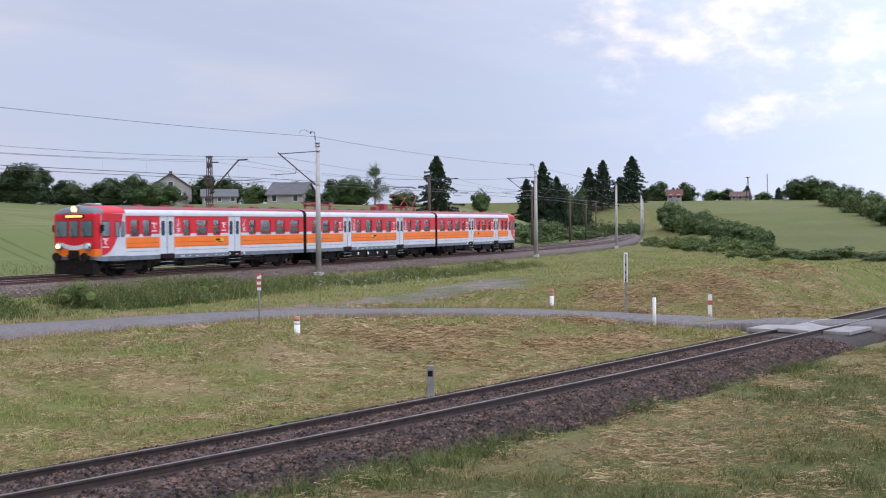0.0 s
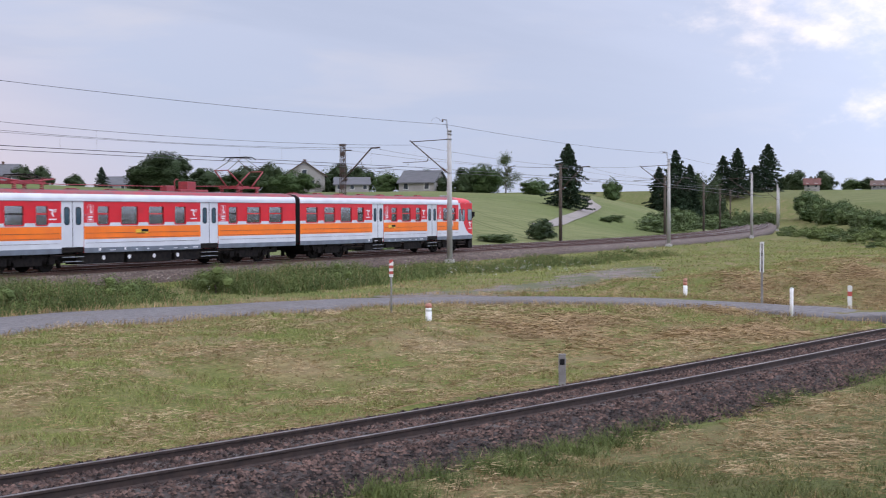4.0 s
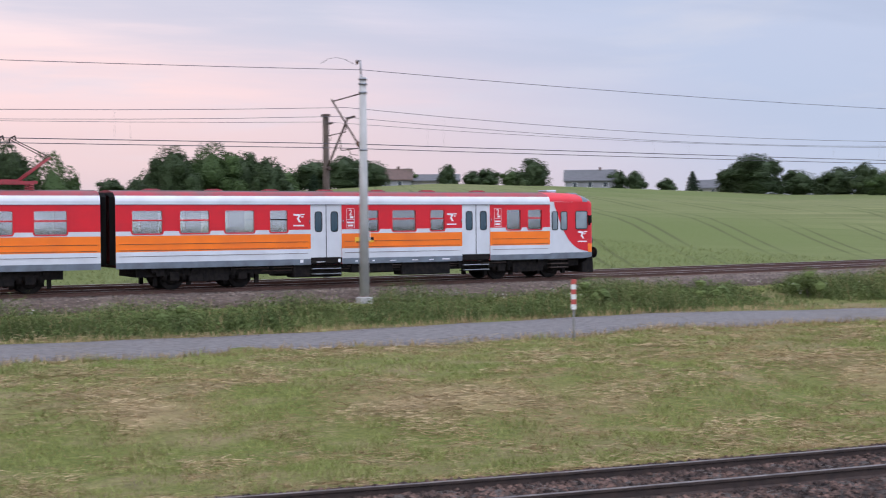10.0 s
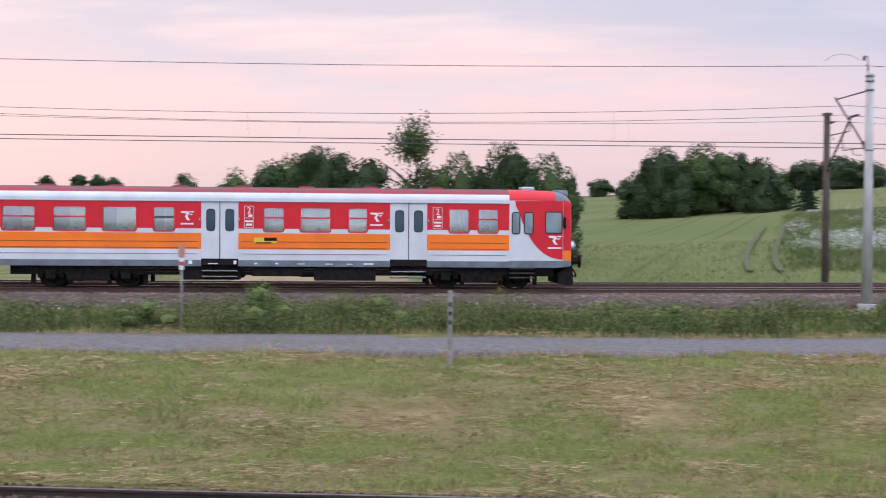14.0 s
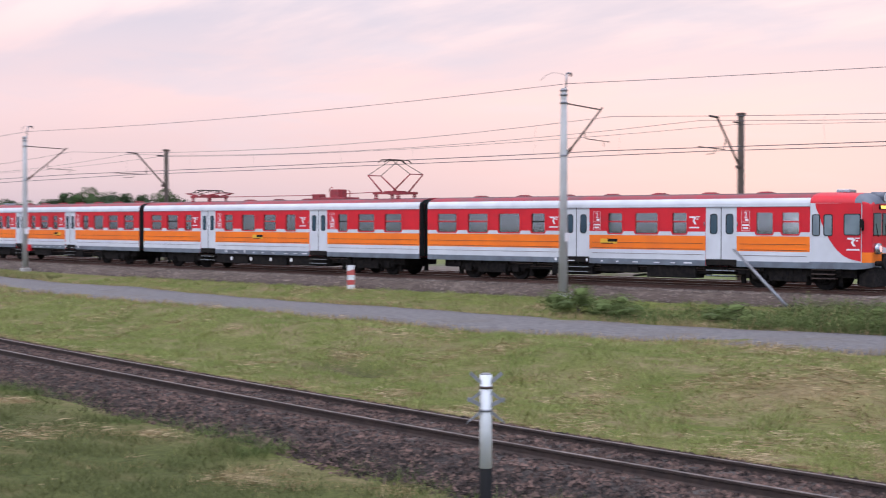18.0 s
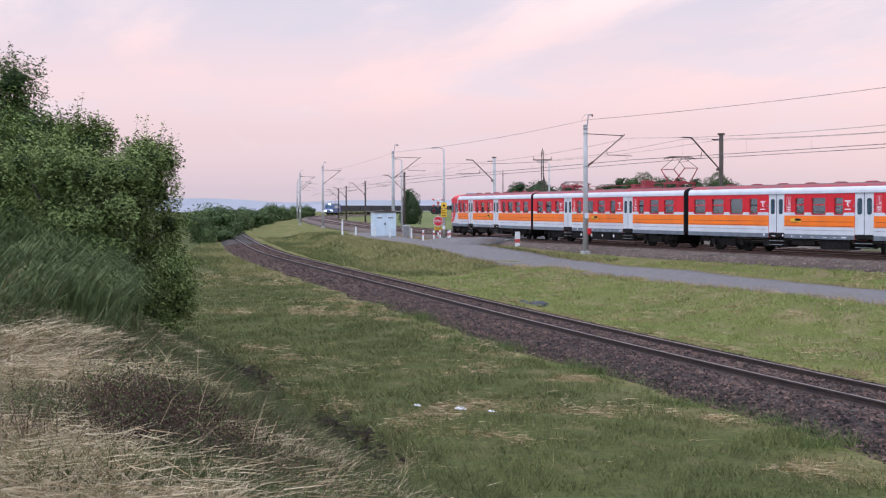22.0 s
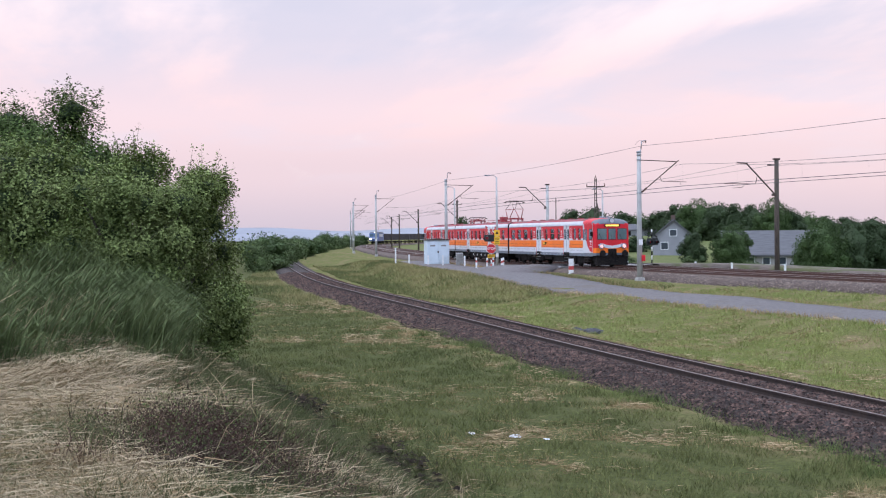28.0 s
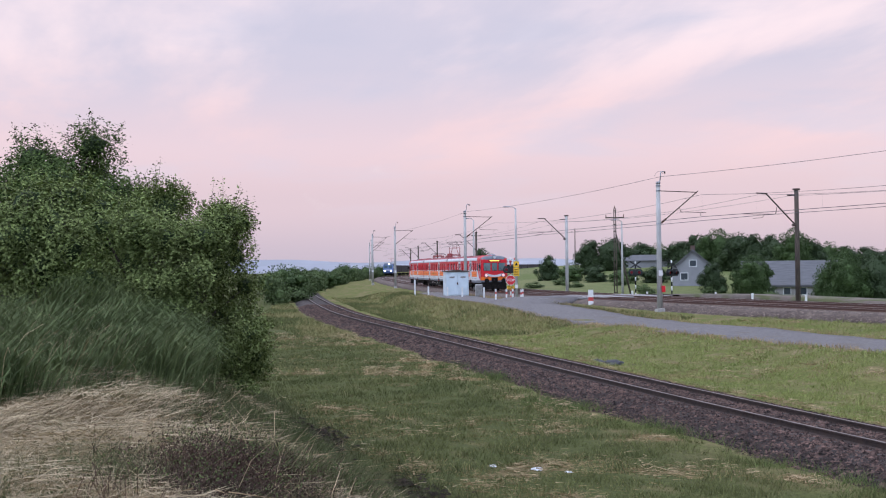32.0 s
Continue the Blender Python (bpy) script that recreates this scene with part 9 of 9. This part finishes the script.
        v, f = leaf_quads(p, 0.012, r2)
        stuff(nm, v, f, mat, lab, "weeds")
    xx, yy = r2.uniform(-22, -10, 190), r2.normal(2.2, 0.7, 190)
    v, f = blades(xx, yy, ground_z(xx, yy) - 0.02, r2.uniform(0.3, 0.75, 190), np.full(190, 0.007), 1.7, r2)
    stuff("bleached_stems", v, f, "straw_pale", "bleached stems bent over the ditch", "grass")
    # low green weeds on the slope between the crest and the ditch
    r3 = np.random.default_rng(93)
    cx, cy = r3.uniform(-27, -8.5, 1500), r3.normal(3.6, 0.75, 1500)
    kk = (field_noise(cx, cy, 1.1, 45) > -0.15) & (bare_soil(cx, cy) < 0.3)
    cx, cy = np.repeat(cx[kk], 22), np.repeat(cy[kk], 22)
    m = len(cx)
    cx, cy = cx + r3.normal(size=m) * 0.14, cy + r3.normal(size=m) * 0.14
    zz = ground_z(cx, cy)
    v, f = short_blades(cx, cy, zz - 0.02, r3.uniform(0.08, 0.34, m), np.full(m, 0.010), 0.9, r3)
    stuff("slope_weeds", v, f, "grass_bank", "ragged green weeds on the slope of the bank", "weeds")
    p = np.c_[cx, cy, zz + r3.uniform(0.02, 0.28, m)][::3]
    v, f = leaf_quads(p + r3.normal(size=p.shape) * 0.04, 0.018, r3)
    stuff("slope_leaves", v, f, "grass_lush", "small green leaves of weeds on the slope", "weeds")
    cx, cy = r3.uniform(-26, -8.5, 16000), r3.normal(3.4, 0.95, 16000)
    kk = field_noise(cx, cy, 1.0, 46) + 0.4 * field_noise(cx, cy, 2.7, 47) > 0.12
    cx, cy = cx[kk], cy[kk]
    m = len(cx)
    pick = r3.uniform(0, 1, m) < 0.55
    for nm, mat, q, lab in (("slope_straw", "straw_bank", pick, "bleached straw lying on the slope"), ("slope_thatch", "straw_dark", ~pick, "brown thatch lying on the slope")):
        n = int(q.sum())
        v, f = lying_stalks(cx[q], cy[q], ground_z(cx[q], cy[q]) + r3.uniform(0.03, 0.24, n), r3.uniform(0.15, 0.5, n), np.full(n, 0.010), r3)
        stuff(nm, v, f, mat, lab, "grass")
    # clods of dark soil along the toe of the bank
    x = rng.uniform(-32, -9, 3600)
    y = 5.55 - 0.012 * (x + 20) + rng.normal(size=3600) * 0.28 + 0.3 * np.sin(x * 0.8)
    p = np.c_[x, y, ground_z(x, y) + rng.uniform(-0.05, 0.05, 3600)]
    base = np.array([(1, 0, 0), (-1, 0, 0), (0, 1, 0), (0, -1, 0), (0, 0, 1)], float)
    v = p[:, None, :] + base[None] * rng.uniform(0.03, 0.12, (3600, 1, 1)) * np.array([1, 1, 0.45]) * rng.uniform(0.5, 1.2, (3600, 5, 1))
    f = (np.arange(3600)[:, None, None] * 5 + np.array([(0, 2, 4), (2, 1, 4), (1, 3, 4), (3, 0, 4)])[None]).reshape(-1, 3)
    stuff("soil_clods", v.reshape(-1, 3), f, "soil", "clods of dark bare soil along the ditch", "soil")
    # tall tussocks in front of the bushes, arching over towards the track
    cx, cy = rng.uniform(-27, -16.5, 1250), rng.uniform(-5.0, 3.6, 1250)
    d = np.hypot(cx, cy)
    kk = (cy < 3.3 - (cx + 28) * 0.16) & (d > 17.6 + 1.2 * np.sin(cy * 1.1)) & (field_noise(cx, cy, 0.9, 43) > -0.35)
    cx, cy = cx[kk], cy[kk]
    big = np.repeat(np.clip(0.95 + 0.55 * field_noise(cx, cy, 0.8, 41), 0.45, 1.4), 60)
    way = np.repeat(rng.normal(1.35, 0.3, len(cx)), 60)
    m = len(way)
    xx, yy = np.repeat(cx, 60) + rng.normal(size=m) * 0.14, np.repeat(cy, 60) + rng.normal(size=m) * 0.14
    zz = ground_z(xx, yy) - 0.03
    v, f = arching_blades(xx, yy, zz, rng.uniform(0.25, 0.95, m) * big, np.full(m, 0.014), way + rng.normal(size=m) * 0.35, rng.uniform(0.15, 0.75, m), rng)
    stuff("tall_grass", v, f, "grass_tall", "tall arching green grass in front of the bushes", "grass")
    k = rng.uniform(0, 1, m) < 0.016
    n = int(k.sum())
    v, f = arching_blades(xx[k], yy[k], zz[k], rng.uniform(0.5, 0.95, n), np.full(n, 0.005), way[k] + rng.normal(size=n) * 0.5, rng.uniform(0.4, 1.0, n), rng)
    stuff("dry_stems", v, f, "straw_pale", "long dry stems arching out of the tall grass", "grass")
    # dead straw hanging down from under the tussocks
    cx, cy = rng.uniform(-20, -11.5, 420), rng.uniform(-4.5, 2.2, 420)
    kk = (np.abs(np.hypot(cx, cy) - 16.6 - 0.8 * np.sin(cy * 1.3)) < 1.7) & (field_noise(cx, cy, 1.2, 44) > -0.1)
    cx, cy = np.repeat(cx[kk], 60), np.repeat(cy[kk], 60)
    m = len(cx)
    cx, cy = cx + rng.normal(size=m) * 0.2, cy + rng.normal(size=m) * 0.2
    v, f = arching_blades(cx, cy, ground_z(cx, cy) + rng.uniform(0.0, 0.08, m), rng.uniform(0.07, 0.22, m), np.full(m, 0.006), rng.normal(1.0, 0.6, m), rng.uniform(1.2, 3.2, m), rng)
    stuff("hanging_straw", v, f, "straw_bank", "long dead straw combed down the bank", "grass")
    # white flowers in the weeds
    cx, cy = np.r_[rng.normal(49, 3.5, 60), rng.normal(18, 30, 60)], np.r_[rng.normal(52, 2.0, 60), np.zeros(60)]
    cy[60:] = np.interp(cx[60:], MAIN[:, 0], MAIN[:, 1]) - rng.uniform(5, 8, 60)
    p = np.repeat(np.c_[cx, cy, ground_z(cx, cy) + rng.uniform(0.3, 0.75, 120)], 7, 0) + rng.normal(size=(840, 3)) * 0.06
    v, f = leaf_quads(p, 0.03, rng, 0.0)
    stuff("wild_flowers", v, f, "flower", "white umbel flowers among the weeds", "flowers")
    # flowering hillside beyond the line
    r, az = rng.uniform(74, 160, 34000), np.radians(rng.uniform(7, 21.5, 34000))
    cx, cy = r * np.sin(az), r * np.cos(az)
    kk = rng.uniform(0, 1, len(cx)) < wild_slope(cx, cy)
    cx, cy = cx[kk], cy[kk]
    gz_, m = ground_z(cx, cy), len(cx) * 7
    tall = np.repeat(np.clip(0.75 + 0.5 * field_noise(cx, cy, 0.3, 79), 0.25, 1.3), 7)
    v, f = short_blades(np.repeat(cx, 7) + rng.normal(size=m) * 0.35, np.repeat(cy, 7) + rng.normal(size=m) * 0.35, np.repeat(gz_, 7) - 0.03, rng.uniform(0.15, 0.6, m) * tall, np.full(m, 0.055), 0.9, rng)
    stuff("hillside_weeds", v, f, "grass_wild", "rough weeds on the flowering slope", "weeds")
    r, az = np.hypot(cx, cy), np.degrees(np.arctan2(cx, cy))
    kk = 0.5 * field_noise(cx, cy, 0.3, 77) + 0.6 * field_noise(cx, cy, 0.9, 80) > 0.5 - 0.5 * np.exp(-((r - 92) / 12) ** 2 - ((az - 11.5) / 3) ** 2)
    p = np.repeat(np.c_[cx, cy, gz_ + rng.uniform(0.3, 0.6, len(cx))][kk], 4, 0)
    p += rng.normal(size=p.shape) * 0.16
    v, f = leaf_quads(p, 0.05, rng)
    stuff("hillside_flowers", v, f, "flower", "white umbel flowers on the slope", "flowers")
    # the young crop just beyond the verge
    r, az = rng.uniform(56, 96, 60000), np.radians(rng.uniform(-20, 44, 60000))
    cx, cy = r * np.sin(az), r * np.cos(az)
    dm, _ = near_line(MAIN, MAIN_N, cx, cy)
    kk = (dm > 10) & (wild_slope(cx, cy) < 0.3) & ((np.degrees(az) > -7) | (np.degrees(az) < -15.5))
    cx, cy = cx[kk], cy[kk]
    m = len(cx)
    v, f = short_blades(cx, cy, ground_z(cx, cy) - 0.03, rng.uniform(0.08, 0.30, m), np.full(m, 0.05), 0.7, rng)
    stuff("young_crop", v, f, "crop", "young green crop in the field beyond the line", "crop")


M["straw_bank"] = material("bleached_matted_straw", (0.48, 0.385, 0.245), 0.9, 0, (0.33, 0.255, 0.155), 0.9, 5, island=0.4, spec=0.2)
M["soil"] = material("dark_bare_soil", (0.022, 0.017, 0.013), 1.0, 0, (0.045, 0.034, 0.025), 5, 4, island=0.4, spec=0.1)
M["stalk_dead"] = material("dead_brown_stalks", (0.055, 0.035, 0.028), 0.95, 0, (0.10, 0.064, 0.042), 0.9, 4, island=0.4, spec=0.1)
M["grass_bank"] = material("ragged_bank_grass", (0.058, 0.072, 0.026), 0.85, 0, (0.098, 0.105, 0.042), 0.8, 4, island=0.3, spec=0.2)
M["grass_tall"] = material("tall_blue_green_grass", (0.072, 0.100, 0.036), 0.75, 0, (0.128, 0.156, 0.062), 0.8, 4, island=0.35, spec=0.15)
build_grass()

# weedy bushes along the line
for k, (x, off, h, w) in enumerate(((-31.5, -6.2, 1.1, 2.6), (-29.5, -6.4, 0.9, 2.4), (-10.0, -7.0, 1.5, 2.6), (-6.5, -6.6, 1.1, 2.2), (-13.5, -6.8, 1.0, 2.2), (18.5, -6.4, 1.2, 2.0), (24, -6.6, 1.1, 2.2), (30, -6.3, 1.3, 2.0), (38.5, -6.5, 1.2, 1.8), (-20, -6.6, 0.9, 2.4), (3, -6.8, 1.0, 2.0), (-25, -6.5, 0.8, 2.6))):
    p, d, n, z = main_at(x, off)
    plant("weed", p[0], p[1], h * 1.35, w * 1.0, "weed_bush", "bushy green weeds beside the railway", "shrub", "weed bushes beside the railway")


def stones(name, line, nor, zs, ranges, n, size, prof, mat, label, rng):
    """Loose ballast stones: small rough lumps of eight faces each, on the slope given by prof."""
    s = rng.uniform(ranges[0], ranges[1], n)
    i0 = np.clip(s.astype(int), 0, len(line) - 2)
    u = s - i0
    p = line[i0] * (1 - u)[:, None] + line[i0 + 1] * u[:, None]
    o = rng.uniform(prof[0][0], prof[-1][0], n)
    z = np.interp(o, [q[0] for q in prof], [q[1] for q in prof]) + zs[i0]
    c = np.c_[p + nor[i0] * o[:, None], z]
    base = np.array([(1, 0, 0), (-1, 0, 0), (0, 1, 0), (0, -1, 0), (0, 0, 1), (0, 0, -1)], float)
    sc = size * rng.uniform(0.4, 1.0, (n, 1, 1)) ** 2 * 2.2 * rng.uniform(0.65, 1.2, (n, 6, 1))
    a = rng.uniform(0, math.tau, n)
    rot = np.zeros((n, 3, 3))
    rot[:, 0, 0], rot[:, 0, 1], rot[:, 1, 0], rot[:, 1, 1], rot[:, 2, 2] = np.cos(a), -np.sin(a), np.sin(a), np.cos(a), 0.75
    v = np.einsum("nij,kj->nki", rot, base + 0.0) * sc + c[:, None, :]
    f = np.array([(0, 2, 4), (2, 1, 4), (1, 3, 4), (3, 0, 4)])
    tagged(new(name, np_mesh(name, v.reshape(-1, 3), (np.arange(n)[:, None, None] * 6 + f[None]).reshape(-1, 3), [M[mat]])), label, "stones", kind="stuff")


M["stone_brown"] = material("brown_ballast_stones", (0.112, 0.069, 0.055), 0.85, 0, (0.033, 0.023, 0.020), 3.5, 4, island=0.85, spec=0.2)
M["stone_grey"] = material("grey_ballast_stones", (0.225, 0.180, 0.152), 0.95, 0, (0.110, 0.083, 0.070), 2.5, 4, island=0.7, spec=0.2)


def build_ballast_and_sleepers():
    rng = np.random.default_rng(5)
    sz = np.full(len(SIDE), SIDE_Z)
    a, b = int(np.argmin(np.abs(SIDE[:, 0] + 52))), int(np.argmin(np.abs(SIDE[:, 0] - 36)))
    stones("siding_stones", SIDE, SIDE_N, sz, (a, b), 165000, 0.025, [(-3.1, -0.50), (-1.55, -0.11), (-0.85, -0.12), (0.85, -0.155), (1.45, -0.17), (2.2, -0.48)], "stone_brown", "loose dark brown ballast stones of the single track", rng)
    a, b = int(np.argmin(np.abs(SIDE[:, 0] + 125))), int(np.argmin(np.abs(SIDE[:, 0] + 52)))
    stones("far_siding_stones", SIDE, SIDE_N, sz, (a, b), 42000, 0.042, [(-3.0, -0.50), (-1.55, -0.11), (-0.85, -0.12), (0.85, -0.155), (1.45, -0.17), (2.2, -0.48)], "stone_brown", "dark brown ballast stones far along the single track", rng)
    mz = main_z(MAIN[:, 0])
    a, b = int(np.argmin(np.abs(MAIN[:, 0] + 85))), int(np.argmin(np.abs(MAIN[:, 0] - 75)))
    stones("main_stones", MAIN, MAIN_N, mz, (a, b), 90000, 0.029, [(-3.3, -0.78), (-1.8, -0.19), (-0.8, -0.16), (0.8, -0.16), (2.1, -0.19)], "stone_grey", "loose grey ballast stones of the main line", rng)
    zr = ground_z(ROAD[:, 0], ROAD[:, 1])
    for side in (-1, 1):
        lo, hi = sorted((side * 1.7, side * 3.3))
        stones("road_grit", ROAD, ROAD_N, zr, (20, len(ROAD) - 90), 9000, 0.017, [(lo, 0.05 if lo > 0 else 0.0), (hi, 0.0 if lo > 0 else 0.05)], "stone_grey", "loose grey grit along the broken road edge", rng)
    bm = bmesh.new()
    bm_box(bm, -0.12, -1.25, -0.28, 0.12, 1.25, -0.135)
    bevel(bm, 0.02, 1)
    me = to_mesh("sleeper", bm, M["sleeper"])
    bm = bmesh.new()
    bm_box(bm, -0.13, -1.25, -0.32, 0.13, 1.25, -0.15)
    bevel(bm, 0.03, 1)
    me2 = to_mesh("sleeper", bm, M["sleeper_concrete"])
    tracks = [o for o in bpy.data.objects if o.name.startswith(("railway_track", "siding_track"))]
    for tr in tracks:
        sid = tr.name.startswith("siding")
        line, d, n = (SIDE, SIDE_D, SIDE_N) if sid else (MAIN, MAIN_D, MAIN_N)
        off = 0 if sid or tr.name == "railway_track" else 4.2
        lo, hi = (-75, 60) if sid else (-60, 60)
        s = 0.0
        ids = np.where((line[:, 0] > lo) & (line[:, 0] < hi))[0]
        for k in np.arange(ids[0], ids[-1], 0.62 if sid else 0.75):
            i = int(k)
            u = k - i
            p = line[i] * (1 - u) + line[i + 1] * u + n[i] * off
            o = new("sleeper", me if sid else me2)
            o.parent = tr
            o.matrix_basis = pose(p[0], p[1], SIDE_Z if sid else 0.0, -1.3 if sid else 0, 0, math.degrees(math.atan2(d[i, 1], d[i, 0])))


build_ballast_and_sleepers()

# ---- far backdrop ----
# the haze of distance is mixed into the hills' base colour
M["far_hills"] = material("haze_tinted_far_hills", (0.43, 0.42, 0.455), 1.0, 0, (0.36, 0.365, 0.39), 0.004, 5)


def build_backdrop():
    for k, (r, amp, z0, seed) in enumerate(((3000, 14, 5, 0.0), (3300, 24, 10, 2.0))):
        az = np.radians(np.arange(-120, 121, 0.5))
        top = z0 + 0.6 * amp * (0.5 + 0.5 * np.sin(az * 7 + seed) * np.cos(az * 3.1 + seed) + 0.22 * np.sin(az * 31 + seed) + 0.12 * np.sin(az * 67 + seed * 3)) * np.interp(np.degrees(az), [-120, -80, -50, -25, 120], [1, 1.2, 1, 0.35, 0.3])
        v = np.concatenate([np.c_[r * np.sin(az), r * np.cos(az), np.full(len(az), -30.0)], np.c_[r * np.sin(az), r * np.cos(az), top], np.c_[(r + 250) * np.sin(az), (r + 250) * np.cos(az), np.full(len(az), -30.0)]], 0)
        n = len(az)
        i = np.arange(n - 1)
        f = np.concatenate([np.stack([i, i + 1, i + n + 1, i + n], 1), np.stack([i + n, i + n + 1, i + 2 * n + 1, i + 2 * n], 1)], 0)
        tagged(new("backdrop_hills", np_mesh("backdrop_hills", v, f, [M["far_hills"]], True)), "wooded hills on the horizon, pale blue haze painted into their colour", "hills", kind="structure")


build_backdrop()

# ---- freight train in the distance ----
M["loco_blue"] = material("blue_locomotive_paint", (0.05, 0.10, 0.26), 0.5, 0, (0.08, 0.12, 0.24), 1.0)
M["wagon"] = material("dark_wagon_sides", (0.045, 0.04, 0.045), 0.85, 0, (0.075, 0.06, 0.055), 0.7)
M["loco_lamp"] = material("lit_locomotive_lamp", (1.0, 0.97, 0.9), 0.2, glow=7.0)
M["loco_lamp_red"] = material("lit_red_lamp", (1.0, 0.3, 0.4), 0.2, glow=2.5)


def locomotive():
    ob = empty("locomotive", pose(0, 0, 0), "blue electric locomotive with lit white headlamps", "locomotive")
    bm = bmesh.new()
    bm_prism(bm, [(-7.4, 0.9), (7.4, 0.9), (7.7, 1.6), (7.4, 2.2), (7.0, 3.5), (-7.0, 3.5), (-7.4, 2.2), (-7.7, 1.6)], -1.45, 1.45)
    bevel(bm, 0.1, 2)
    part("body", bm, M["loco_blue"], ob)
    bm = bmesh.new()
    bm_box(bm, -6.8, -1.2, 3.5, 6.8, 1.2, 3.85)
    bevel(bm, 0.12, 2)
    part("roof", bm, M["cap_grey"], ob)
    for s in (-1, 1):
        bm = bmesh.new()
        bm_box(bm, -4.6, s * 1.45 - 0.02, 2.3, 4.6, s * 1.45 + 0.02, 3.2)
        part("side_panel", bm, M["white"], ob, "white side panel")
        bm = bmesh.new()
        bm_box(bm, s * 7.62 - 0.1, -1.3, 1.75, s * 7.62 + 0.1, 1.3, 1.95)
        part("front_stripe", bm, M["white"], ob, "white stripe")
    for s in (-1, 1):
        for a, b in ((-1.2, -0.1), (0.1, 1.2)):
            bm = bmesh.new()
            bm_prism(bm, [(s * 7.34, 2.35), (s * 7.40, 2.35), (s * 7.08, 3.3), (s * 7.02, 3.3)], a, b)
            part("windscreen", bm, M["glass_dark"], ob)
        for y in (-0.95, 0.95):
            bm = bmesh.new()
            bm_tube(bm, (s * 7.5, y, 1.55), (s * 7.85, y, 1.55), 0.2, seg=14)
            part("headlight", bm, M["loco_lamp"] if s > 0 else M["lamp_off"], ob)
        bm = bmesh.new()
        bm_tube(bm, (s * 7.0, 0.3, 3.6), (s * 7.3, 0.3, 3.6), 0.17, seg=12)
        part("top_lamp", bm, M["loco_lamp"] if s > 0 else M["lamp_off"], ob)
    for x in (-4.2, 4.2):
        bogie(ob, x)
    bm = bmesh.new()
    bm_path(bm, [(-4, 0, 3.8), (-5.2, 0, 4.6), (-4.2, 0, 5.4)], 0.05, 6)
    bm_tube(bm, (-4.2, -0.9, 5.45), (-4.2, 0.9, 5.45), 0.04, seg=6)
    part("pantograph", bm, M["panto"], ob)
    return ob


def coal_wagon():
    ob = empty("freight_wagon", pose(0, 0, 0), "dark open freight wagon", "freight wagon", "wagons of the freight train")
    bm = bmesh.new()
    bm_box(bm, -6.4, -1.4, 1.15, 6.4, 1.4, 3.2)
    part("body", bm, M["wagon"], ob)
    for k in range(8):
        bm = bmesh.new()
        bm_box(bm, -6.3 + 1.8 * k - 0.06, -1.5, 1.1, -6.3 + 1.8 * k + 0.06, 1.5, 3.25)
        part("rib", bm, M["wagon"], ob)
    for x in (-4.2, 4.2):
        bm = bmesh.new()
        for s in (-1, 1):
            for e in (-0.9, 0.9):
                bm_tube(bm, (x + e, s * 0.7, 0.46), (x + e, s * 0.84, 0.46), 0.46, seg=12)
        bm_box(bm, x - 1.3, -1.0, 0.4, x + 1.3, 1.0, 0.7)
        part("bogie", bm, M["black"], ob)
    return ob


loco = locomotive()
wagons = [coal_wagon()]
for k in range(13):
    wagons.append(copy_thing(wagons[0], pose(0, 0, 0)))

# ---- what moves ----
TRAIN = [(0, 654.6), (1, 643.9), (2, 634.3), (3.5, 621.2), (5, 609.6), (6, 602.9), (7, 595.2), (8, 588.5), (9, 582.4), (10, 576.3), (11, 570.8), (12, 565.4), (13, 559.9), (15.5, 545.9), (16.5, 540.3), (17.5, 534.4), (19, 525.8),
         (20, 519.9), (21, 514.1), (22, 508.3), (23, 502.3), (24, 495.8), (25, 488.9), (26.5, 478.2), (28, 467.0), (29, 458.9), (30, 447.9), (31, 437.7), (32, 427.5)]
FREIGHT = [(0, 70.0), (18, 109.0), (21, 118.5), (25, 130.5), (28, 142.0), (32, 160.0)]


def rail_pose(s, half, off=0.0):
    """A vehicle that stands with its two bogies on the line at s."""
    ends = []
    for d in (-half, half):
        x, y = np.interp(s + d, MAIN_S, MAIN[:, 0]), np.interp(s + d, MAIN_S, MAIN[:, 1])
        nx, ny = np.interp(s + d, MAIN_S, MAIN_N[:, 0]), np.interp(s + d, MAIN_S, MAIN_N[:, 1])
        ends.append(Vector((x + nx * off, y + ny * off, 0)))
    c, d = (ends[0] + ends[1]) / 2, ends[1] - ends[0]
    return pose(c.x, c.y, 0, 0, 0, math.degrees(math.atan2(d.y, d.x)))


def motions():
    turn = pose(0, 0, 0, 0, 0, 180)
    walk(rear_car, [(t, rail_pose(s - 10.25, 7.0)) for t, s in TRAIN])
    walk(mid_car, [(t, rail_pose(s - 31.9, 7.2)) for t, s in TRAIN])
    walk(front_car, [(t, rail_pose(s - 53.55, 7.0) @ turn) for t, s in TRAIN])
    walk(loco, [(t, rail_pose(s, 4.2, 0.3)) for t, s in FREIGHT])
    for k, w in enumerate(wagons):
        walk(w, [(t, rail_pose(s - 15.2 - 13.9 * k, 4.2, 0.3)) for t, s in FREIGHT])


motions()
